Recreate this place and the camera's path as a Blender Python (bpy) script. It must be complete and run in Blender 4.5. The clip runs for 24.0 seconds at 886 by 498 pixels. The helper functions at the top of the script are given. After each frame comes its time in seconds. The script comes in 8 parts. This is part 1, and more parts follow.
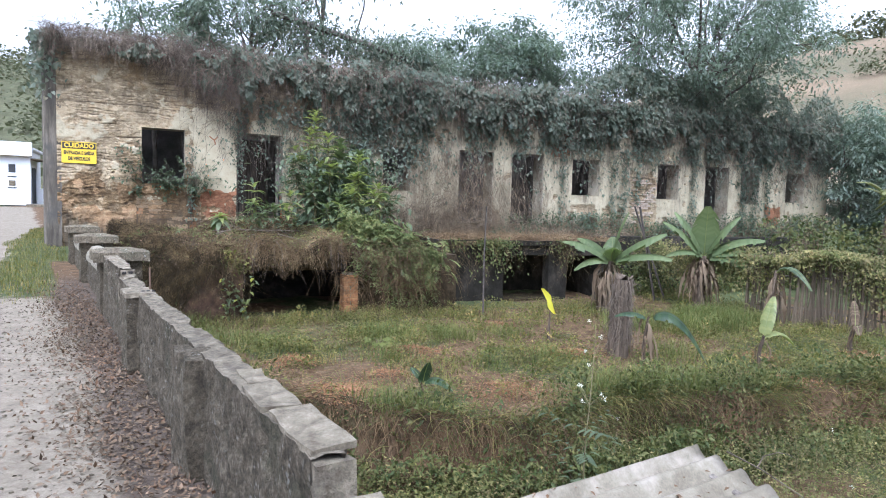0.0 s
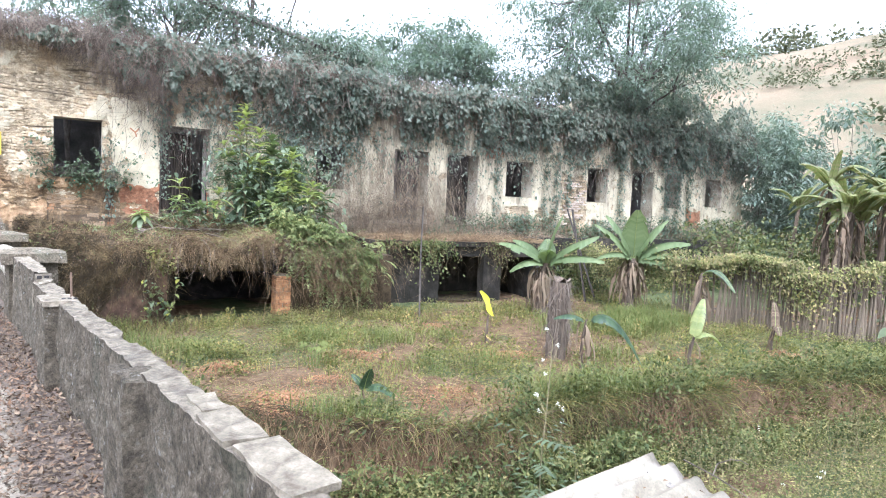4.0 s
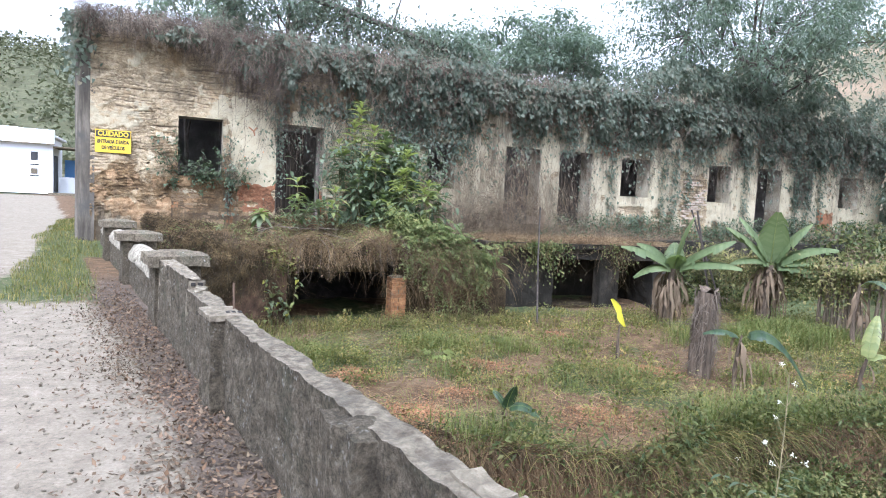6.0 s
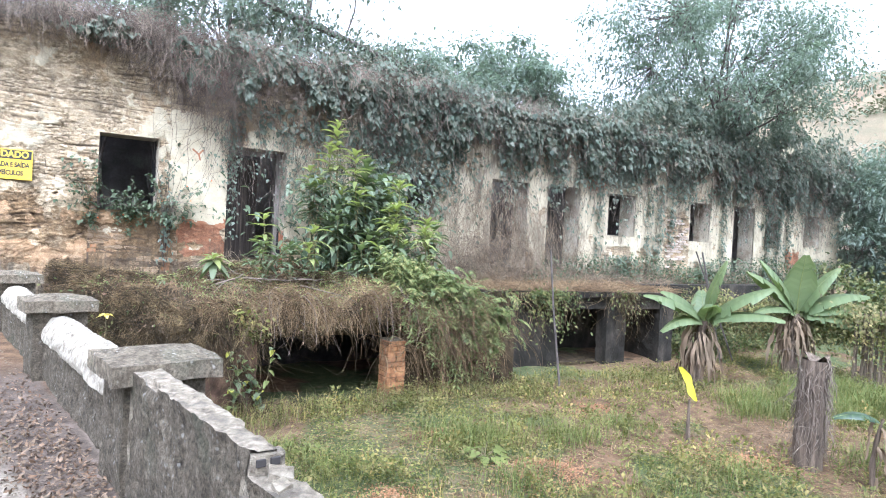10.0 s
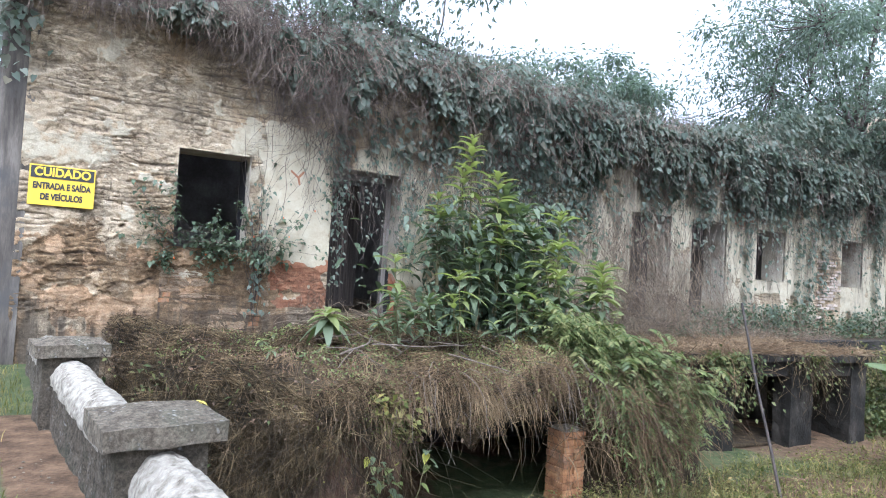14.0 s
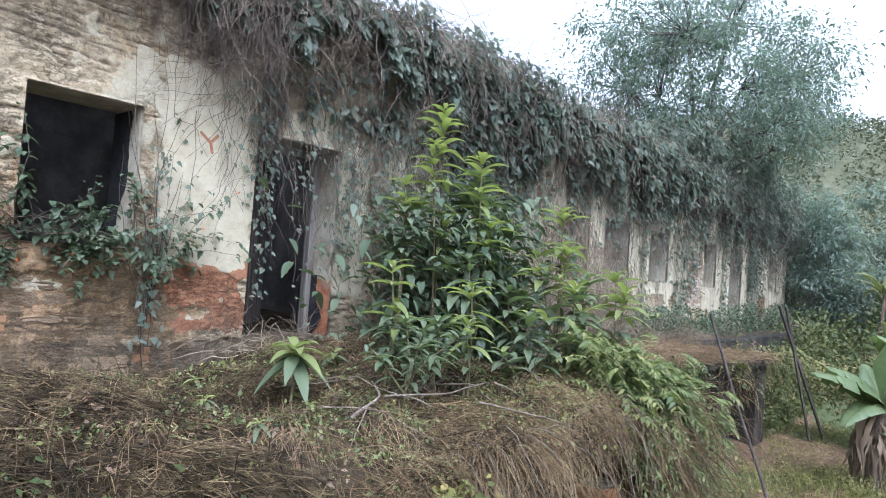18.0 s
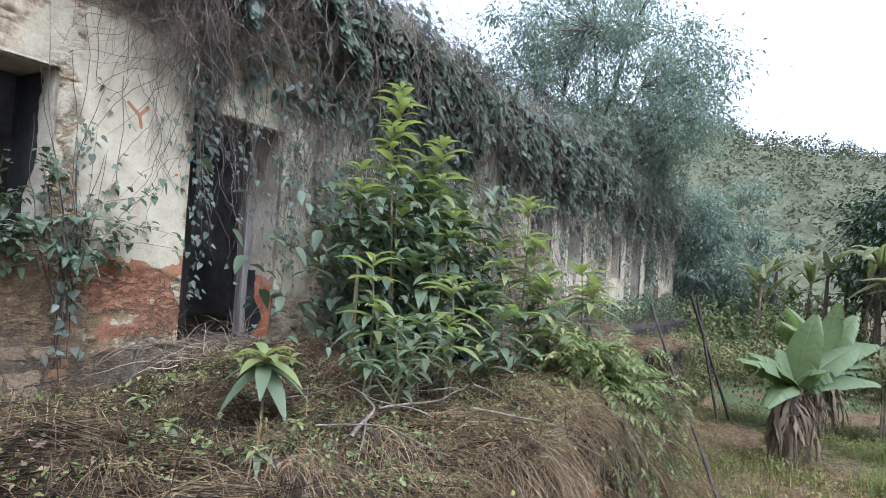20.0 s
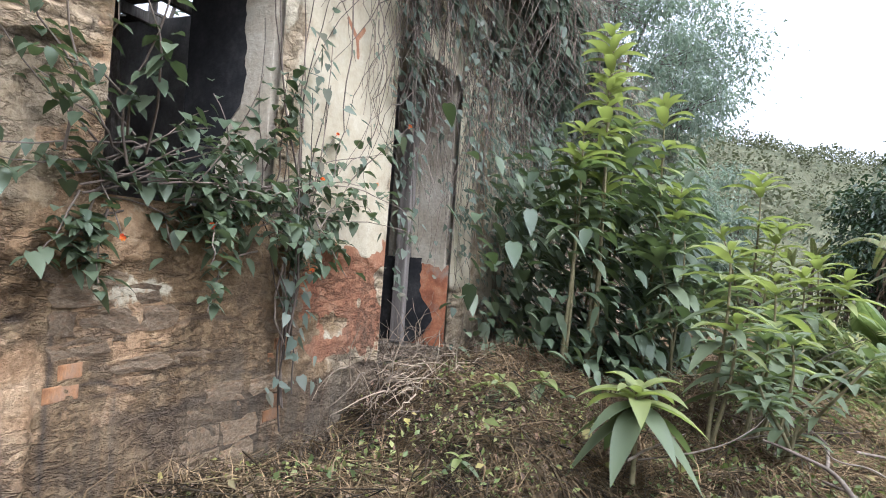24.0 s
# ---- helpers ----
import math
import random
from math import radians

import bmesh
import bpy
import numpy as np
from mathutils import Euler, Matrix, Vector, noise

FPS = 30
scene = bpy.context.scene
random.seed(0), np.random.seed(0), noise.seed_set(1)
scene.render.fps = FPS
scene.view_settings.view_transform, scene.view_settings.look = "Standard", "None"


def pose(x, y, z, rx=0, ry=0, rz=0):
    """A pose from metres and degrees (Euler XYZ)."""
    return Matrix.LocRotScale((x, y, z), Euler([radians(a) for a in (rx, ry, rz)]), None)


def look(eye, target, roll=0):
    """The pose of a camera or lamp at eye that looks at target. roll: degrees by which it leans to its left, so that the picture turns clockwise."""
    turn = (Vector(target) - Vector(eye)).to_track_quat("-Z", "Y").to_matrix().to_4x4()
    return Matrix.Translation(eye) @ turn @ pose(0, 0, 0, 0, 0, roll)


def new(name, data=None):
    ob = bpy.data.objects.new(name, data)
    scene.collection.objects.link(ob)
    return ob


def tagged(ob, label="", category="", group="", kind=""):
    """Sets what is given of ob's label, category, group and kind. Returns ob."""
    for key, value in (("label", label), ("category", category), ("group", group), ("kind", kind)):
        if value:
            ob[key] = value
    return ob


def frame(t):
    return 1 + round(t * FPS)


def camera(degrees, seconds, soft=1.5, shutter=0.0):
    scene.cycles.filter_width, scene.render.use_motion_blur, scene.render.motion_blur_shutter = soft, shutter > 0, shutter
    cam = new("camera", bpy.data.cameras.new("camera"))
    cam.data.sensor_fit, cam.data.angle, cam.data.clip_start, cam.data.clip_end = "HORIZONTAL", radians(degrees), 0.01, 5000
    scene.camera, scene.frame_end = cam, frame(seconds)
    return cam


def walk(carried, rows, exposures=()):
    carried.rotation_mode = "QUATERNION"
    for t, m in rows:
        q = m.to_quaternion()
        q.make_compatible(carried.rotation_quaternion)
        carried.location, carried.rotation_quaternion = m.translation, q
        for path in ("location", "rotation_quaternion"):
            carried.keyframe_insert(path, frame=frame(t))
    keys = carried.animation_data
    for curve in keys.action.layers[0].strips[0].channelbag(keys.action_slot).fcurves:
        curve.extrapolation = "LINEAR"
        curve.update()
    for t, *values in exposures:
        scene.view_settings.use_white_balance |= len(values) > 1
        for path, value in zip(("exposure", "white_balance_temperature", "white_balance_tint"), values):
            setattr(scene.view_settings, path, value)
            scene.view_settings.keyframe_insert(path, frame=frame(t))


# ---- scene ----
cam = camera(69.5, 24.0, soft=1.0)
PATH = [
    (0, (2.427, -0.769, 1.032), (3.31, 1.02, 0.89), 1.7),
    (0.5, (2.472, -0.723, 1.064), (3.541, 0.961, 0.924), 1.6),
    (1, (2.521, -0.684, 1.029), (3.725, 0.908, 0.905), 1.6),
    (1.5, (2.537, -0.651, 1.023), (3.837, 0.864, 0.903), 1.5),
    (3.5, (2.463, -0.496, 1.028), (3.705, 1.066, 0.89), 2.4),
    (4, (2.348, -0.5, 1.059), (3.428, 1.178, 0.922), 2.6),
    (4.5, (2.19, -0.49, 1.086), (3.234, 1.211, 0.95), 2.9),
    (5, (2.095, -0.241, 1.067), (3.094, 1.485, 0.917), 2.8),
    (5.5, (2.077, 0.106, 1.076), (2.969, 1.889, 0.922), 3.0),
    (6, (2.033, 0.412, 1.076), (2.885, 2.214, 0.919), 2.9),
    (6.5, (2.02, 0.743, 1.06), (2.956, 2.504, 0.913), 2.8),
    (7, (2.013, 1.142, 1.064), (2.997, 2.877, 0.915), 3.1),
    (7.5, (1.93, 1.513, 1.079), (2.928, 3.241, 0.94), 3.0),
    (8, (1.893, 1.884, 1.051), (2.926, 3.592, 0.924), 2.8),
    (8.5, (1.865, 2.331, 1.082), (2.946, 4.009, 0.956), 3.1),
    (9, (1.749, 2.71, 1.119), (2.939, 4.314, 1.005), 3.0),
    (9.5, (1.728, 3.126, 1.093), (2.897, 4.746, 1.001), 2.8),
    (10, (1.684, 3.47, 1.124), (2.788, 5.138, 1.088), 3.0),
    (10.5, (1.592, 3.841, 1.108), (2.697, 5.508, 1.099), 3.0),
    (11, (1.677, 4.285, 1.1), (2.735, 5.982, 1.117), 3.1),
    (11.5, (1.656, 4.614, 1.109), (2.672, 6.336, 1.151), 3.3),
    (13.5, (1.575, 6.268, 1.184), (2.64, 7.959, 1.253), 3.6),
    (14, (1.523, 6.669, 1.207), (2.544, 8.387, 1.273), 3.5),
    (14.5, (1.422, 7.059, 1.224), (2.531, 8.721, 1.302), 3.5),
    (15, (1.365, 7.505, 1.204), (2.518, 9.137, 1.287), 3.4),
    (15.5, (1.265, 7.905, 1.287), (2.386, 9.559, 1.377), 3.9),
    (16, (1.173, 8.224, 1.324), (2.352, 9.838, 1.408), 3.8),
    (16.5, (1.216, 8.568, 1.293), (2.504, 10.096, 1.378), 4.0),
    (17, (1.152, 8.893, 1.271), (2.5, 10.367, 1.365), 4.0),
    (17.5, (1.118, 9.232, 1.286), (2.591, 10.581, 1.366), 4.1),
    (18, (1.137, 9.599, 1.302), (2.654, 10.901, 1.371), 4.2),
    (18.5, (1.092, 9.826, 1.323), (2.672, 11.05, 1.393), 4.3),
    (20.5, (1.098, 10.802, 1.217), (2.839, 11.785, 1.288), 3.7),
    (21, (1.103, 11.11, 1.198), (2.845, 12.09, 1.265), 3.9),
    (21.5, (1.085, 11.502, 1.225), (2.786, 12.553, 1.282), 4.0),
    (22, (0.928, 11.874, 1.24), (2.606, 12.961, 1.293), 4.2),
    (22.5, (0.917, 12.25, 1.201), (2.605, 13.321, 1.242), 4.2),
    (23, (0.983, 12.673, 1.195), (2.694, 13.708, 1.223), 4.3),
    (23.5, (1.043, 13.055, 1.196), (2.829, 13.955, 1.211), 4.5),
    (24, (1.173, 13.347, 1.169), (3.011, 14.134, 1.195), 4.3),
]
walk(cam, [(t, look(eye, target, roll)) for t, eye, target, roll in PATH], exposures=[(0, 1.68, 5220, 14), (1, 2.23, 5270, 14), (4, 2.43, 5270, 14), (5, 2.33, 5270, 14), (6, 1.96, 5270, 14), (7, 2.08, 5270, 14), (9, 2.3, 5220, 14), (10, 2.43, 5170, 14), (11, 2.2, 5120, 14), (14, 1.86, 5070, 14), (17, 1.86, 5070, 13), (21, 1.64, 5120, 14), (22, 1.78, 5320, 15), (24, 1.93, 5420, 15)])

# ---- world ----
world = bpy.data.worlds.new("overcast")
scene.world = world
world.use_nodes = True
wn, wl = world.node_tree.nodes, world.node_tree.links
sky = wn.new("ShaderNodeTexSky")
sky.sky_type = "NISHITA"
sky.sun_disc = False
sky.sun_elevation, sky.sun_rotation = radians(58), radians(215)
sky.air_density, sky.dust_density, sky.ozone_density = 1.0, 6.0, 0.6
milk = wn.new("ShaderNodeHueSaturation")
milk.inputs["Saturation"].default_value = 0.06
wl.new(sky.outputs["Color"], milk.inputs["Color"])
wl.new(milk.outputs["Color"], wn["Background"].inputs["Color"])
wn["Background"].inputs["Strength"].default_value = 0.15

sun = new("sun", bpy.data.lights.new("sun", "SUN"))
sun.data.energy, sun.data.angle, sun.data.color = 0.4, radians(35), (1.0, 0.97, 0.92)
S_AZ, S_EL = radians(215), radians(58)
sun.matrix_world = look((0, 0, 60), (0 - math.sin(S_AZ) * math.cos(S_EL), 0 - math.cos(S_AZ) * math.cos(S_EL), 60 - math.sin(S_EL)))

# ---- helpers of this scene ----
rng = np.random.default_rng(7)
TABLE = np.random.default_rng(11).random((257, 257))


def vnoise(x, y, seed=0):
    """Smooth value noise in 0..1 on arrays."""
    x, y = np.asarray(x, float) + 17.3 * seed, np.asarray(y, float) + 9.7 * seed
    xi, yi = np.floor(x).astype(int), np.floor(y).astype(int)
    u, v = x - xi, y - yi
    u, v = u * u * (3 - 2 * u), v * v * (3 - 2 * v)
    xi, yi = xi % 256, yi % 256
    a, b = TABLE[xi, yi], TABLE[xi + 1, yi]
    c, d = TABLE[xi, yi + 1], TABLE[xi + 1, yi + 1]
    return (a * (1 - u) + b * u) * (1 - v) + (c * (1 - u) + d * u) * v


def fbm(x, y, seed=0, octaves=4):
    total, amp, norm = 0, 1.0, 0.0
    for o in range(octaves):
        total = total + amp * vnoise(np.asarray(x) * 2**o, np.asarray(y) * 2**o, seed + 3 * o)
        norm += amp
        amp *= 0.5
    return total / norm


def sstep(a, b, x):
    u = np.clip((np.asarray(x, float) - a) / (b - a), 0, 1)
    return u * u * (3 - 2 * u)


def box_mask(x, z, x0, x1, z0, z1, soft=0.08, wob=0.12, seed=0):
    """A patch with a torn outline: 1 inside the rectangle, 0 outside."""
    wx = x + wob * (fbm(x * 5, z * 5, seed) - 0.5) * 2
    wz = z + wob * (fbm(x * 5, z * 5, seed + 5) - 0.5) * 2
    return sstep(x0 - soft, x0 + soft, wx) * sstep(-x1 - soft, -x1 + soft, -wx) * sstep(z0 - soft, z0 + soft, wz) * sstep(-z1 - soft, -z1 + soft, -wz)


def raw_mesh(name, V, F, smooth=False):
    """A mesh from an array of vertices and one of faces with the same number of corners."""
    V, F = np.ascontiguousarray(V, np.float32), np.ascontiguousarray(F, np.int32)
    me = bpy.data.meshes.new(name)
    me.vertices.add(len(V))
    me.vertices.foreach_set("co", V.ravel())
    me.loops.add(F.size)
    me.loops.foreach_set("vertex_index", F.ravel())
    me.polygons.add(len(F))
    me.polygons.foreach_set("loop_start", np.arange(0, F.size, F.shape[1], dtype=np.int32))
    if smooth:
        me.polygons.foreach_set("use_smooth", np.ones(len(F), bool))
    me.update(calc_edges=True)
    me.validate()
    return me


def spot(me, name, values):
    a = me.attributes.new(name, "FLOAT", "POINT")
    a.data.foreach_set("value", np.ascontiguousarray(values, np.float32))


def piece(name, V, F, material, parent=None, label="", smooth=False):
    """One mesh object from arrays, under parent if given."""
    ob = new(name, raw_mesh(name, V, F, smooth))
    ob.data.materials.append(material)
    ob.parent = parent
    return tagged(ob, label)


def part(name, bm, material, parent=None, label="", smooth=False):
    """One mesh object from a bmesh, under parent if given."""
    me = bpy.data.meshes.new(name)
    bmesh.ops.recalc_face_normals(bm, faces=bm.faces[:])
    bm.to_mesh(me)
    bm.free()
    if smooth:
        me.polygons.foreach_set("use_smooth", np.ones(len(me.polygons), bool))
    me.materials.append(material)
    ob = new(name, me)
    ob.parent = parent
    return tagged(ob, label)


def thing(name, at=(0, 0, 0), label="", category="", group="", kind=""):
    ob = new(name)
    ob.location = at
    return tagged(ob, label, category, group, kind)


def block(size, at=(0, 0, 0), bevel=0.01, turn=0.0, rough=0.0, cuts=0, seed=0):
    """A worn box as a bmesh: size, centre, bevelled edges, uneven faces."""
    bm = bmesh.new()
    bmesh.ops.create_cube(bm, size=1.0)
    bmesh.ops.scale(bm, vec=size, verts=bm.verts[:])
    if cuts:
        bmesh.ops.subdivide_edges(bm, edges=bm.edges[:], cuts=cuts, use_grid_fill=True)
    elif bevel:
        bmesh.ops.bevel(bm, geom=bm.edges[:], offset=bevel, segments=2, affect="EDGES", profile=0.6)
    if rough:
        for v in bm.verts:
            v.co += rough * noise.noise_vector(v.co * 7 + Vector((seed * 3.1, 0, 0)))
    bmesh.ops.rotate(bm, verts=bm.verts[:], cent=(0, 0, 0), matrix=Matrix.Rotation(turn, 3, "Z"))
    bmesh.ops.translate(bm, verts=bm.verts[:], vec=at)
    return bm


def tubes(P, r0, r1, sides=3):
    """Tapered tubes along polylines P (n, k, 3). Returns vertices and quads."""
    P = np.asarray(P, float)
    n, k, _ = P.shape
    T = np.gradient(P, axis=1)
    T /= np.linalg.norm(T, axis=2, keepdims=True) + 1e-9
    A = np.cross(T, np.array([0.31, 0.52, 0.79]))
    A /= np.linalg.norm(A, axis=2, keepdims=True) + 1e-9
    B = np.cross(T, A)
    r = np.broadcast_to(np.asarray(r0, float).reshape(-1, 1), (n, 1)) * (1 - np.linspace(0, 1, k)) + np.broadcast_to(np.asarray(r1, float).reshape(-1, 1), (n, 1)) * np.linspace(0, 1, k)
    a = np.arange(sides) * 2 * np.pi / sides
    ring = A[:, :, None] * np.cos(a)[:, None] + B[:, :, None] * np.sin(a)[:, None]
    V = (P[:, :, None] + ring * r[:, :, None, None]).reshape(-1, 3)
    i, j, s = np.meshgrid(np.arange(n), np.arange(k - 1), np.arange(sides), indexing="ij")
    base = i * k * sides
    s2 = (s + 1) % sides
    F = np.stack([base + j * sides + s, base + j * sides + s2, base + (j + 1) * sides + s2, base + (j + 1) * sides + s], -1).reshape(-1, 4)
    return V, F


def unit(v):
    return v / (np.linalg.norm(v, axis=-1, keepdims=True) + 1e-9)


def leaves(P, D, N, L, W, droop=0.15, wide=0.42):
    """Folded leaves at P, along D, facing N. Returns vertices and triangles."""
    P, D = np.asarray(P, float), unit(np.asarray(D, float))
    R = unit(np.cross(D, N))
    U = np.cross(R, D)
    L, W = np.broadcast_to(L, len(P))[:, None], np.broadcast_to(W, len(P))[:, None]
    down = np.array([0, 0, -1.0])
    V = np.stack([P, P + D * L * wide + R * W / 2 + U * W * 0.12, P + D * L * wide - U * W * 0.08, P + D * L * wide - R * W / 2 + U * W * 0.12, P + D * L + down * L * droop], 1).reshape(-1, 3)
    o = np.arange(len(P))[:, None] * 5
    F = np.concatenate([o + [0, 1, 2], o + [0, 2, 3], o + [1, 4, 2], o + [2, 4, 3]])
    return V, F


def heart_leaves(P, D, N, L, W, droop=0.25):
    """Broad heart-shaped leaves at P, along D, facing N."""
    P, D = np.asarray(P, float), unit(np.asarray(D, float))
    R = unit(np.cross(D, N))
    U = np.cross(R, D)
    L, W = np.broadcast_to(L, len(P))[:, None], np.broadcast_to(W, len(P))[:, None]
    down = np.array([0, 0, -1.0])
    rows = [P]
    for a, w, lift in ((-0.08, 0.3, 0.06), (0.2, 0.5, 0.1), (0.55, 0.36, 0.06)):
        rows += [P + D * L * a + R * W * w + U * W * lift + down * L * droop * max(a, 0) ** 2, P + D * L * a - R * W * w + U * W * lift + down * L * droop * max(a, 0) ** 2]
    rows += [P + D * L * 0.4 - U * W * 0.04 + down * L * droop * 0.16, P + D * L + down * L * droop]
    V = np.stack(rows, 1).reshape(-1, 3)
    o = np.arange(len(P))[:, None] * 9
    F = np.concatenate([o + f for f in ([0, 1, 3], [0, 3, 7], [3, 5, 7], [5, 8, 7], [0, 4, 2], [0, 7, 4], [4, 7, 6], [6, 7, 8])])
    return V, F


def long_leaves(P, D, L, W, droop=0.5, stations=6, cup=0.18):
    """Lance-shaped leaves with a bent midrib, at P along D."""
    P, D = np.asarray(P, float), unit(np.asarray(D, float))
    n = len(P)
    L, W = np.broadcast_to(L, n)[:, None], np.broadcast_to(W, n)[:, None]
    side = unit(np.cross(D, np.array([0.02, 0.03, 1.0])))
    rows = []
    for s in np.linspace(0, 1, stations):
        c = P + D * L * (s - 0.12 * droop * s * s)
        c = c + np.array([0, 0, -1.0]) * L * droop * s * s * 0.6
        w = W * (math.sin(math.pi * min(1, s * 0.93 + 0.07) ** 0.75) ** 0.9 if s < 1 else 0.02) / 2
        up = np.array([0, 0, 1.0]) * w * cup * 2
        rows.append(np.stack([c + side * w + up, c, c - side * w + up], 1))
    V = np.stack(rows, 1).reshape(-1, 3)
    o = (np.arange(n) * stations * 3)[:, None]
    F = []
    for j in range(stations - 1):
        for h in (0, 1):
            F.append(o + np.array([j * 3 + h, j * 3 + h + 1, j * 3 + 4 + h, j * 3 + 3 + h]))
    return V, np.concatenate(F)


def blades(P, H, W, lean=0.5, facing=None):
    """Grass blades: bent strips of two segments."""
    n = len(P)
    a = rng.uniform(0, 2 * np.pi, n) if facing is None else facing
    d = np.stack([np.cos(a), np.sin(a), 0 * a], 1)
    s = np.stack([-np.sin(a), np.cos(a), 0 * a], 1)
    H, W = np.broadcast_to(H, n)[:, None], np.broadcast_to(W, n)[:, None]
    bend = rng.uniform(0.2, 1, n)[:, None] * lean
    up = np.array([0, 0, 1.0])
    m = P + up * H * 0.6 + d * H * bend * 0.3
    t = P + up * H * (1 - 0.25 * bend) + d * H * bend
    V = np.stack([P + s * W / 2, P - s * W / 2, m - s * W * 0.4, m + s * W * 0.4, t], 1).reshape(-1, 3)
    o = np.arange(n)[:, None] * 5
    return V, np.concatenate([o + [0, 1, 2], o + [0, 2, 3], o + [3, 2, 4]])


def joined(*sets):
    V, F, o = [], [], 0
    for v, f in sets:
        V.append(v), F.append(f + o)
        o += len(v)
    return np.concatenate(V), np.concatenate(F)


def tri(F):
    return np.concatenate([F[:, [0, 1, 2]], F[:, [0, 2, 3]]])


def wander(P, D, steps, length, wild=0.5, fall=0.3):
    """Polylines that set out from P along D and stray, pulled down by fall."""
    P, D = np.asarray(P, float), unit(np.asarray(D, float))
    n = len(P)
    step = np.broadcast_to(length, n)[:, None] / (steps - 1)
    out = [P]
    for _ in range(steps - 1):
        D = unit(D + wild * rng.normal(size=(n, 3)) + np.array([0, 0, -fall]))
        out.append(out[-1] + D * step)
    return np.stack(out, 1)


def grid_faces(nu, nv):
    i, j = np.meshgrid(np.arange(nu - 1), np.arange(nv - 1), indexing="ij")
    a = (i * nv + j).ravel()
    return np.stack([a, a + nv, a + nv + 1, a + 1], 1)


# ---- materials ----
def blank(name):
    m = bpy.data.materials.new(name)
    m.use_nodes = True
    return m, m.node_tree.nodes, m.node_tree.links, m.node_tree.nodes["Principled BSDF"]


def coords(nt, links, scale=1.0):
    c = nt.new("ShaderNodeTexCoord")
    return c.outputs["Object"]


def noise_node(nt, links, vec, scale, detail=6, rough=0.6, stretch=None):
    n = nt.new("ShaderNodeTexNoise")
    n.inputs["Scale"].default_value, n.inputs["Detail"].default_value, n.inputs["Roughness"].default_value = scale, detail, rough
    if stretch:
        m = nt.new("ShaderNodeMapping")
        m.inputs["Scale"].default_value = stretch
        links.new(vec, m.inputs["Vector"])
        vec = m.outputs["Vector"]
    links.new(vec, n.inputs["Vector"])
    return n.outputs["Fac"]


def ramp(nt, links, fac, stops):
    r = nt.new("ShaderNodeValToRGB")
    while len(r.color_ramp.elements) < len(stops):
        r.color_ramp.elements.new(0.5)
    for e, (p, c) in zip(r.color_ramp.elements, stops):
        e.position, e.color = p, (*c, 1) if len(c) == 3 else c
    links.new(fac, r.inputs["Fac"])
    return r.outputs["Color"]


def blend(nt, links, fac, a, b, mode="MIX"):
    m = nt.new("ShaderNodeMix")
    m.data_type, m.blend_type = "RGBA", mode
    for socket, v in ((m.inputs[0], fac), (m.inputs[6], a), (m.inputs[7], b)):
        if isinstance(v, (int, float)):
            socket.default_value = v
        elif isinstance(v, tuple):
            socket.default_value = (*v, 1)
        else:
            links.new(v, socket)
    return m.outputs[2]


def math_node(nt, links, op, a, b=0.0, clamp=False):
    m = nt.new("ShaderNodeMath")
    m.operation, m.use_clamp = op, clamp
    for socket, v in zip(m.inputs, (a, b)):
        if isinstance(v, (int, float)):
            socket.default_value = v
        else:
            links.new(v, socket)
    return m.outputs[0]


def attr(nt, name):
    a = nt.new("ShaderNodeAttribute")
    a.attribute_name = name
    return a.outputs["Fac"]


def bumped(nt, links, bsdf, height, strength=0.4, distance=0.02):
    b = nt.new("ShaderNodeBump")
    b.inputs["Strength"].default_value, b.inputs["Distance"].default_value = strength, distance
    links.new(height, b.inputs["Height"])
    links.new(b.outputs["Normal"], bsdf.inputs["Normal"])


def surface(name, dark, mid, light, scale=4.0, fine=40.0, rough=0.9, bump=0.4, depth=0.01, stretch=None, vary=0.25, stain=None, island=False):
    """A weathered surface: three tones over broad noise, fine grain, relief, pieces that differ from one another."""
    m, nt, links, bsdf = blank(name)
    vec = coords(nt, links)
    broad, grain = noise_node(nt, links, vec, scale, stretch=stretch), noise_node(nt, links, vec, fine, 5, 0.7, stretch=stretch)
    col = ramp(nt, links, broad, [(0.3, dark), (0.5, mid), (0.7, light)])
    g = ramp(nt, links, grain, [(0.3, (0.72, 0.72, 0.72)), (0.7, (1.2, 1.2, 1.2))])
    col = blend(nt, links, 0.8, col, g, "MULTIPLY")
    if stain:
        s = ramp(nt, links, noise_node(nt, links, vec, scale * 0.45, 7, 0.7), [(0.5, (0, 0, 0)), (0.68, (1, 1, 1))])
        col = blend(nt, links, s, col, stain)
    rand = nt.new("ShaderNodeNewGeometry").outputs["Random Per Island"] if island else nt.new("ShaderNodeObjectInfo").outputs["Random"]
    v = ramp(nt, links, rand, [(0.0, (1 - vary,) * 3), (1.0, (1 + vary,) * 3)])
    col = blend(nt, links, 1.0, col, v, "MULTIPLY")
    links.new(col, bsdf.inputs["Base Color"])
    bsdf.inputs["Roughness"].default_value = rough
    bsdf.inputs["Specular IOR Level"].default_value = 0.25
    bumped(nt, links, bsdf, blend(nt, links, 0.5, broad, grain), bump, depth)
    return m


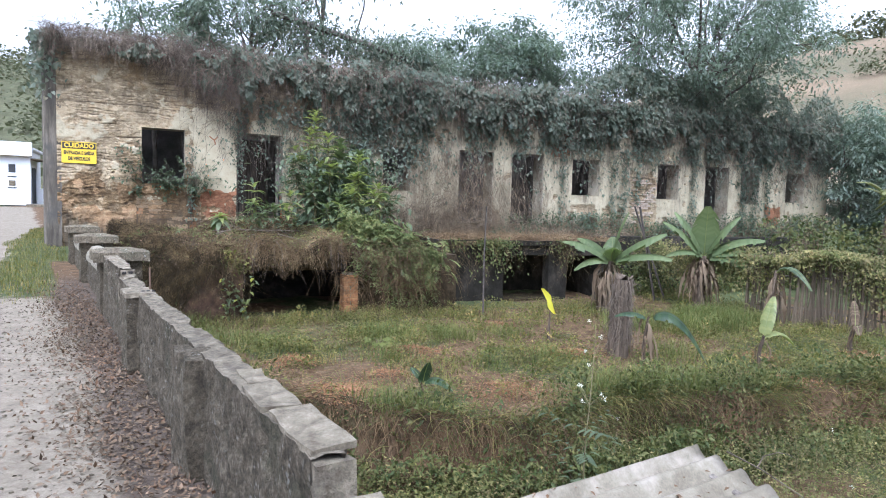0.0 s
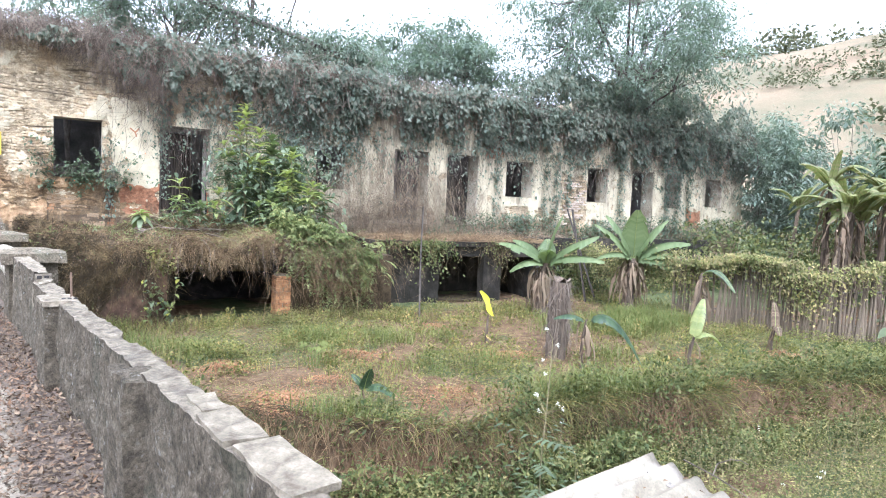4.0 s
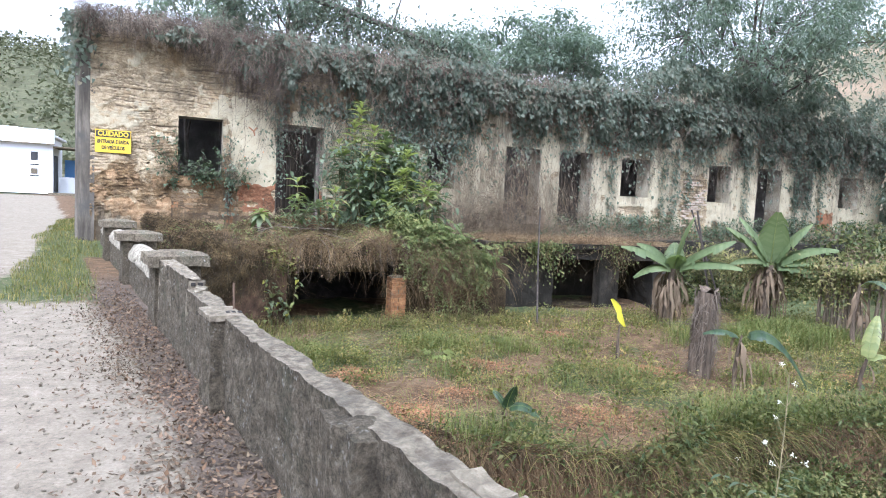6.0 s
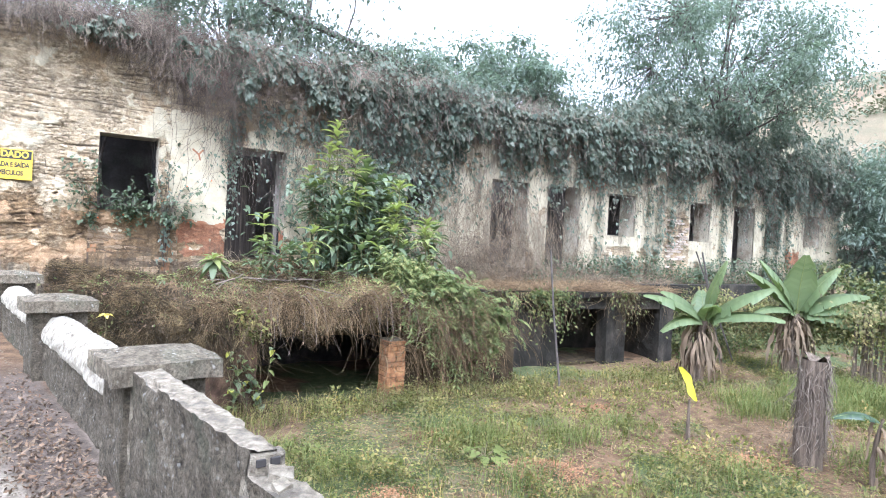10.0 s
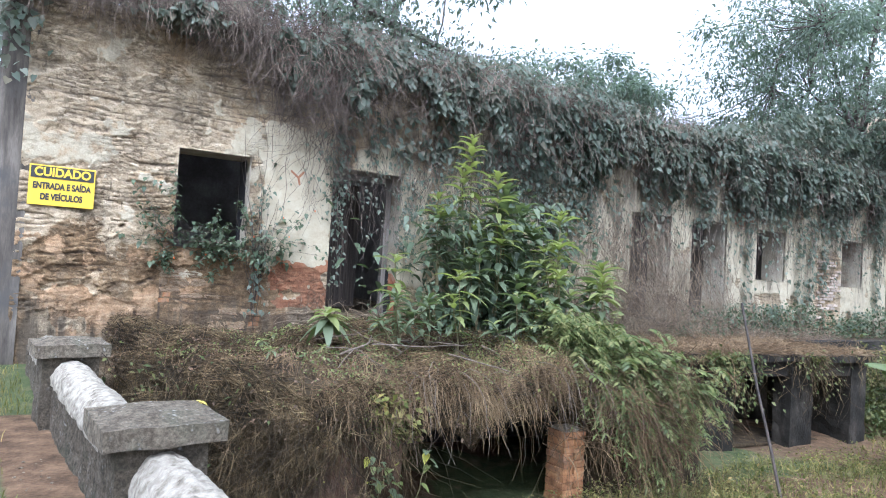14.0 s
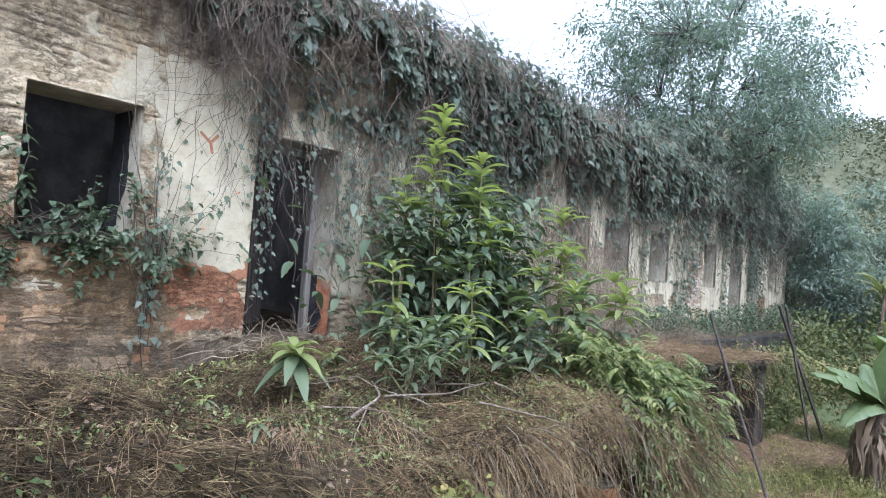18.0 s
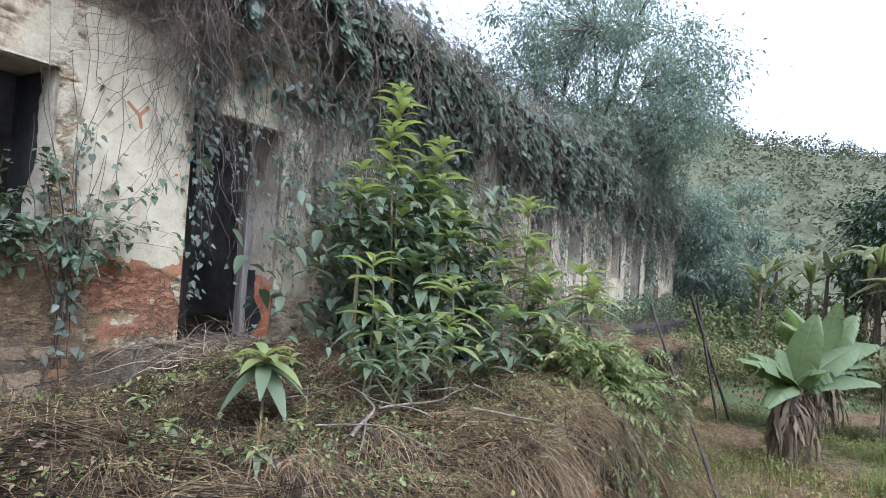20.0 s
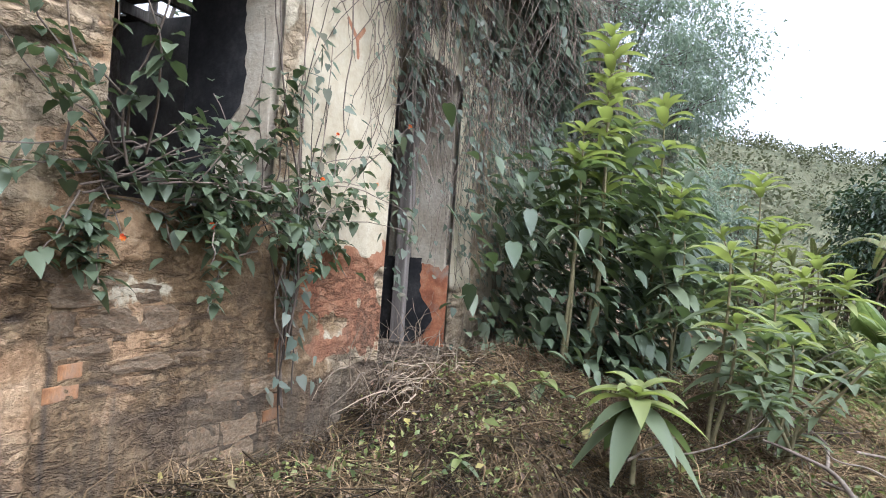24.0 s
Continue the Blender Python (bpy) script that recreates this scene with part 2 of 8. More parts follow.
def foliage(name, tones, rough=0.5, glow=0.35, thin=(0.16, 0.22, 0.03), spec=0.35, sere=None):
    """Leaves: each one its own tone, some light passing through."""
    m, nt, links, bsdf = blank(name)
    rand = nt.new("ShaderNodeNewGeometry").outputs["Random Per Island"]
    stops = [(i / max(1, len(tones) - 1), t) for i, t in enumerate(tones)]
    col = ramp(nt, links, rand, stops)
    vec = coords(nt, links)
    g = ramp(nt, links, noise_node(nt, links, vec, 0.9, 3), [(0.3, (0.65, 0.7, 0.65)), (0.7, (1.25, 1.2, 1.15))])
    col = blend(nt, links, 1.0, col, g, "MULTIPLY")
    if sere:
        # plants differ from spot to spot, some of them gone dry
        p = ramp(nt, links, noise_node(nt, links, vec, 3.6, 4, 0.6), [(0.32, (0.5, 0.55, 0.5)), (0.68, (1.5, 1.42, 1.35))])
        col = blend(nt, links, 1.0, col, p, "MULTIPLY")
        d = ramp(nt, links, noise_node(nt, links, vec, 1.5, 6, 0.7), [(0.5, (0, 0, 0)), (0.64, (0.7, 0.7, 0.7))])
        col = blend(nt, links, d, col, sere)
    links.new(col, bsdf.inputs["Base Color"])
    bsdf.inputs["Roughness"].default_value = rough
    bsdf.inputs["Specular IOR Level"].default_value = spec
    t = nt.new("ShaderNodeBsdfTranslucent")
    links.new(blend(nt, links, 0.5, col, thin), t.inputs["Color"])
    mix = nt.new("ShaderNodeMixShader")
    mix.inputs[0].default_value = glow
    links.new(bsdf.outputs[0], mix.inputs[1])
    links.new(t.outputs[0], mix.inputs[2])
    links.new(mix.outputs[0], nt["Material Output"].inputs["Surface"])
    return m


def plain(name, color, rough=0.6, metal=0.0, grain=0.12):
    m, nt, links, bsdf = blank(name)
    vec = coords(nt, links)
    g = ramp(nt, links, noise_node(nt, links, vec, 25, 5), [(0.3, (1 - grain,) * 3), (0.7, (1 + grain,) * 3)])
    links.new(blend(nt, links, 1.0, (*color,), g, "MULTIPLY"), bsdf.inputs["Base Color"])
    bsdf.inputs["Roughness"].default_value, bsdf.inputs["Metallic"].default_value = rough, metal
    return m


def facade_material():
    m, nt, links, bsdf = blank("peeled_facade")
    vec = coords(nt, links)
    broad = noise_node(nt, links, vec, 1.6, 8, 0.65)
    mid = noise_node(nt, links, vec, 9, 8, 0.7)
    fine = noise_node(nt, links, vec, 60, 6, 0.7)
    streak = noise_node(nt, links, vec, 3.0, 6, 0.65, stretch=(2.2, 2.2, 0.35))
    stone = ramp(nt, links, mid, [(0.26, (0.27, 0.205, 0.13)), (0.4, (0.4, 0.322, 0.218)), (0.58, (0.49, 0.412, 0.296)), (0.75, (0.55, 0.488, 0.38))])
    ochre = ramp(nt, links, broad, [(0.52, (0, 0, 0)), (0.66, (1, 1, 1))])
    stone = blend(nt, links, math_node(nt, links, "MULTIPLY", ochre, 0.55), stone, (0.36, 0.23, 0.11))
    lime = ramp(nt, links, mid, [(0.22, (0.3, 0.245, 0.155)), (0.45, (0.41, 0.352, 0.24)), (0.75, (0.47, 0.415, 0.3))])
    red = ramp(nt, links, mid, [(0.3, (0.2, 0.085, 0.045)), (0.55, (0.3, 0.145, 0.078)), (0.75, (0.4, 0.235, 0.14))])
    earth = ramp(nt, links, mid, [(0.3, (0.1, 0.066, 0.036)), (0.5, (0.22, 0.152, 0.086)), (0.72, (0.36, 0.27, 0.167))])
    jit = math_node(nt, links, "MULTIPLY", math_node(nt, links, "SUBTRACT", mid, 0.5), 0.9)

    def edge(name):
        raw = math_node(nt, links, "ADD", attr(nt, name), jit)
        return ramp(nt, links, raw, [(0.44, (0, 0, 0)), (0.54, (1, 1, 1))])

    tone = ramp(nt, links, attr(nt, "tone"), [(0.0, (0.6, 0.55, 0.48)), (0.45, (0.84, 0.8, 0.73)), (1.0, (1.02, 0.97, 0.88))])
    stone = blend(nt, links, edge("earth"), stone, earth)
    stone = blend(nt, links, 0.85, stone, tone, "MULTIPLY")
    ochre_clay = ramp(nt, links, mid, [(0.3, (0.25, 0.147, 0.076)), (0.5, (0.375, 0.243, 0.132)), (0.72, (0.47, 0.342, 0.208))])
    stone = blend(nt, links, edge("ochre"), stone, ochre_clay)
    col = blend(nt, links, edge("lime"), stone, lime)
    col = blend(nt, links, edge("red"), col, red)
    # dark earth tone in joints; in hollows it paints the shade of their depth
    col = blend(nt, links, math_node(nt, links, "MULTIPLY", attr(nt, "joint"), 0.8, True), col, (0.075, 0.055, 0.04))
    # thin cracks: their shadow is put into colour as well as relief
    veins = []
    for sc, st, wide in ((4.2, (1.0, 1.0, 2.8), 0.03), (9.0, (1.0, 1.0, 2.2), 0.035)):
        away = math_node(nt, links, "ABSOLUTE", math_node(nt, links, "SUBTRACT", noise_node(nt, links, vec, sc, 5, 0.6, st), 0.5))
        veins.append(ramp(nt, links, away, [(0.0, (1, 1, 1)), (wide, (0, 0, 0))]))
    crack = math_node(nt, links, "MULTIPLY", math_node(nt, links, "MAXIMUM", veins[0], veins[1]), ramp(nt, links, noise_node(nt, links, vec, 2.3, 3), [(0.38, (0.1, 0.1, 0.1)), (0.58, (1, 1, 1))]))
    loose = math_node(nt, links, "SUBTRACT", 1.0, math_node(nt, links, "MULTIPLY", attr(nt, "lime"), 0.8), True)
    col = blend(nt, links, math_node(nt, links, "MULTIPLY", crack, math_node(nt, links, "MULTIPLY", loose, 0.5)), col, (0.1, 0.075, 0.052))
    # streaky grime; low on the wall it also paints the shade of crevices
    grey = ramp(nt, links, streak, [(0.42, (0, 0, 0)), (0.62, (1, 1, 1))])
    soot = math_node(nt, links, "MULTIPLY", attr(nt, "grime_shade"), math_node(nt, links, "ADD", grey, 0.25, True), True)
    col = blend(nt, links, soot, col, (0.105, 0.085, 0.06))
    g = ramp(nt, links, fine, [(0.3, (0.6, 0.58, 0.56)), (0.7, (1.25, 1.25, 1.25))])
    col = blend(nt, links, math_node(nt, links, "SUBTRACT", 0.85, math_node(nt, links, "MULTIPLY", attr(nt, "lime"), 0.6), True), col, g, "MULTIPLY")
    links.new(col, bsdf.inputs["Base Color"])
    bsdf.inputs["Roughness"].default_value = 0.95
    bsdf.inputs["Specular IOR Level"].default_value = 0.1
    height = math_node(nt, links, "SUBTRACT", blend(nt, links, 0.45, mid, fine), math_node(nt, links, "MULTIPLY", crack, math_node(nt, links, "MULTIPLY", loose, 0.5)))
    height = math_node(nt, links, "MULTIPLY", height, math_node(nt, links, "SUBTRACT", 1.0, math_node(nt, links, "MULTIPLY", attr(nt, "lime"), 0.75), True))
    bumped(nt, links, bsdf, height, 1.0, 0.035)
    return m


def ground_material():
    m, nt, links, bsdf = blank("ground")
    vec = coords(nt, links)
    broad = noise_node(nt, links, vec, 0.8, 8, 0.65)
    mid = noise_node(nt, links, vec, 6, 8, 0.7)
    fine = noise_node(nt, links, vec, 45, 6, 0.75)
    soil = ramp(nt, links, mid, [(0.3, (0.045, 0.028, 0.015)), (0.5, (0.1, 0.062, 0.034)), (0.7, (0.18, 0.117, 0.066))])
    turf = ramp(nt, links, mid, [(0.3, (0.03, 0.042, 0.015)), (0.5, (0.06, 0.072, 0.027)), (0.7, (0.105, 0.1, 0.048))])
    road = ramp(nt, links, mid, [(0.25, (0.13, 0.106, 0.078)), (0.46, (0.19, 0.16, 0.12)), (0.72, (0.26, 0.222, 0.172))])
    litter = ramp(nt, links, mid, [(0.3, (0.045, 0.034, 0.026)), (0.5, (0.085, 0.065, 0.05)), (0.7, (0.14, 0.11, 0.085))])
    straw = ramp(nt, links, mid, [(0.3, (0.065, 0.044, 0.026)), (0.5, (0.118, 0.083, 0.05)), (0.72, (0.2, 0.148, 0.092))])
    jit = math_node(nt, links, "MULTIPLY", math_node(nt, links, "SUBTRACT", mid, 0.5), 0.8)

    def edge(name, lo=0.38, hi=0.6):
        return ramp(nt, links, math_node(nt, links, "ADD", attr(nt, name), jit), [(lo, (0, 0, 0)), (hi, (1, 1, 1))])

    col = blend(nt, links, edge("turf"), soil, turf)
    col = blend(nt, links, edge("straw", 0.3, 0.7), col, straw)
    col = blend(nt, links, edge("road"), col, road)
    col = blend(nt, links, edge("litter"), col, litter)
    scrub = ramp(nt, links, noise_node(nt, links, vec, 0.05, 8, 0.65), [(0.42, (0, 0, 0)), (0.56, (0.85, 0.85, 0.85))])
    col = blend(nt, links, math_node(nt, links, "MULTIPLY", attr(nt, "far"), 0.65), col, (0.22, 0.165, 0.11))
    col = blend(nt, links, math_node(nt, links, "MULTIPLY", scrub, attr(nt, "far")), col, (0.11, 0.1, 0.062))
    col = blend(nt, links, math_node(nt, links, "MULTIPLY", attr(nt, "wooded"), 0.9), col, ramp(nt, links, broad, [(0.35, (0.045, 0.052, 0.026)), (0.65, (0.1, 0.1, 0.055))]))
    g = ramp(nt, links, fine, [(0.3, (0.6, 0.6, 0.6)), (0.7, (1.25, 1.25, 1.25))])
    col = blend(nt, links, 0.85, col, g, "MULTIPLY")
    links.new(col, bsdf.inputs["Base Color"])
    bsdf.inputs["Roughness"].default_value = 0.95
    bsdf.inputs["Specular IOR Level"].default_value = 0.15
    bumped(nt, links, bsdf, blend(nt, links, 0.5, mid, fine), 0.7, 0.03)
    return m


def pitted_render(name="stained_cement_render", gain=1.0):
    """Old cement render: mottled grey-brown, pitted, with pale lichen and dark damp streaks."""
    m, nt, links, bsdf = blank(name)
    vec = coords(nt, links)
    broad, mid, fine = noise_node(nt, links, vec, 2.2, 8, 0.65), noise_node(nt, links, vec, 15, 9, 0.8), noise_node(nt, links, vec, 48, 6, 0.8)
    streak = noise_node(nt, links, vec, 7, 7, 0.7, (1.6, 1.6, 0.3))
    col = ramp(nt, links, mid, [(0.32, (0.042, 0.034, 0.025)), (0.47, (0.095, 0.077, 0.053)), (0.6, (0.165, 0.137, 0.098)), (0.72, (0.27, 0.23, 0.17))])
    damp = ramp(nt, links, streak, [(0.45, (0, 0, 0)), (0.62, (0.22, 0.22, 0.22))])
    col = blend(nt, links, damp, col, (0.06, 0.052, 0.04))
    moss = ramp(nt, links, broad, [(0.55, (0, 0, 0)), (0.66, (0.6, 0.6, 0.6))])
    col = blend(nt, links, moss, col, (0.07, 0.07, 0.045))
    cell = nt.new("ShaderNodeTexVoronoi")
    cell.inputs["Scale"].default_value = 34
    warp = blend(nt, links, 0.06, vec, nt_color(nt, links, vec))
    links.new(warp, cell.inputs["Vector"])
    pale = math_node(nt, links, "MULTIPLY", ramp(nt, links, cell.outputs["Distance"], [(0.18, (1, 1, 1)), (0.34, (0, 0, 0))]), ramp(nt, links, noise_node(nt, links, vec, 5, 5), [(0.5, (0, 0, 0)), (0.62, (0.8, 0.8, 0.8))]))
    col = blend(nt, links, pale, col, (0.25, 0.235, 0.205))
    g = ramp(nt, links, fine, [(0.34, (0.4, 0.4, 0.4)), (0.66, (1.4, 1.4, 1.4))])
    col = blend(nt, links, 0.9, col, g, "MULTIPLY")
    col = blend(nt, links, 1.0, col, (gain, gain, gain), "MULTIPLY")
    links.new(col, bsdf.inputs["Base Color"])
    bsdf.inputs["Roughness"].default_value = 0.95
    bsdf.inputs["Specular IOR Level"].default_value = 0.15
    bumped(nt, links, bsdf, blend(nt, links, 0.35, mid, fine), 1.0, 0.06)
    return m


def nt_color(nt, links, vec):
    n = nt.new("ShaderNodeTexNoise")
    n.inputs["Scale"].default_value = 12
    links.new(vec, n.inputs["Vector"])
    return n.outputs["Color"]


M_FACADE, M_GROUND = facade_material(), ground_material()
M_RENDER = pitted_render()
M_HOLE = plain("cell_shade_black", (0.02, 0.016, 0.013), 0.9)
M_PALESTONE = surface("pale_layered_stone", (0.1, 0.08, 0.055), (0.2, 0.168, 0.12), (0.31, 0.268, 0.2), 14, 80, 0.95, 1.0, 0.03, None, 0.15)
M_CAP = pitted_render("weathered_cement_cap", 1.6)
M_COPING = surface("worn_coping", (0.075, 0.06, 0.042), (0.18, 0.15, 0.107), (0.3, 0.255, 0.19), 19, 70, 0.95, 1.0, 0.04, None, 0.18, (0.1, 0.085, 0.064))
M_WHITE = surface("flaking_whitewash", (0.1, 0.08, 0.055), (0.29, 0.255, 0.195), (0.41, 0.365, 0.285), 16, 80, 0.9, 1.0, 0.025, None, 0.05, (0.2, 0.175, 0.135))
M_CORNER = surface("streaked_corner_plaster", (0.03, 0.025, 0.019), (0.085, 0.072, 0.056), (0.19, 0.165, 0.13), 3.6, 40, 0.93, 0.5, 0.015, (2, 2, 0.3), 0.05, (0.06, 0.055, 0.048))
M_PLASTER = surface("stained_reveal_plaster", (0.26, 0.213, 0.146), (0.38, 0.33, 0.243), (0.45, 0.402, 0.315), 3.5, 45, 0.95, 0.8, 0.025, None, 0.06, (0.17, 0.12, 0.08))
M_INNER = surface("dark_inner_wall", (0.06, 0.056, 0.052), (0.12, 0.11, 0.1), (0.22, 0.2, 0.18), 1.5, 20, 0.95, 0.4, 0.02)
M_SOOTSHADE = surface("soot_and_shade_black", (0.008, 0.008, 0.008), (0.016, 0.015, 0.015), (0.035, 0.033, 0.03), 5, 40, 0.95, 0.4, 0.01)
M_BRICK = surface("old_red_brick", (0.2, 0.07, 0.035), (0.36, 0.14, 0.065), (0.48, 0.24, 0.13), 9, 60, 0.95, 0.7, 0.012, None, 0.28, (0.3, 0.24, 0.18))
M_STONE = surface("rubble_stone", (0.13, 0.088, 0.05), (0.235, 0.168, 0.102), (0.36, 0.274, 0.18), 9, 55, 0.95, 1.0, 0.03, None, 0.22, (0.26, 0.16, 0.085))
M_CELLAR = surface("shade_dark_masonry", (0.009, 0.0075, 0.005), (0.022, 0.0185, 0.0135), (0.06, 0.05, 0.037), 3, 35, 0.93, 0.8, 0.03, (1, 1, 0.6), 0.1)
M_WOODOLD = surface("grey_old_wood", (0.07, 0.06, 0.05), (0.14, 0.12, 0.1), (0.24, 0.21, 0.18), 3, 50, 0.85, 0.5, 0.008, (6, 6, 0.5), 0.25)
M_DOORWOOD = surface("dark_door_wood", (0.025, 0.02, 0.016), (0.055, 0.044, 0.036), (0.11, 0.086, 0.066), 3, 50, 0.85, 0.5, 0.008, (6, 6, 0.5), 0.25)
M_BAMBOO = surface("weathered_bamboo", (0.06, 0.045, 0.03), (0.125, 0.096, 0.066), (0.21, 0.165, 0.118), 3, 40, 0.75, 0.3, 0.006, (4, 4, 0.4), 0.35)
M_PILLAR = surface("dull_red_brick", (0.12, 0.055, 0.024), (0.25, 0.12, 0.05), (0.36, 0.19, 0.088), 7, 60, 0.95, 0.7, 0.012, None, 0.18, (0.16, 0.11, 0.075))
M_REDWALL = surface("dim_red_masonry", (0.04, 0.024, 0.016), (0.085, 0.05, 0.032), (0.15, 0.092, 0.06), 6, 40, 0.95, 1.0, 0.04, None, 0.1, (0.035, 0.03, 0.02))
M_BARK = surface("bark", (0.05, 0.042, 0.034), (0.11, 0.092, 0.075), (0.2, 0.175, 0.15), 5, 40, 0.92, 0.7, 0.02, (2, 2, 0.5), 0.2)
M_STEM = surface("green_brown_stem", (0.07, 0.06, 0.03), (0.14, 0.12, 0.06), (0.22, 0.18, 0.1), 5, 40, 0.8, 0.3, 0.006, None, 0.2, None, True)
M_TWIG = surface("dry_vine_twigs", (0.06, 0.045, 0.034), (0.135, 0.104, 0.079), (0.24, 0.19, 0.145), 2, 30, 0.9, 0.2, 0.004, None, 0.5, None, True)
M_STRAW = surface("dry_grass_and_straw", (0.045, 0.028, 0.014), (0.115, 0.075, 0.036), (0.24, 0.166, 0.085), 1.6, 30, 0.9, 0.2, 0.004, None, 0.45, None, True)
M_PALESTRAW = surface("pale_straw", (0.08, 0.05, 0.023), (0.16, 0.107, 0.053), (0.28, 0.2, 0.105), 2, 30, 0.85, 0.2, 0.004, None, 0.4, None, True)
M_CREST = surface("dry_crest_grass", (0.1, 0.074, 0.053), (0.2, 0.155, 0.115), (0.32, 0.26, 0.2), 2, 30, 0.88, 0.2, 0.004, None, 0.45, None, True)
M_HAY = surface("cut_hay", (0.085, 0.053, 0.026), (0.165, 0.11, 0.058), (0.27, 0.19, 0.105), 2, 30, 0.88, 0.2, 0.004, None, 0.5, None, True)
M_DEADVINE = surface("dead_creeper_stems", (0.08, 0.057, 0.036), (0.17, 0.128, 0.085), (0.3, 0.235, 0.16), 2, 30, 0.9, 0.2, 0.004, None, 0.55, None, True)
M_MATSTEM = surface("dead_mat_stems", (0.016, 0.011, 0.005), (0.062, 0.043, 0.019), (0.225, 0.164, 0.082), 3, 30, 0.9, 0.2, 0.004, None, 0.75, None, True)
M_BRICKPALE = surface("pale_lime_washed_brick", (0.27, 0.19, 0.13), (0.42, 0.33, 0.25), (0.54, 0.46, 0.37), 9, 60, 0.95, 0.7, 0.012, None, 0.2, (0.3, 0.24, 0.18))
M_THATCH = surface("dead_vine_and_shade_brown", (0.018, 0.012, 0.006), (0.045, 0.031, 0.015), (0.095, 0.067, 0.034), 6, 45, 0.95, 0.9, 0.05, None, 0.1)
M_STUMP = surface("fibrous_banana_trunk", (0.042, 0.03, 0.021), (0.1, 0.074, 0.052), (0.2, 0.152, 0.108), 5, 45, 0.9, 0.8, 0.02, (5, 5, 0.4), 0.2)
M_SHEET = surface("fibre_cement_sheet", (0.105, 0.088, 0.062), (0.165, 0.142, 0.104), (0.215, 0.19, 0.145), 3, 60, 0.85, 0.3, 0.006, None, 0.05, (0.32, 0.28, 0.23))
M_DRYLEAF = foliage("dry_leaves", [(0.045, 0.03, 0.02), (0.09, 0.063, 0.042), (0.165, 0.12, 0.082), (0.07, 0.05, 0.035)], 0.85, 0.1, (0.3, 0.18, 0.08), 0.15)
M_LITTER = foliage("fallen_leaves", [(0.04, 0.028, 0.02), (0.085, 0.058, 0.04), (0.15, 0.108, 0.076), (0.12, 0.068, 0.04), (0.21, 0.15, 0.105), (0.065, 0.045, 0.032)], 0.85, 0.05, (0.25, 0.15, 0.08), 0.15)
# creeper tones shifted to blue-grey: haze put into the leaf colour
M_VINE = foliage("hazed_vine_leaves", [(0.048, 0.064, 0.05), (0.09, 0.11, 0.085), (0.14, 0.163, 0.128), (0.185, 0.205, 0.165), (0.11, 0.118, 0.092), (0.155, 0.133, 0.096)], 0.6, 0.45, (0.2, 0.26, 0.15), 0.25)
M_BUSH = foliage("shrub_leaves", [(0.055, 0.073, 0.045), (0.088, 0.11, 0.066), (0.125, 0.147, 0.085), (0.075, 0.093, 0.058)], 0.55, 0.33, (0.17, 0.25, 0.03), 0.3)
M_UNDER = foliage("broad_dark_leaves", [(0.05, 0.068, 0.04), (0.075, 0.097, 0.056), (0.11, 0.132, 0.08)], 0.5, 0.25, (0.12, 0.18, 0.03), 0.3)
M_STICK = surface("dry_stick_bark", (0.05, 0.038, 0.027), (0.105, 0.082, 0.061), (0.185, 0.15, 0.113), 3, 40, 0.85, 0.3, 0.005, (4, 4, 0.4), 0.35)
M_FERN = foliage("fern_leaves", [(0.06, 0.08, 0.03), (0.1, 0.125, 0.042), (0.155, 0.17, 0.06), (0.21, 0.2, 0.08)], 0.5, 0.35, (0.2, 0.28, 0.05), 0.3)
M_SHOOT = foliage("young_shoot_leaves", [(0.15, 0.175, 0.065), (0.2, 0.222, 0.085), (0.26, 0.268, 0.1)], 0.4, 0.42, (0.3, 0.38, 0.04), 0.45)
# pale bluish tones stand in for the haze over the trees
M_TREE = foliage("hazed_tree_leaves", [(0.125, 0.16, 0.135), (0.17, 0.208, 0.175), (0.22, 0.255, 0.21)], 0.55, 0.55, (0.17, 0.23, 0.1))
M_TREEDARK = foliage("dark_tree_leaves", [(0.018, 0.034, 0.018), (0.03, 0.052, 0.024), (0.045, 0.07, 0.03)], 0.45, 0.2, (0.08, 0.12, 0.03))
M_WEED = foliage("weed_leaves", [(0.045, 0.06, 0.015), (0.09, 0.1, 0.024), (0.145, 0.138, 0.04), (0.2, 0.165, 0.065)], 0.6, 0.3, (0.2, 0.25, 0.04), 0.25, (0.2, 0.14, 0.07))
M_GRASS = foliage("grass_blades", [(0.05, 0.066, 0.018), (0.1, 0.104, 0.03), (0.17, 0.142, 0.05), (0.25, 0.185, 0.085)], 0.6, 0.35, (0.22, 0.28, 0.05), 0.25, (0.19, 0.17, 0.06))
M_LUSH = foliage("lush_grass_blades", [(0.055, 0.078, 0.022), (0.1, 0.125, 0.034), (0.15, 0.165, 0.05), (0.2, 0.175, 0.07)], 0.55, 0.4, (0.22, 0.26, 0.05), 0.25)
M_FAR = foliage("far_wood_leaves", [(0.08, 0.09, 0.055), (0.115, 0.12, 0.075), (0.145, 0.14, 0.09)], 0.7, 0.2, (0.14, 0.16, 0.05), 0.2)
M_BANANA = foliage("banana_leaf", [(0.1, 0.132, 0.06), (0.15, 0.182, 0.088), (0.12, 0.152, 0.07)], 0.5, 0.4, (0.22, 0.3, 0.05), 0.3)
M_BANANAFAR = foliage("yellowing_banana_leaf", [(0.13, 0.15, 0.06), (0.17, 0.185, 0.075), (0.2, 0.17, 0.09), (0.11, 0.14, 0.055)], 0.5, 0.4, (0.25, 0.28, 0.06), 0.3)
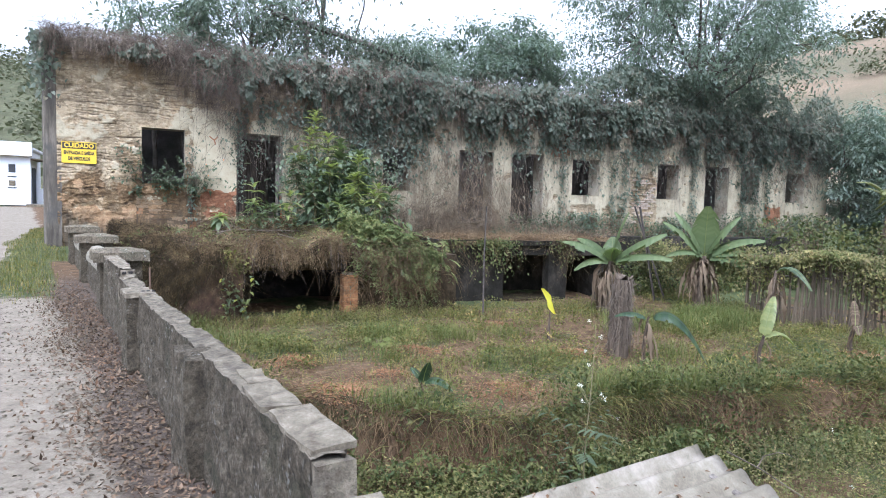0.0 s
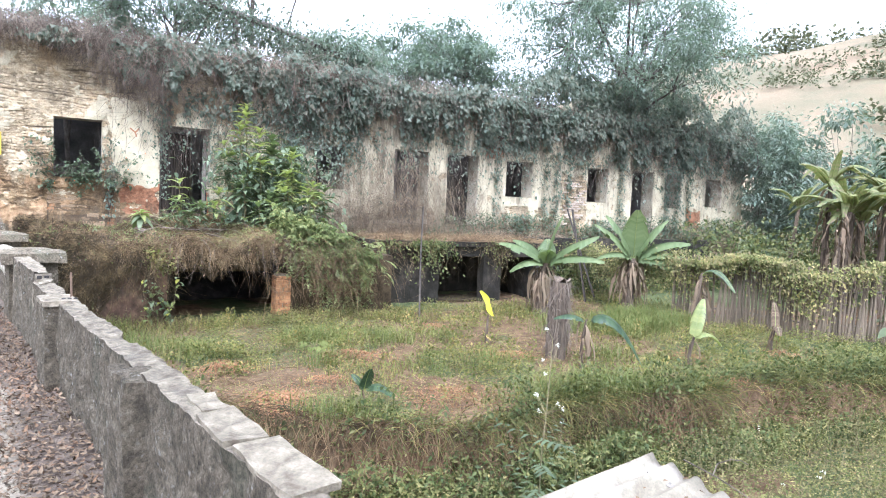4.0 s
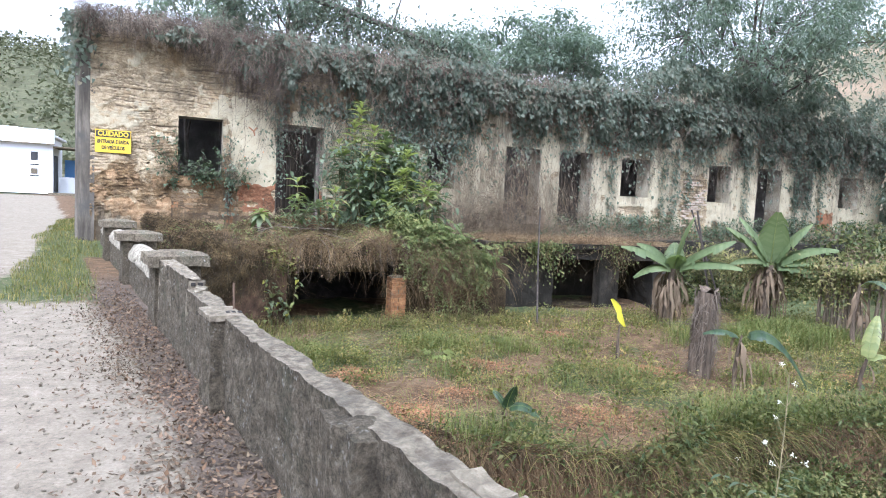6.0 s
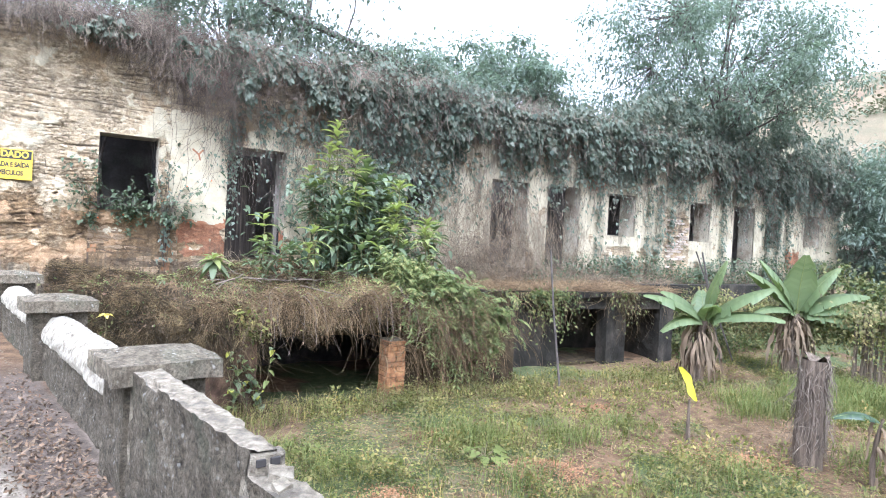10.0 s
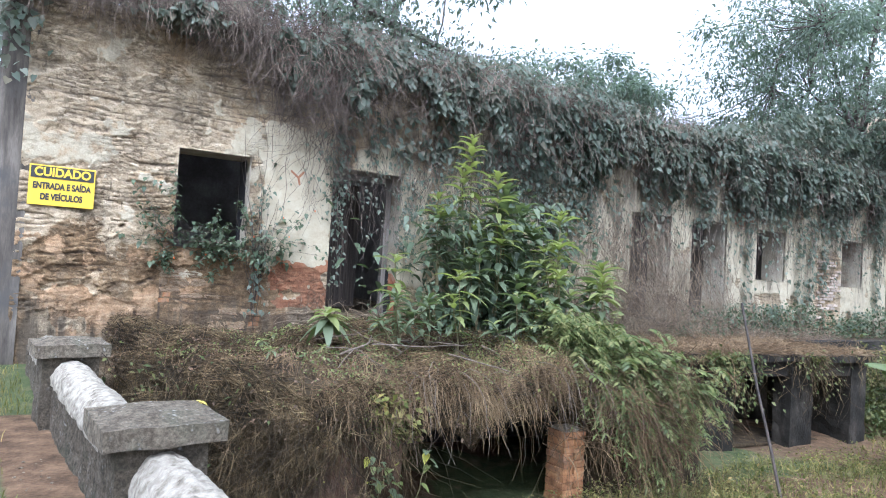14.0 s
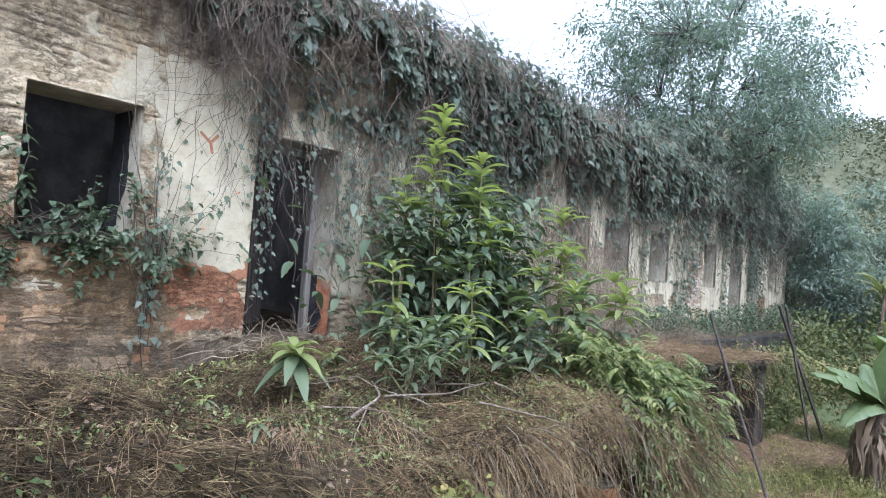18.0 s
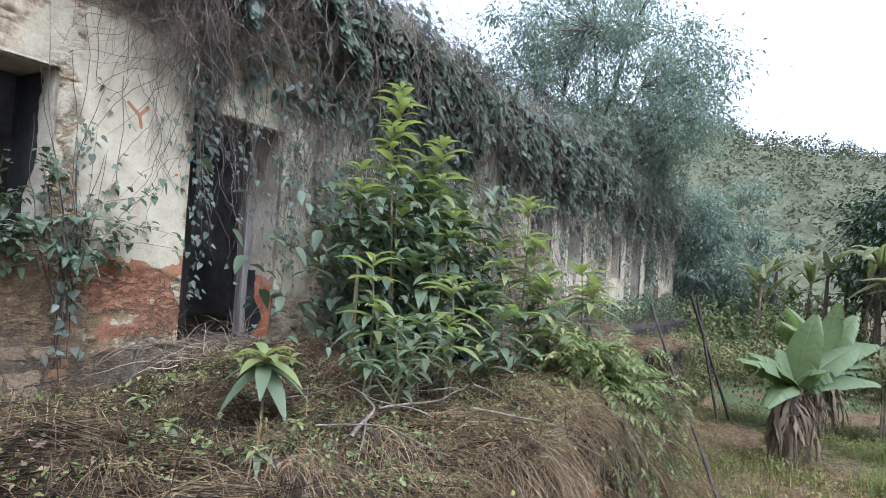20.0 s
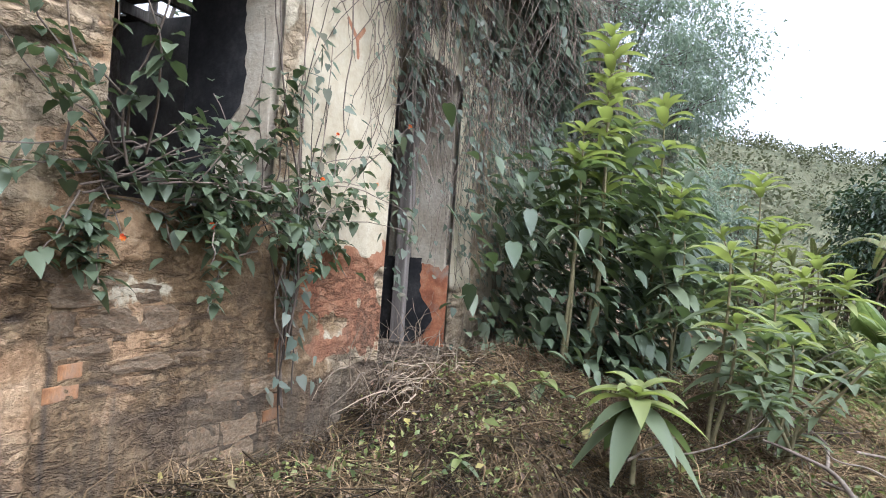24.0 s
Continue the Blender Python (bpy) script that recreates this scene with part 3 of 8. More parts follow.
M_YELLOW = foliage("yellow_leaf", [(0.55, 0.5, 0.03), (0.62, 0.55, 0.05)], 0.5, 0.4, (0.7, 0.65, 0.05))
M_YELLOWING = foliage("yellowing_leaf", [(0.3, 0.32, 0.05), (0.42, 0.4, 0.07)], 0.5, 0.4, (0.45, 0.45, 0.06))
M_PALEYELLOW = foliage("pale_yellow_leaf", [(0.6, 0.48, 0.1), (0.68, 0.56, 0.16)], 0.55, 0.3, (0.7, 0.6, 0.1))
M_FLOWER = foliage("white_flowers", [(0.7, 0.7, 0.62), (0.62, 0.6, 0.5)], 0.7, 0.2, (0.7, 0.7, 0.6))
M_ORANGE = foliage("orange_flowers", [(0.7, 0.12, 0.02), (0.75, 0.25, 0.02), (0.6, 0.05, 0.04)], 0.6, 0.25, (0.7, 0.2, 0.02))
M_FIELD = foliage("dull_field_weeds", [(0.045, 0.06, 0.018), (0.095, 0.107, 0.032), (0.155, 0.148, 0.052), (0.21, 0.178, 0.085), (0.09, 0.08, 0.037)], 0.7, 0.25, (0.18, 0.2, 0.06), 0.2, (0.16, 0.12, 0.06))
M_BANKLEAF = foliage("bank_leaves", [(0.03, 0.044, 0.013), (0.055, 0.07, 0.02), (0.095, 0.1, 0.03), (0.13, 0.12, 0.045)], 0.6, 0.25, (0.16, 0.2, 0.04), 0.25)
M_RUST = foliage("rust_leaves", [(0.2, 0.095, 0.05), (0.28, 0.15, 0.08), (0.2, 0.11, 0.06), (0.33, 0.21, 0.125)], 0.85, 0.1, (0.4, 0.2, 0.08), 0.15)
M_SIGNY = plain("sign_yellow", (0.62, 0.42, 0.02), 0.45, 0, 0.06)
M_SIGNK = plain("sign_black", (0.02, 0.02, 0.018), 0.45)
M_IRON = plain("rusty_iron", (0.12, 0.075, 0.05), 0.7, 0.3, 0.3)
M_HOUSEWHITE = plain("white_house_paint", (0.74, 0.75, 0.78), 0.8, 0, 0.04)
M_ROOFWHITE = plain("pale_sheet_roof", (0.7, 0.71, 0.73), 0.6, 0, 0.08)
M_DARK = plain("dark_paint_and_doorway_shade", (0.03, 0.03, 0.032), 0.6)
M_BLUE = plain("blue_shop_board", (0.08, 0.2, 0.42), 0.5)


# ---- the lie of the land ----
Y0 = 15.3  # the facade's face


def wall_x(y):
    """Centre line of the low roadside wall."""
    return 2.33 - 0.121 * (np.asarray(y, float) - 7.3)


LEDGE_X, LEDGE_Y = [2.0, 4.0, 5.1, 6.5, 7.9, 9.5, 11.4, 14.2, 18.0, 24.0], [7.4, 6.7, 5.75, 4.9, 5.05, 4.8, 4.6, 3.7, 2.6, 1.5]


def ground_z(x, y):
    x, y = np.asarray(x, float), np.asarray(y, float)
    road = -0.3 + 0.03 * (fbm(x * 0.7, y * 0.7, 2) - 0.5) + 0.25 * sstep(13, 17, y) * sstep(-1.5, 1.0, x) + 0.5 * sstep(18, 40, y)
    ledge = np.interp(x, LEDGE_X, LEDGE_Y) + 0.5 * (fbm(x * 1.3, y * 1.3, 4) - 0.5)
    drop = sstep(0.1, -0.1, y - ledge)
    garden = -1.42 + 0.22 * (fbm(x * 0.8, y * 0.8, 6) - 0.5) + 0.08 * (fbm(x * 3, y * 3, 8) - 0.5) - (0.7 + 0.12 * fbm(x, y, 3)) * drop
    side = sstep(-0.03, 0.03, x - wall_x(np.minimum(y, 15.6)) + np.where(y < 7.2, 0.115, 0.0))
    back = sstep(22.5, 26, y)
    z = road * (1 - side) + garden * side * (1 - back) + (-0.2) * side * back
    r, az = np.hypot(x - 2, y), np.degrees(np.arctan2(x - 2, y))
    crest = np.interp(az, [-180, -100, -40, -5, 8, 20, 40, 55, 70, 85, 100, 130, 180], [6, 8, 18, 26, 16, 20, 24, 36, 40, 34, 28, 12, 6])
    hill = crest * sstep(42, 165, r) * (0.86 + 0.28 * fbm(x * 0.02, y * 0.02, 9)) + 1.5 * sstep(45, 80, r) * (fbm(x * 0.08, y * 0.08, 12) - 0.5)
    return z + hill + 14 * sstep(170, 600, r)


def axis(lo, hi, step, far):
    """Grid lines: even between lo and hi, wider and wider out to far."""
    inner = list(np.arange(lo, hi + 1e-6, step))
    out, d = [], step
    v = hi
    while v < far:
        d *= 1.14
        v += d
        out.append(v)
    out2, d, v = [], step, lo
    while v > -far:
        d *= 1.14
        v -= d
        out2.append(v)
    return np.array(out2[::-1] + inner + out)


gx, gy = axis(-4, 20, 0.14, 900), axis(-5, 18, 0.14, 900)
gx = np.sort(np.r_[gx[(gx < 0.8) | (gx > 4.0)], np.arange(0.82, 3.99, 0.045)])
GX, GY = np.meshgrid(gx, gy, indexing="ij")
x, y = GX.ravel(), GY.ravel()
gz = ground_z(x, y)
ground = piece("ground", np.stack([x, y, gz], 1), grid_faces(len(gx), len(gy)), M_GROUND, smooth=True)
tagged(ground, "grassy earth ground with a pale gravel road, rising to dry hills", "ground", kind="structure")
r = np.hypot(x - 2, y)
onroad = sstep(0.1, -0.1, x - wall_x(y) + 0.1) * sstep(42, 36, y)
edge_x = wall_x(y) - 0.62 - 0.35 * (fbm(x * 0.8, y * 0.8, 21) - 0.5)
strip = sstep(-0.25, 0.25, x - edge_x) * onroad * sstep(13, 9, y)
verge = sstep(0.4, 0.65, wall_x(np.minimum(y, 15)) - x + 2.0 * (y > 13.4)) * sstep(-0.5, 0.5, x - (0.5 - 0.06 * y + 0.55 * sstep(9, 12, y))) * sstep(7.6, 9.5, y) * sstep(24, 21, y) * onroad
far_verge = sstep(-5.2, -6.4, x)
by_wall = sstep(0.85, 0.4, wall_x(y) - x + 0.5 * (fbm(x * 1.5, y * 1.5, 22) - 0.5)) * sstep(7.5, 9.5, y)
spot(ground.data, "road", onroad * (1 - 0.85 * verge) * (1 - far_verge) * (1 - 0.85 * by_wall))
spot(ground.data, "litter", strip * 0.72)
patch = fbm(x * 0.55, y * 0.55, 31)
g_side = 1 - onroad
bank = np.exp(-(((y - np.interp(x, LEDGE_X, LEDGE_Y)) + 0.1) / 0.3) ** 2) * g_side
spot(ground.data, "turf", np.clip(np.maximum(verge, g_side * (0.25 + 0.7 * sstep(0.38, 0.6, patch)) * (1 - 0.9 * bank)), 0, 1) * sstep(60, 40, r) + 0.25 * sstep(40, 60, r))
spot(ground.data, "straw", g_side * (0.42 * sstep(0.52, 0.68, fbm(x * 0.9, y * 0.9, 33))) * sstep(60, 40, r) + 0.75 * sstep(40, 60, r))
spot(ground.data, "far", sstep(50, 70, r))
bearing = np.degrees(np.arctan2(x - 2, y))
spot(ground.data, "wooded", sstep(45, 60, r) * np.maximum(sstep(64, 72, bearing), sstep(6, -3, bearing)))

# ---- the ruin ----
OPENINGS = [  # x0, x1, z0, z1, door?
    (2.70, 3.60, 1.30, 2.55, 0), (4.76, 5.86, 0.45, 2.58, 1), (8.50, 9.30, 1.35, 2.50, 0), (10.78, 11.90, 0.5, 2.55, 1),
    (12.53, 13.66, 0.5, 2.57, 1), (14.72, 15.80, 1.42, 2.54, 0), (18.23, 19.22, 1.40, 2.56, 0), (20.45, 21.62, 0.5, 2.6, 1),
    (22.25, 23.2, 1.35, 2.55, 0), (24.70, 25.80, 1.45, 2.55, 0),
]
X_L, X_R, Z_B, Z_T, THICK = 1.05, 27.2, -1.6, 4.15, 0.55


def lines(lo, hi, cuts, steps):
    """Grid lines from lo to hi through all cuts, with spacing by the first (limit, step) that holds."""
    out = [lo]
    marks = sorted([c for c in cuts if lo < c < hi] + [hi])
    for m in marks:
        a = out[-1]
        step = next(s for limit, s in steps if (a + m) / 2 < limit)
        n = max(1, math.ceil((m - a) / step))
        out += list(np.linspace(a, m, n + 1)[1:])
    return np.array(out)


def masonry(x, z, seed=0):
    """Uneven courses of thin stones: joint depth (0 on a stone, 1 in a joint) and each stone's own height."""
    zz = z + 0.09 * (fbm(x * 1.1, z * 0.8, seed + 40) - 0.5) * 2 + 0.05 * (fbm(x * 5, z * 6, seed + 41) - 0.5)
    band = zz / 0.085
    band = band + 0.35 * np.sin(band * 1.7 + 1.1 * np.sin(x * 0.35))
    row = np.floor(band)
    fz = band - row
    h = vnoise(row * 7.13, row * 3.7 + 0.5, seed + 42)
    length = 0.24 + 0.3 * h
    xx = (x + h * 9.0 + 0.02 * (fbm(x * 9, z * 9, seed + 43) - 0.5)) / length
    col = np.floor(xx)
    fx = (xx - col) * length
    jz = np.minimum(fz, 1 - fz) * 0.085
    jx = np.minimum(fx, length - fx)
    gap = 0.011 + 0.012 * vnoise(x * 8, z * 8, seed + 44)
    there = sstep(0.4, 0.62, fbm(x * 1.3, z * 2.6, seed + 46))
    upright = sstep(0.52, 0.66, fbm(x * 2.1, z * 2.1, seed + 47))
    joint = np.maximum((1 - sstep(0, gap, jz)) * there, (1 - sstep(0, gap * 0.8, jx)) * upright * there)
    # spalled layers, longer than they are high
    layer = fbm(x * 1.7 + 0.3 * fbm(x * 6, z * 6, seed + 48), z * 4.6, seed + 49, 5) * 9
    f = layer - np.floor(layer)
    joint = np.maximum(joint, 0.8 * (1 - sstep(0.0, 0.16, f)) * sstep(0.42, 0.6, fbm(x * 1.1, z * 1.9, seed + 39)))
    return joint, 0.45 * vnoise(col * 5.3 + 0.4, row * 9.1 + 0.4, seed + 45) + 0.55 * np.floor(layer) % 2


def facade_masks(x, z):
    n1 = fbm(x * 1.4, z * 1.4, 50)
    n2 = fbm(x * 3.5, z * 3.5, 52)
    lime = 0.05 + 0 * x
    for b in ((1.0, 1.95, 2.18, 2.62), (2.62, 3.15, 0.84, 1.06), (4.1, 4.55, 0.62, 0.78), (3.74, 4.78, 1.12, 3.05), (5.05, 6.0, 2.56, 2.95), (5.84, 6.35, 0.9, 2.7)):
        lime = np.maximum(lime, (0.55 if b[0] < 2.5 or b[3] < 1.1 else 1.0) * box_mask(x, z, *b, seed=int(b[0] * 10)))
    lime = np.maximum(lime, 0.9 * sstep(6.2, 7.0, x) * sstep(0.42, 0.5, 0.5 * n1 + 0.5 * n2 + 0.12 * sstep(0.5, 1.6, z)))
    lime = np.maximum(lime, 0.62 * sstep(3.95, 3.7, x) * sstep(0.5, 0.58, 0.6 * fbm(x * 1.9, z * 2.9, 55) + 0.4 * fbm(x * 7, z * 9, 56)) * sstep(0.9, 1.5, z))
    lime *= sstep(0.25, 0.7, z + 0.5 * (n1 - 0.5))
    lime *= 1 - box_mask(x, z, 17.1, 18.2, 0.6, 2.2, wob=0.2, seed=9)
    red = (box_mask(x, z, 3.95, 4.78, 0.55, 1.2, 0.06, 0.16, 6) * sstep(0.36, 0.44, fbm(x * 4, z * 4, 57)))
    red = np.maximum(red, box_mask(x, z, 13.9, 14.6, 2.55, 3.2, 0.08, 0.2, 8) * 0.8)
    red = np.maximum(red, box_mask(x, z, 23.6, 24.5, 0.6, 1.3, 0.08, 0.2, 7) * 0.7)
    # grime at foot, top and in streaks; the foot term includes crevice shade
    grime_shade = 0.9 * sstep(0.95, 0.2, z + 1.1 * (n2 - 0.5)) + 0.6 * sstep(2.5, 2.1, x) * sstep(0.75, 0.45, z + 0.5 * (n2 - 0.5)) + (0.8 - 0.5 * sstep(4.2, 3.0, x)) * sstep(2.75 + 0.12 * sstep(4.6, 3.8, x), 3.55, z + 1.9 * (n1 - 0.5)) + (0.6 - 0.25 * sstep(11, 14, x)) * sstep(0.42, 0.64, fbm(x * 2.2, z * 0.7, 60)) * sstep(5.6, 7.5, x)
    grime_shade *= 1 - 0.8 * box_mask(x, z, 3.7, 4.8, 0.9, 2.9, 0.1, 0.1, 5)
    grime_shade = np.clip(grime_shade + 0.35 * sstep(0.56, 0.68, n2), 0, 0.9) * (1 - 0.85 * box_mask(x, z, 3.75, 4.8, 0.95, 2.75, 0.12, 0.1, 5))
    grime_shade *= 1 - 0.7 * box_mask(x, z, 1.42, 2.6, 0.38, 0.75, 0.08, 0.2, 3)
    # a forked peel mark on the pale panel
    for xa, za, xb, zb in ((4.15, 2.44, 4.25, 2.36), (4.32, 2.44, 4.25, 2.36), (4.25, 2.37, 4.275, 2.27)):
        f = np.clip(((x - xa) * (xb - xa) + (z - za) * (zb - za)) / ((xb - xa) ** 2 + (zb - za) ** 2), 0, 1)
        red = np.maximum(red, sstep(0.022, 0.008, np.hypot(x - xa - f * (xb - xa), z - za - f * (zb - za))))
    ochre = np.maximum(0.95 * box_mask(x, z, 1.42, 2.6, 0.34, 0.7, 0.06, 0.2, 3), 0.62 * box_mask(x, z, 1.0, 3.9, 1.12, 1.36, 0.1, 0.25, 14) * sstep(0.36, 0.5, fbm(x * 2.3, z * 3, 58)))
    ochre = np.maximum(ochre, 0.6 * sstep(4.4, 3.6, x) * sstep(0.56, 0.64, fbm(x * 1.9, z * 3.3, 59)) * sstep(2.6, 1.6, z))
    return lime, red, grime_shade, ochre


def facade():
    cx = [v for o in OPENINGS for v in o[:2]]
    cz = [v for o in OPENINGS for v in o[2:4]]
    X = lines(X_L, X_R, cx, [(4.8, 0.011), (7.0, 0.028), (99, 0.055)])
    Z = lines(Z_B, Z_T, sorted(set(cz)), [(0.0, 0.12), (2.75, 0.0125), (99, 0.016)])
    GX, GZ = np.meshgrid(X, Z, indexing="ij")
    x, z = GX.ravel(), GZ.ravel()
    lime, red, grime_shade, ochre = facade_masks(x, z)
    joint, stone = masonry(x, z)
    bare = (1 - sstep(0.35, 0.65, lime)) * (1 - 0.4 * sstep(0.45, 0.7, ochre)) * (1 - 0.95 * sstep(0.3, 0.5, red))
    near = sstep(11, 6, x) * 0.6 + 0.4
    out = 0.014 * sstep(0.3, 0.7, lime) + 0.03 * (fbm(x * 0.8, z * 0.8, 61) - 0.5) + 0.008 * (fbm(x * 12, z * 12, 62) - 0.5)
    out += bare * near * (0.009 * (stone - 0.5) - 0.013 * joint + 0.015 * (fbm(x * 16, z * 22, 64, 5) - 0.5) - 0.014 * sstep(0.6, 0.68, fbm(x * 6, z * 9, 67)))
    low = sstep(1.35, 1.0, z) * sstep(4.0, 3.8, x)
    out += bare * low * (0.045 * (fbm(x * 4.5, z * 6.5, 165, 5) - 0.5) - 0.03 * sstep(0.55, 0.62, fbm(x * 3.1, z * 5.2, 166, 5)))
    seam = 2.6 + 0.02 * (fbm(z * 7, 0 * z, 167) - 0.5)
    hollow = np.exp(-((x - seam) / 0.013) ** 2) * sstep(0.86, 0.8, z)
    for hx, hz, rx, rz in ((2.38, 0.83, 0.055, 0.02), (2.33, 0.48, 0.022, 0.03), (1.92, 0.95, 0.03, 0.02), (2.47, 0.86, 0.04, 0.014), (2.8, 0.62, 0.17, 0.01), (2.12, 1.5, 0.035, 0.02)):
        hollow = np.maximum(hollow, np.exp(-(((x - hx) / rx) ** 2 + ((z - hz - 0.02 * np.sin(x * 21)) / rz) ** 2) ** 2))
    out -= 0.06 * hollow
    bed = box_mask(x, z, 2.55, 3.98, 0.1, 1.05, 0.03, 0.03, 2) * (x > 2.0)
    out -= 0.03 * bed
    onedge = np.zeros_like(x)
    for x0, x1, z0, z1, _ in OPENINGS:
        onedge = np.maximum(onedge, ((x > x0 - 0.012) & (x < x1 + 0.012) & (z > z0 - 0.012) & (z < z1 + 0.012)))
    out = np.where(onedge > 0, 0.02, out)
    out = np.maximum(out, -0.024)
    V = np.stack([x, Y0 - out, z], 1)
    F = grid_faces(len(X), len(Z))[:, ::-1]
    cxm, czm = x[F].mean(1), z[F].mean(1)
    keep = np.ones(len(F), bool)
    for x0, x1, z0, z1, _ in OPENINGS:
        keep &= ~((cxm > x0) & (cxm < x1) & (czm > z0) & (czm < z1))
    keep &= ~((czm < 0.0) & (cxm > 4.3) & (cxm < 6.4) & (czm > -1.5))
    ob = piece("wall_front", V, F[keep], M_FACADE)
    spot(ob.data, "lime", lime), spot(ob.data, "red", red), spot(ob.data, "grime_shade", grime_shade), spot(ob.data, "ochre", ochre)
    # joint mask also darkens hollows, tone darkens pits: recess shade put into colour
    spot(ob.data, "joint", np.maximum(joint * bare, 1.2 * hollow))
    spot(ob.data, "tone", np.clip(0.65 * stone + 0.6 * (fbm(x * 5, z * 8, 63) - 0.2) - 0.5 * sstep(0.6, 0.68, fbm(x * 6, z * 9, 67)), 0, 1))
    spot(ob.data, "earth", sstep(1.75, 1.15, z + 0.5 * (fbm(x * 2, z * 2, 68) - 0.5)) * sstep(5.0, 3.9, x) * (0.4 + 0.25 * sstep(1.5, 2.6, x)) + 0.35 * sstep(0.5, 0.62, fbm(x * 1.3, z * 1.6, 69)) * sstep(9, 5, x))
    return tagged(ob, "ruined stone and lime-plastered facade, peeling, with empty openings", "wall", kind="structure")


wall_front = facade()


def slab(name, lo, hi, material, label, parent=None, kind="structure", category="wall", cuts=0, rough=0.0):
    lo, hi = Vector(lo), Vector(hi)
    ob = part(name, block(hi - lo, (lo + hi) / 2, 0.012, rough=rough, cuts=cuts), material, parent)
    return tagged(ob, label, category, kind=kind)


# the wall's body behind its face: piers and spans between the openings, so that every reveal is deep
def wall_body():
    body = thing("wall_front_body", label="thick masonry body of the facade behind its face", category="wall", kind="structure")
    xs = [X_L] + [v for o in OPENINGS for v in o[:2]] + [X_R]
    for a, b in zip(xs[::2], xs[1::2]):
        part("pier", block((b - a, THICK - 0.035, Z_T - Z_B), ((a + b) / 2, Y0 + 0.015 + THICK / 2, (Z_T + Z_B) / 2), 0.012), M_PLASTER, body)
    for x0, x1, z0, z1, _ in OPENINGS:
        part("lintel", block((x1 - x0 + 0.02, THICK - 0.06, Z_T - z1), ((x0 + x1) / 2, Y0 + 0.02 + THICK / 2, (Z_T + z1) / 2), 0.012), M_PLASTER, body)
        part("sill", block((x1 - x0 + 0.02, THICK - 0.06, z0 - Z_B), ((x0 + x1) / 2, Y0 + 0.02 + THICK / 2, (z0 + Z_B) / 2), 0.012), M_RENDER if z0 < 1 else M_PLASTER, body)
    return body


wall_body()
slab("wall_west", (0.76, Y0 + 0.33, Z_B), (X_L + 0.05, 24, Z_T - 0.003), M_CORNER, "plastered end wall of the ruin")
slab("wall_east", (X_R - 0.5, Y0 + THICK + 0.02, Z_B), (X_R, 22, Z_T - 0.4), M_PLASTER, "plastered end wall of the ruin")
# back and cross walls are unseen, added dark so the rooms stay dim
slab("wall_back", (X_L, 21.5, Z_B), (X_R - 0.5, 22, Z_T + 0.003), M_INNER, "dark back wall added behind the rooms")
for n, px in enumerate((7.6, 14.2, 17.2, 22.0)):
    slab(f"partition_{n + 1}", (px, Y0 + THICK + 0.02, 0.4), (px + 0.3, 21.5, Z_T + 0.003), M_INNER, "dark cross wall added inside the ruin")
slab("floor_inside", (X_L, Y0 + THICK + 0.02, 0.25), (X_R - 0.5, 21.5, 0.42), M_THATCH, "dark earth floor inside the ruin", category="floor")


def gapped_ceiling():
    """Boards on joists under the vines, added to dim the rooms; gaps let light in."""
    bm = bmesh.new()
    gaps = np.random.default_rng(5)
    for px in np.arange(1.1, X_R - 0.3, 0.27):
        y = Y0 + 0.36
        while y < 21.5:
            ln = gaps.uniform(0.5, 1.6)
            if gaps.random() < 0.82:
                m = Matrix.Translation((px, y + ln / 2, Z_T + 0.05 + gaps.uniform(-0.015, 0.015))) @ Matrix.Diagonal((0.25, ln - 0.02, 0.035, 1))
                bmesh.ops.create_cube(bm, size=1.0, matrix=m)
            y += ln
    for jy in np.arange(Y0 + 0.8, 21.4, 0.9):
        bmesh.ops.create_cube(bm, size=1.0, matrix=Matrix.Translation((X_R / 2 + 0.4, jy, Z_T - 0.06)) @ Matrix.Diagonal((X_R - 1.6, 0.09, 0.14, 1)))
    tagged(part("ceiling", bm, M_WOODOLD), "boarded ceiling added to dim the rooms, its gaps letting sky light in", "ceiling", kind="structure")


gapped_ceiling()


# the rounded corner between the facade and the end wall
def round_corner():
    A, Z = np.meshgrid(np.linspace(-0.1, np.pi / 2 + 0.05, 22), np.linspace(Z_B, Z_T, 90), indexing="ij")
    rr = 0.34 + 0.02 * (fbm(A * 3, Z * 1.5, 77) - 0.5) + 0.014 * (fbm(A * 14, Z * 9, 78) - 0.5)
    V = np.stack([1.1 - rr * np.sin(A), 15.64 - rr * np.cos(A), Z], -1).reshape(-1, 3)
    o = piece("corner_pilaster", V, grid_faces(22, 90), M_CORNER, smooth=True)
    tagged(o, "rounded plastered corner of the ruin, streaked grey", "wall", kind="structure")


round_corner()


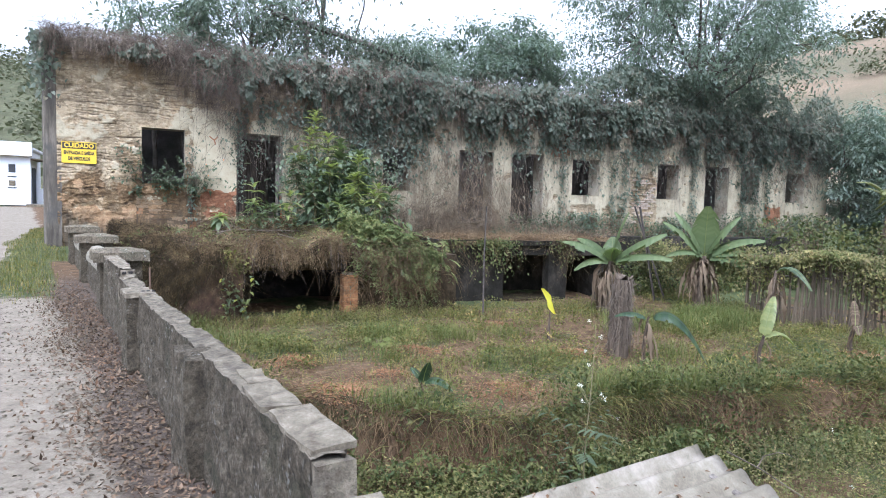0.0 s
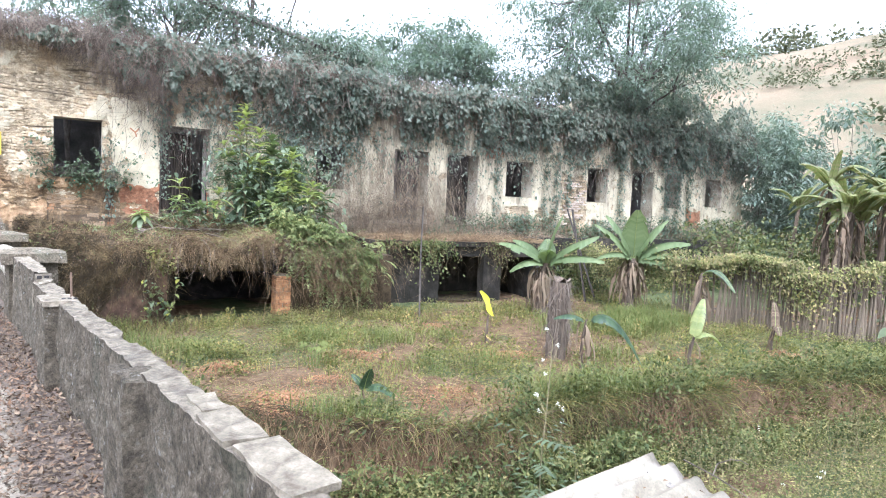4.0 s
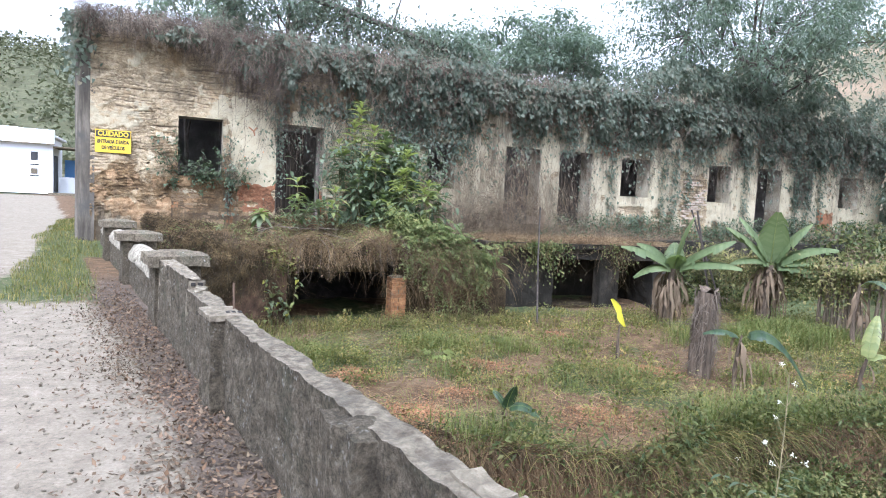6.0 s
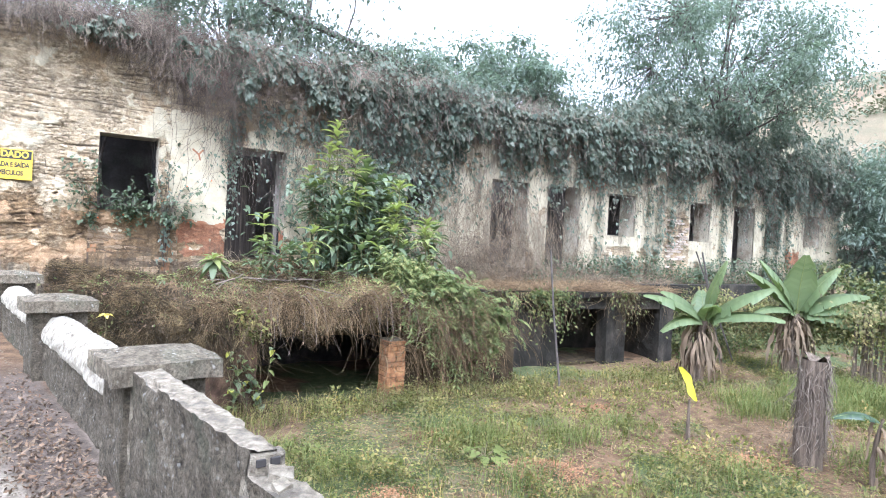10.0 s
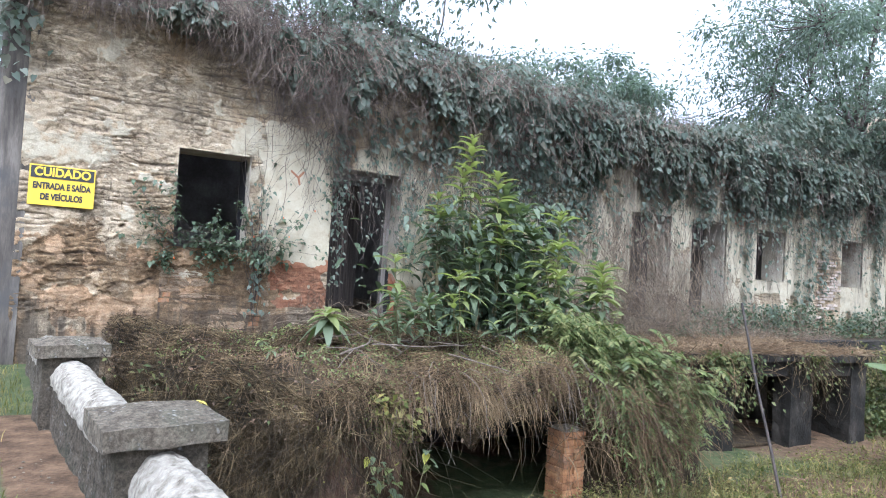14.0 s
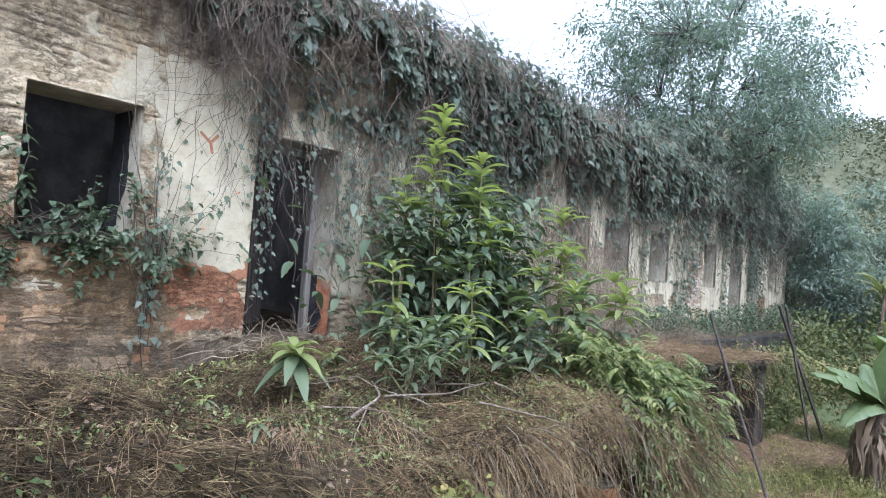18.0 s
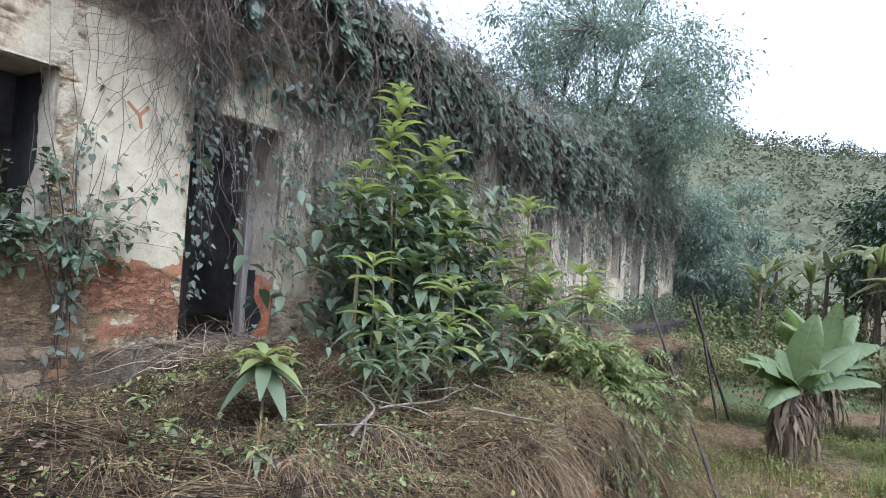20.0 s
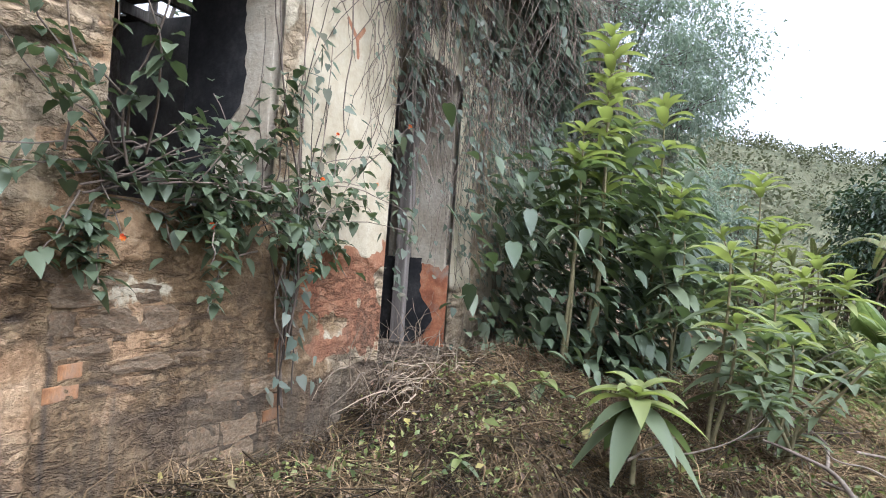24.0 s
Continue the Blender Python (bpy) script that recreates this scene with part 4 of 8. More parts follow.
def old_door(x0, x1, z0, z1, swing, label):
    """A plank door standing open inside the reveal, in a grey post frame."""
    top = thing("door", (x0, Y0 + 0.3, z0), label, "door")
    w, h = x1 - x0, z1 - z0
    for px in (0.05, w - 0.05):
        part("frame_post", block((0.09, 0.1, h - 0.02), (px, 0.08, h / 2), 0.008, rough=0.004), M_WOODOLD, top, "grey weathered wooden frame post")
    part("frame_head", block((w - 0.2, 0.1, 0.09), (w / 2, 0.08, h - 0.06), 0.008), M_WOODOLD, top)
    leaf = thing("leaf")
    leaf.parent = top
    leaf.location, leaf.rotation_euler = (0.1, 0.1, 0.02), (0, 0, radians(swing))
    n = 6
    for i in range(n):
        part("plank", block((w * 0.85 / n - 0.008, 0.03, h - 0.2), ((i + 0.5) * w * 0.85 / n, 0, h / 2 - 0.03), 0.005, rough=0.003), M_DOORWOOD, leaf)
    for bz in (0.35, h - 0.55):
        part("batten", block((w * 0.8, 0.03, 0.1), (w * 0.42, 0.031, bz), 0.005), M_WOODOLD, leaf)
    return top


# bare red earth low on the doorway's far reveal
def reveal_patch():
    Y, Z = np.meshgrid(np.linspace(Y0 - 0.015, Y0 + 0.3, 16), np.linspace(0.46, 1.18, 30), indexing="ij")
    Zt = 0.46 + (Z - 0.46) * (0.86 + 0.3 * (fbm(Y * 9, 0 * Y, 66) - 0.3))
    V = np.stack([5.857 - 0.012 - 0.01 * (fbm(Y * 12, Z * 12, 65) - 0.5), Y, Zt], -1).reshape(-1, 3)
    piece("bare_earth", V, grid_faces(16, 30), M_BRICK, wall_front, "bare red earth where the plaster fell")


reveal_patch()


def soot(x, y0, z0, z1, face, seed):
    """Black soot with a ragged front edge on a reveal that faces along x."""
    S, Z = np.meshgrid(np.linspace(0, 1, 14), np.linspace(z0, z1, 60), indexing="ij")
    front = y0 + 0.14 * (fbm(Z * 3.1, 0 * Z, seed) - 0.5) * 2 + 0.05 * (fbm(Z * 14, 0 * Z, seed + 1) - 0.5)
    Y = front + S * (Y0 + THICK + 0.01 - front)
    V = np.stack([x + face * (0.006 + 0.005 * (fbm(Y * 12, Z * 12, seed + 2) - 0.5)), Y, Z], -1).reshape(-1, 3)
    piece("soot_stain", V, grid_faces(14, 60), M_SOOTSHADE, wall_front, "black soot stain with a ragged edge")


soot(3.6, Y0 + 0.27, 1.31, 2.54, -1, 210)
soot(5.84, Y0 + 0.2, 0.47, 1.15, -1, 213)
old_door(4.76, 5.86, 0.45, 2.58, 38, "dark plank door standing half open in a doorway")


# ---- lower storey in front of the facade ----
def porches():
    p = thing("porch", (0, 0, 0), "cellar porch of dark masonry buried under dead vines", "porch", kind="structure")
    # walls and lintel wear the mat's dark brown, painting the cellar's shade
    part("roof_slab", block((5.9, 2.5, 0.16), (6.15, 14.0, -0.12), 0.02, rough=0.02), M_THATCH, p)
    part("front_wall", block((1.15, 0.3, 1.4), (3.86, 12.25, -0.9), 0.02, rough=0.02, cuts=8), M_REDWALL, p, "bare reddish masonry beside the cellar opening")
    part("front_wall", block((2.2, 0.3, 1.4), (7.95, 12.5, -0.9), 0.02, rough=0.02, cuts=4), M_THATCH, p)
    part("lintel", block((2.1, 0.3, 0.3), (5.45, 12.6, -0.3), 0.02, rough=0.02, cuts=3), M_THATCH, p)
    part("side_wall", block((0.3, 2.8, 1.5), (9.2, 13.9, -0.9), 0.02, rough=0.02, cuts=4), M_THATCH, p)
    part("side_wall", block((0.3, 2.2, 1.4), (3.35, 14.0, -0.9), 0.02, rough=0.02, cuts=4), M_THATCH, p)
    # black back wall paints the cellar's darkness; no soot is meant here
    part("back_wall", block((6.4, 0.2, 1.4), (5.8, 15.1, -0.9), 0.02), M_SOOTSHADE, p)
    pil = thing("brick_pillar", (6.64, 12.25, -1.5), "square pillar of bare orange bricks", "pillar")
    part("core", block((0.25, 0.24, 1.0), (0, 0, 0.5), 0.01), M_CAP, pil)
    for i in range(12):
        for k in range(2):
            bx = -0.083 + 0.166 * k if i % 2 == 0 else 0.0
            if i % 2 and k:
                continue
            wide = 0.145 if i % 2 == 0 else 0.31
            part("brick", block((wide, 0.3, 0.074), (bx + rng.uniform(-0.006, 0.006), rng.uniform(-0.008, 0.008), 0.05 + i * 0.08), 0.006), M_PILLAR, pil)
    q = thing("terrace", (0, 0, 0), "flat concrete terrace slab on dark masonry with cellar openings", "terrace", kind="structure")
    a = math.atan2(-0.75, 4.9)

    def put(name, size, at, mat, cuts=0, rough=0.012):
        o = part(name, block(size, (0, 0, 0), 0.015, rough=rough, cuts=cuts), mat, q)
        c, s = math.cos(a), math.sin(a)
        o.location = (9.3 + at[0] * c - at[1] * s, 13.35 + at[0] * s + at[1] * c, at[2])
        o.rotation_euler = (0, 0, a)

    # cellar masonry near black: the shade under the slab is put into its colour
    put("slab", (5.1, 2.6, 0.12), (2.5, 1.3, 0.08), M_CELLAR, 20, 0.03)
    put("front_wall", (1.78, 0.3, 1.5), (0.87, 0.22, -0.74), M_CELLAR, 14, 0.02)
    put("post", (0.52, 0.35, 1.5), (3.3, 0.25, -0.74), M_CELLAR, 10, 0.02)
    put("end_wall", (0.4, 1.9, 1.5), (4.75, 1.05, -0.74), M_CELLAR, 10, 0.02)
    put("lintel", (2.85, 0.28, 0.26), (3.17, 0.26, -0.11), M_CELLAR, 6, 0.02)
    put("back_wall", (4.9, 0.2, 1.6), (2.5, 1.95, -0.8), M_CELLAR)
    # the same dark brown paints shade onto the cellar floor
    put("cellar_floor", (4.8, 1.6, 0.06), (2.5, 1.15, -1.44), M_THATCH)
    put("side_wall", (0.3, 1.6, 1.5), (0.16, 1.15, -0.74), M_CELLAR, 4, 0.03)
    # straw on top, creepers down the front
    n = 6500
    u, v = rng.uniform(0, 5.0, n), rng.beta(0.8, 1.3, n) * 2.4
    c, s = math.cos(a), math.sin(a)
    st = np.stack([9.3 + u * c - v * s, 13.35 + u * s + v * c, 0.16 + 0.14 * rng.random(n) ** 2 * fbm(u * 1.7, v * 1.7, 122)], 1)
    an = rng.uniform(0, 6.28, n)
    P = wander(st, np.stack([np.cos(an), np.sin(an) - 0.2, rng.normal(0.1, 0.2, n)], 1), 5, rng.uniform(0.12, 0.5, n), 0.25, 0.12)
    P[:, :, 2] = np.maximum(P[:, :, 2], 0.155)
    V, F = tubes(P, rng.uniform(0.002, 0.0045, n), 0.0015)
    tagged(piece("terrace_straw", V, F, M_HAY), "dry straw and dead stems lying on the terrace", "straw", kind="stuff")
    n = 620
    u = np.clip(np.concatenate([rng.normal(1.35, 0.25, 160), rng.uniform(0, 4.9, 120), rng.normal(3.4, 0.2, 160), rng.normal(0.3, 0.3, 180)]), 0, 4.9)
    st = np.stack([9.3 + u * c + 0.1 * s, 13.35 + u * s - 0.1 * c, np.full(n, 0.13)], 1)
    P = wander(st, np.tile([0, -0.15, -1.0], (n, 1)), 8, 0.1 + 1.3 * rng.random(n) ** 2.2, 0.5, 0.3)
    P[:, :, 2] = np.maximum(P[:, :, 2], -1.4)
    V, F = tubes(P, 0.004, 0.002)
    tagged(piece("terrace_creeper", V, F, M_MATSTEM), "dead creepers hanging before the terrace's cellar", "creeper", kind="stuff")
    m = 1500
    i = np.where(rng.random(m) < 0.6, rng.integers(0, 160, m), rng.integers(0, n, m))
    p = P[i, rng.integers(0, 8, m)] + rng.normal(0, 0.05, (m, 3))
    L = rng.uniform(0.04, 0.09, m)
    V, F = leaves(p, rng.normal(0, 0.6, (m, 3)) + [0, -0.5, -0.5], rng.normal(0, 0.4, (m, 3)) + [0, -0.8, 0.5], L, L * 0.7)
    tagged(piece("terrace_leaves", V, F, M_BANKLEAF), "dark green creeper leaves on the terrace's front", "creeper", kind="stuff")
    w = thing("retaining_wall", (14.4, 13.6, 0), "dark overgrown retaining wall past the terrace", "wall", kind="structure")
    # wall set behind the bushes; its near-black colour paints the shaded band
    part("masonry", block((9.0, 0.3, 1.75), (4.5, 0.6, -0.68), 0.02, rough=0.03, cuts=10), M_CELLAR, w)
    part("earth_fill", block((9.0, 1.0, 0.1), (4.5, 1.2, 0.1), 0.02, rough=0.02, cuts=6), M_THATCH, w)
    m = 9000
    bx = rng.uniform(14.5, 23.3, m)
    dd = rng.random(m)
    by = 14.0 - 1.2 * dd - 0.2 * rng.random(m)
    bz = -1.45 + (1.75 - 1.3 * dd) * rng.random(m) ** 0.7 * (0.5 + 0.8 * fbm(bx * 1.1, by * 1.3, 124))
    bz = np.maximum(bz, ground_z(bx, by) + 0.01)
    L = rng.uniform(0.05, 0.13, m)
    V, F = leaves(np.stack([bx, by, bz], 1), rng.normal(0, 0.8, (m, 3)) + [0, -0.5, 0], rng.normal(0, 0.5, (m, 3)) + [0, -0.5, 0.8], L, L * 0.55)
    tagged(piece("wall_bushes", V, F, M_BANKLEAF), "dark leafy growth crowding before the retaining wall", "bush", kind="stuff")
    # low bushes along the facade's foot behind it
    m = 5200
    bx = rng.uniform(11.6, 26.5, m)
    bz = 0.16 + rng.random(m) * (0.25 + 0.9 * fbm(bx * 1.1, 0 * bx, 123)) * sstep(11.4, 12.6, bx)
    L = rng.uniform(0.04, 0.1, m)
    V, F = leaves(np.stack([bx, Y0 - rng.uniform(0.06, 0.5, m), bz], 1), rng.normal(0, 0.8, (m, 3)) + [0, -0.4, 0], rng.normal(0, 0.5, (m, 3)) + [0, -0.5, 0.8], L, L * 0.6)
    tagged(piece("terrace_bushes", V, F, M_UNDER), "low dark bushes at the facade's foot behind the terrace", "bush", kind="stuff")


porches()


# ---- the low roadside wall ----
def roadside_wall():
    top = thing("roadside_wall", (0, 0, 0), "low cement-rendered wall, stained and broken along its top, with capped pillars and white rails", "wall", kind="structure")
    tilt = math.atan(0.121)

    def along(ya, yb, half, z0, z1, name, mat, step=0.035, chips=1.0, off=0.0):
        """A run of wall with a pitted face and a broken, angular top edge."""
        ys = np.arange(ya, yb + step / 2, step)
        prof = [(-half, z) for z in np.r_[np.linspace(z0, z1 - 0.9, 6)[:-1], np.linspace(z1 - 0.9, z1, 26)]] + [(u, z1) for u in np.linspace(-half, half, 9)[1:-1]] + [(half, z) for z in np.linspace(z1, z0, 14)]
        prof = np.array(prof)
        Y, I = np.meshgrid(ys, np.arange(len(prof)), indexing="ij")
        u, z = prof[I, 0], prof[I, 1]
        face = sstep(-0.02, -0.06, z - z1)
        chip = vnoise(np.floor(Y * 4.5 + 0.6 * vnoise(Y * 3, 0 * Y, 74)), np.sign(u) * 3.0, 76)
        edge = np.abs(u) > half * 0.7
        down = (0.02 * (fbm(Y * 1.3, 0 * Y, 70) - 0.5) + 0.03 * (fbm(Y * 21, u * 21, 72) - 0.5) - chips * edge * 0.034 * sstep(0.76, 0.82, chip)) * (z > z1 - 0.02)
        pit = 0.035 * (fbm(Y * 4, z * 4 + u * 9, 71) - 0.5) + 0.03 * (fbm(Y * 15, z * 15 + u * 9, 73, 5) - 0.5) - 0.018 * sstep(0.58, 0.64, fbm(Y * 9, z * 9, 79 + np.sign(u).astype(int).min()))
        u = u + np.sign(u) * pit * np.where(edge, 0.35 + 0.65 * face, 0.0) - np.sign(u) * edge * 0.022 * sstep(0.76, 0.82, chip) * (1 - face)
        V = np.stack([wall_x(Y) + off + u, Y, z + down], -1).reshape(-1, 3)
        F = grid_faces(len(ys), len(prof))
        # top faces get a paler material, putting part of the sky's light into colour
        crown = (np.abs(u.ravel()[F]).max(1) < half * 1.6) & (z.ravel()[F].min(1) > z1 - 0.01)
        if chips:
            keep, back = np.unique(F[crown], return_inverse=True)
            piece("coping", V[keep], back.reshape(-1, 4), M_COPING, top, "worn cement top of the wall, its paleness partly painted sky light")
            F = F[~crown]
        return piece(name, V, F, mat, top)

    along(-7, 0.98, 0.075, -1.7, 0.15, "wall_run", M_RENDER, off=-0.085)
    along(1.0, 5.6, 0.07, -1.7, 0.29, "wall_run", M_RENDER, off=-0.125)
    along(5.6, 7.1, 0.068, -1.7, 0.37, "wall_run", M_RENDER, off=-0.12)
    for y, off, z1, z0 in ((1.02, -0.125, 0.27, -1.7), (5.62, -0.12, 0.35, -1.7), (7.08, -0.12, 0.36, -1.7)):
        o = part("wall_end", block((0.125, 0.07, z1 - z0), (0, 0, 0), 0.0, rough=0.018, cuts=9, seed=y), M_COPING, top)
        o.location, o.rotation_euler = (float(wall_x(y)) + off, y, (z0 + z1) / 2), (0, 0, tilt)
    # hollow brick where the wall steps and broke; black blocks paint its cells' shade
    for bx, by, bz, turn in ((float(wall_x(5.57)) - 0.125, 5.583, 0.328, 0),):
        for k in (-1, 1):
            o = part("brick_cell_shade", block((0.034, 0.012, 0.026), (k * 0.026, 0, 0), 0.003), M_HOLE, top, "black block painting the shade in a broken hollow brick's cell")
            o.location, o.rotation_euler = (bx, by, bz), (0, 0, tilt + radians(turn))
    for ya, yb in ((7.45, 10.0), (10.35, 12.9), (13.25, 15.1)):
        along(ya, yb, 0.13, -1.7, 0.1, "wall_run", M_RENDER)
        ys = np.linspace(ya - 0.02, yb + 0.02 if yb < 15 else yb - 0.5, 130)
        an = np.linspace(-0.15, np.pi + 0.15, 30)
        Y, A = np.meshgrid(ys, an, indexing="ij")
        flake = sstep(0.5, 0.58, fbm(Y * 8, A * 5, 74, 5))
        rr = 0.146 + 0.012 * (fbm(Y * 7, A * 3, 75) - 0.5) * 2 + 0.007 * flake + 0.006 * (fbm(Y * 30, A * 14, 73) - 0.5)
        V = np.stack([wall_x(Y) - rr * np.cos(A), Y, 0.09 + rr * 1.15 * np.sin(A)], -1).reshape(-1, 3)
        piece("rail", V, grid_faces(len(ys), len(an))[:, ::-1], M_WHITE, top, "half-round whitewashed rail, flaking", smooth=True)
    for yc in (7.28, 10.17, 13.07):
        px = float(wall_x(yc))
        o = part("pillar", block((0.42, 0.42, 2.0), (0, 0, 0), 0.02, rough=0.02, cuts=12), M_RENDER, top)
        o.location, o.rotation_euler = (px, yc, -0.7), (0, 0, tilt)
        bm = block((0.56, 0.54, 0.1), (0, 0, 0), 0.0, rough=0.011, cuts=11, seed=yc)
        o = part("cap", bm, M_CAP, top, "square cement cap, worn and speckled")
        o.location, o.rotation_euler = (px, yc, 0.345), (0, 0, tilt)
        bm = bmesh.new()
        vs = [bm.verts.new(v) for v in ((-0.25, -0.24, 0), (0.25, -0.24, 0), (0.25, 0.24, 0), (-0.25, 0.24, 0), (-0.12, -0.11, 0.035), (0.12, -0.11, 0.035), (0.12, 0.11, 0.035), (-0.12, 0.11, 0.035))]
        for f in ((4, 5, 6, 7), (0, 1, 5, 4), (1, 2, 6, 5), (2, 3, 7, 6), (3, 0, 4, 7), (3, 2, 1, 0)):
            bm.faces.new([vs[i] for i in f])
        o = part("cap_top", bm, M_CAP, top)
        o.location, o.rotation_euler = (px, yc, 0.393), (0, 0, tilt)
    for yc, w in ((4.56, 0.3), (2.5, 0.36), (0.2, 0.34), (-2.2, 0.34)):
        o = part("pilaster", block((0.16, w, 2.0), (0, 0, 0), 0.015, rough=0.03, cuts=14, seed=yc), M_RENDER, top)
        o.location, o.rotation_euler = (float(wall_x(yc)) - 0.19, yc, -0.715 if yc > 1 else -0.85), (0, 0, tilt)
    # coping stones, one by one
    for y0, y1, wide, th, z0, dx in ((1.02, 1.42, 0.145, 0.025, 0.283, -0.12), (1.46, 1.76, 0.14, 0.02, 0.283, -0.12), (1.8, 1.98, 0.1, 0.02, 0.285, -0.1), (0.7, 0.94, 0.13, 0.035, 0.145, -0.08), (0.2, 0.55, 0.12, 0.03, 0.145, -0.1), (-0.5, 0.1, 0.14, 0.03, 0.145, -0.09), (-1.3, -0.6, 0.14, 0.03, 0.145, -0.09)):
        o = part("coping_stone", block((wide, y1 - y0, th), (0, 0, 0), 0.0, rough=0.016, cuts=5, seed=y0), M_PALESTONE, top, "pale layered stone lying on the wall")
        o.location = (float(wall_x((y0 + y1) / 2)) + dx, (y0 + y1) / 2, z0 + th / 2)
        o.rotation_euler = (rng.normal() * 0.02, rng.normal() * 0.03, tilt + rng.normal() * 0.05)
    V, F = tubes(np.array([[[2.575, 4.69, 0.2], [2.576, 4.69, 0.33], [2.572, 4.693, 0.465]]]), 0.0075, 0.007, 8)
    piece("reinforcing_rod", V, F, M_IRON, top, "short rusty reinforcing rod standing out of the wall", True)
    # the broad broken top of one pilaster, a hollow brick's cells painted black
    o = part("pilaster_top", block((0.21, 0.36, 0.03), (0, 0, 0), 0.0, rough=0.02, cuts=11, seed=3.3), M_COPING, top, "rough cement top where the wall widens")
    o.location, o.rotation_euler = (float(wall_x(4.6)) - 0.165, 4.58, 0.285), (0, 0, tilt)
    for k in range(3):
        for r in range(2):
            o = part("brick_cell_shade", block((0.022, 0.015, 0.01), (0, 0, 0), 0.002), M_HOLE, top, "black block painting the shade in a broken hollow brick's cell")
            o.location, o.rotation_euler = (float(wall_x(4.55)) - 0.14 + k * 0.036, 4.53 + r * 0.026, 0.3), (0, 0, tilt)
    # rubble on the lower top beside the step
    for rx, ry, rw, rd, rh in ((-0.1, 5.53, 0.08, 0.07, 0.03), (-0.14, 5.44, 0.06, 0.06, 0.02)):
        o = part("rubble", block((rw, rd, rh), (0, 0, 0), 0.0, rough=0.018, cuts=4, seed=ry), M_PALESTONE, top, "pale lump of broken render")
        o.location, o.rotation_euler = (float(wall_x(ry)) + rx, ry, 0.285 + rh / 2), (0.1, 0.1, ry * 9)
    return top


roadside_wall()


# ---- sign on the facade ----
def lettering(text, height, at, material, parent, width):
    c = bpy.data.curves.new("words", "FONT")
    c.body, c.size, c.align_x, c.align_y, c.extrude, c.offset = text, height, "CENTER", "CENTER", 0.002, 0.0045
    tmp = bpy.data.objects.new("words", c)
    scene.collection.objects.link(tmp)
    me = bpy.data.meshes.new_from_object(tmp.evaluated_get(bpy.context.evaluated_depsgraph_get()))
    bpy.data.objects.remove(tmp)
    xs = np.array([v.co.x for v in me.vertices])
    me.materials.append(material)
    ob = new("lettering", me)
    ob.parent = parent
    k = width / (xs.max() - xs.min())
    ob.location, ob.rotation_euler, ob.scale = at, (radians(90), 0, 0), (k, 1, 1)
    return tagged(ob, f"the words {text}")


sign = thing("warning_sign", (1.47, Y0 - 0.035, 1.9), "yellow and black warning sign for vehicles fixed to the peeling wall", "sign")
part("board", block((0.66, 0.012, 0.46), (0, 0, 0), 0.003), M_SIGNY, sign)
part("band", block((0.63, 0.006, 0.135), (0, -0.0085, 0.147), 0.001), M_SIGNK, sign, "black band")
lettering("CUIDADO", 0.135, (0, -0.0135, 0.147), M_SIGNY, sign, 0.56)
lettering("ENTRADA E SAÍDA", 0.1, (0, -0.0085, -0.01), M_SIGNK, sign, 0.58)
lettering("DE VEÍCULOS", 0.1, (0, -0.0085, -0.135), M_SIGNK, sign, 0.42)


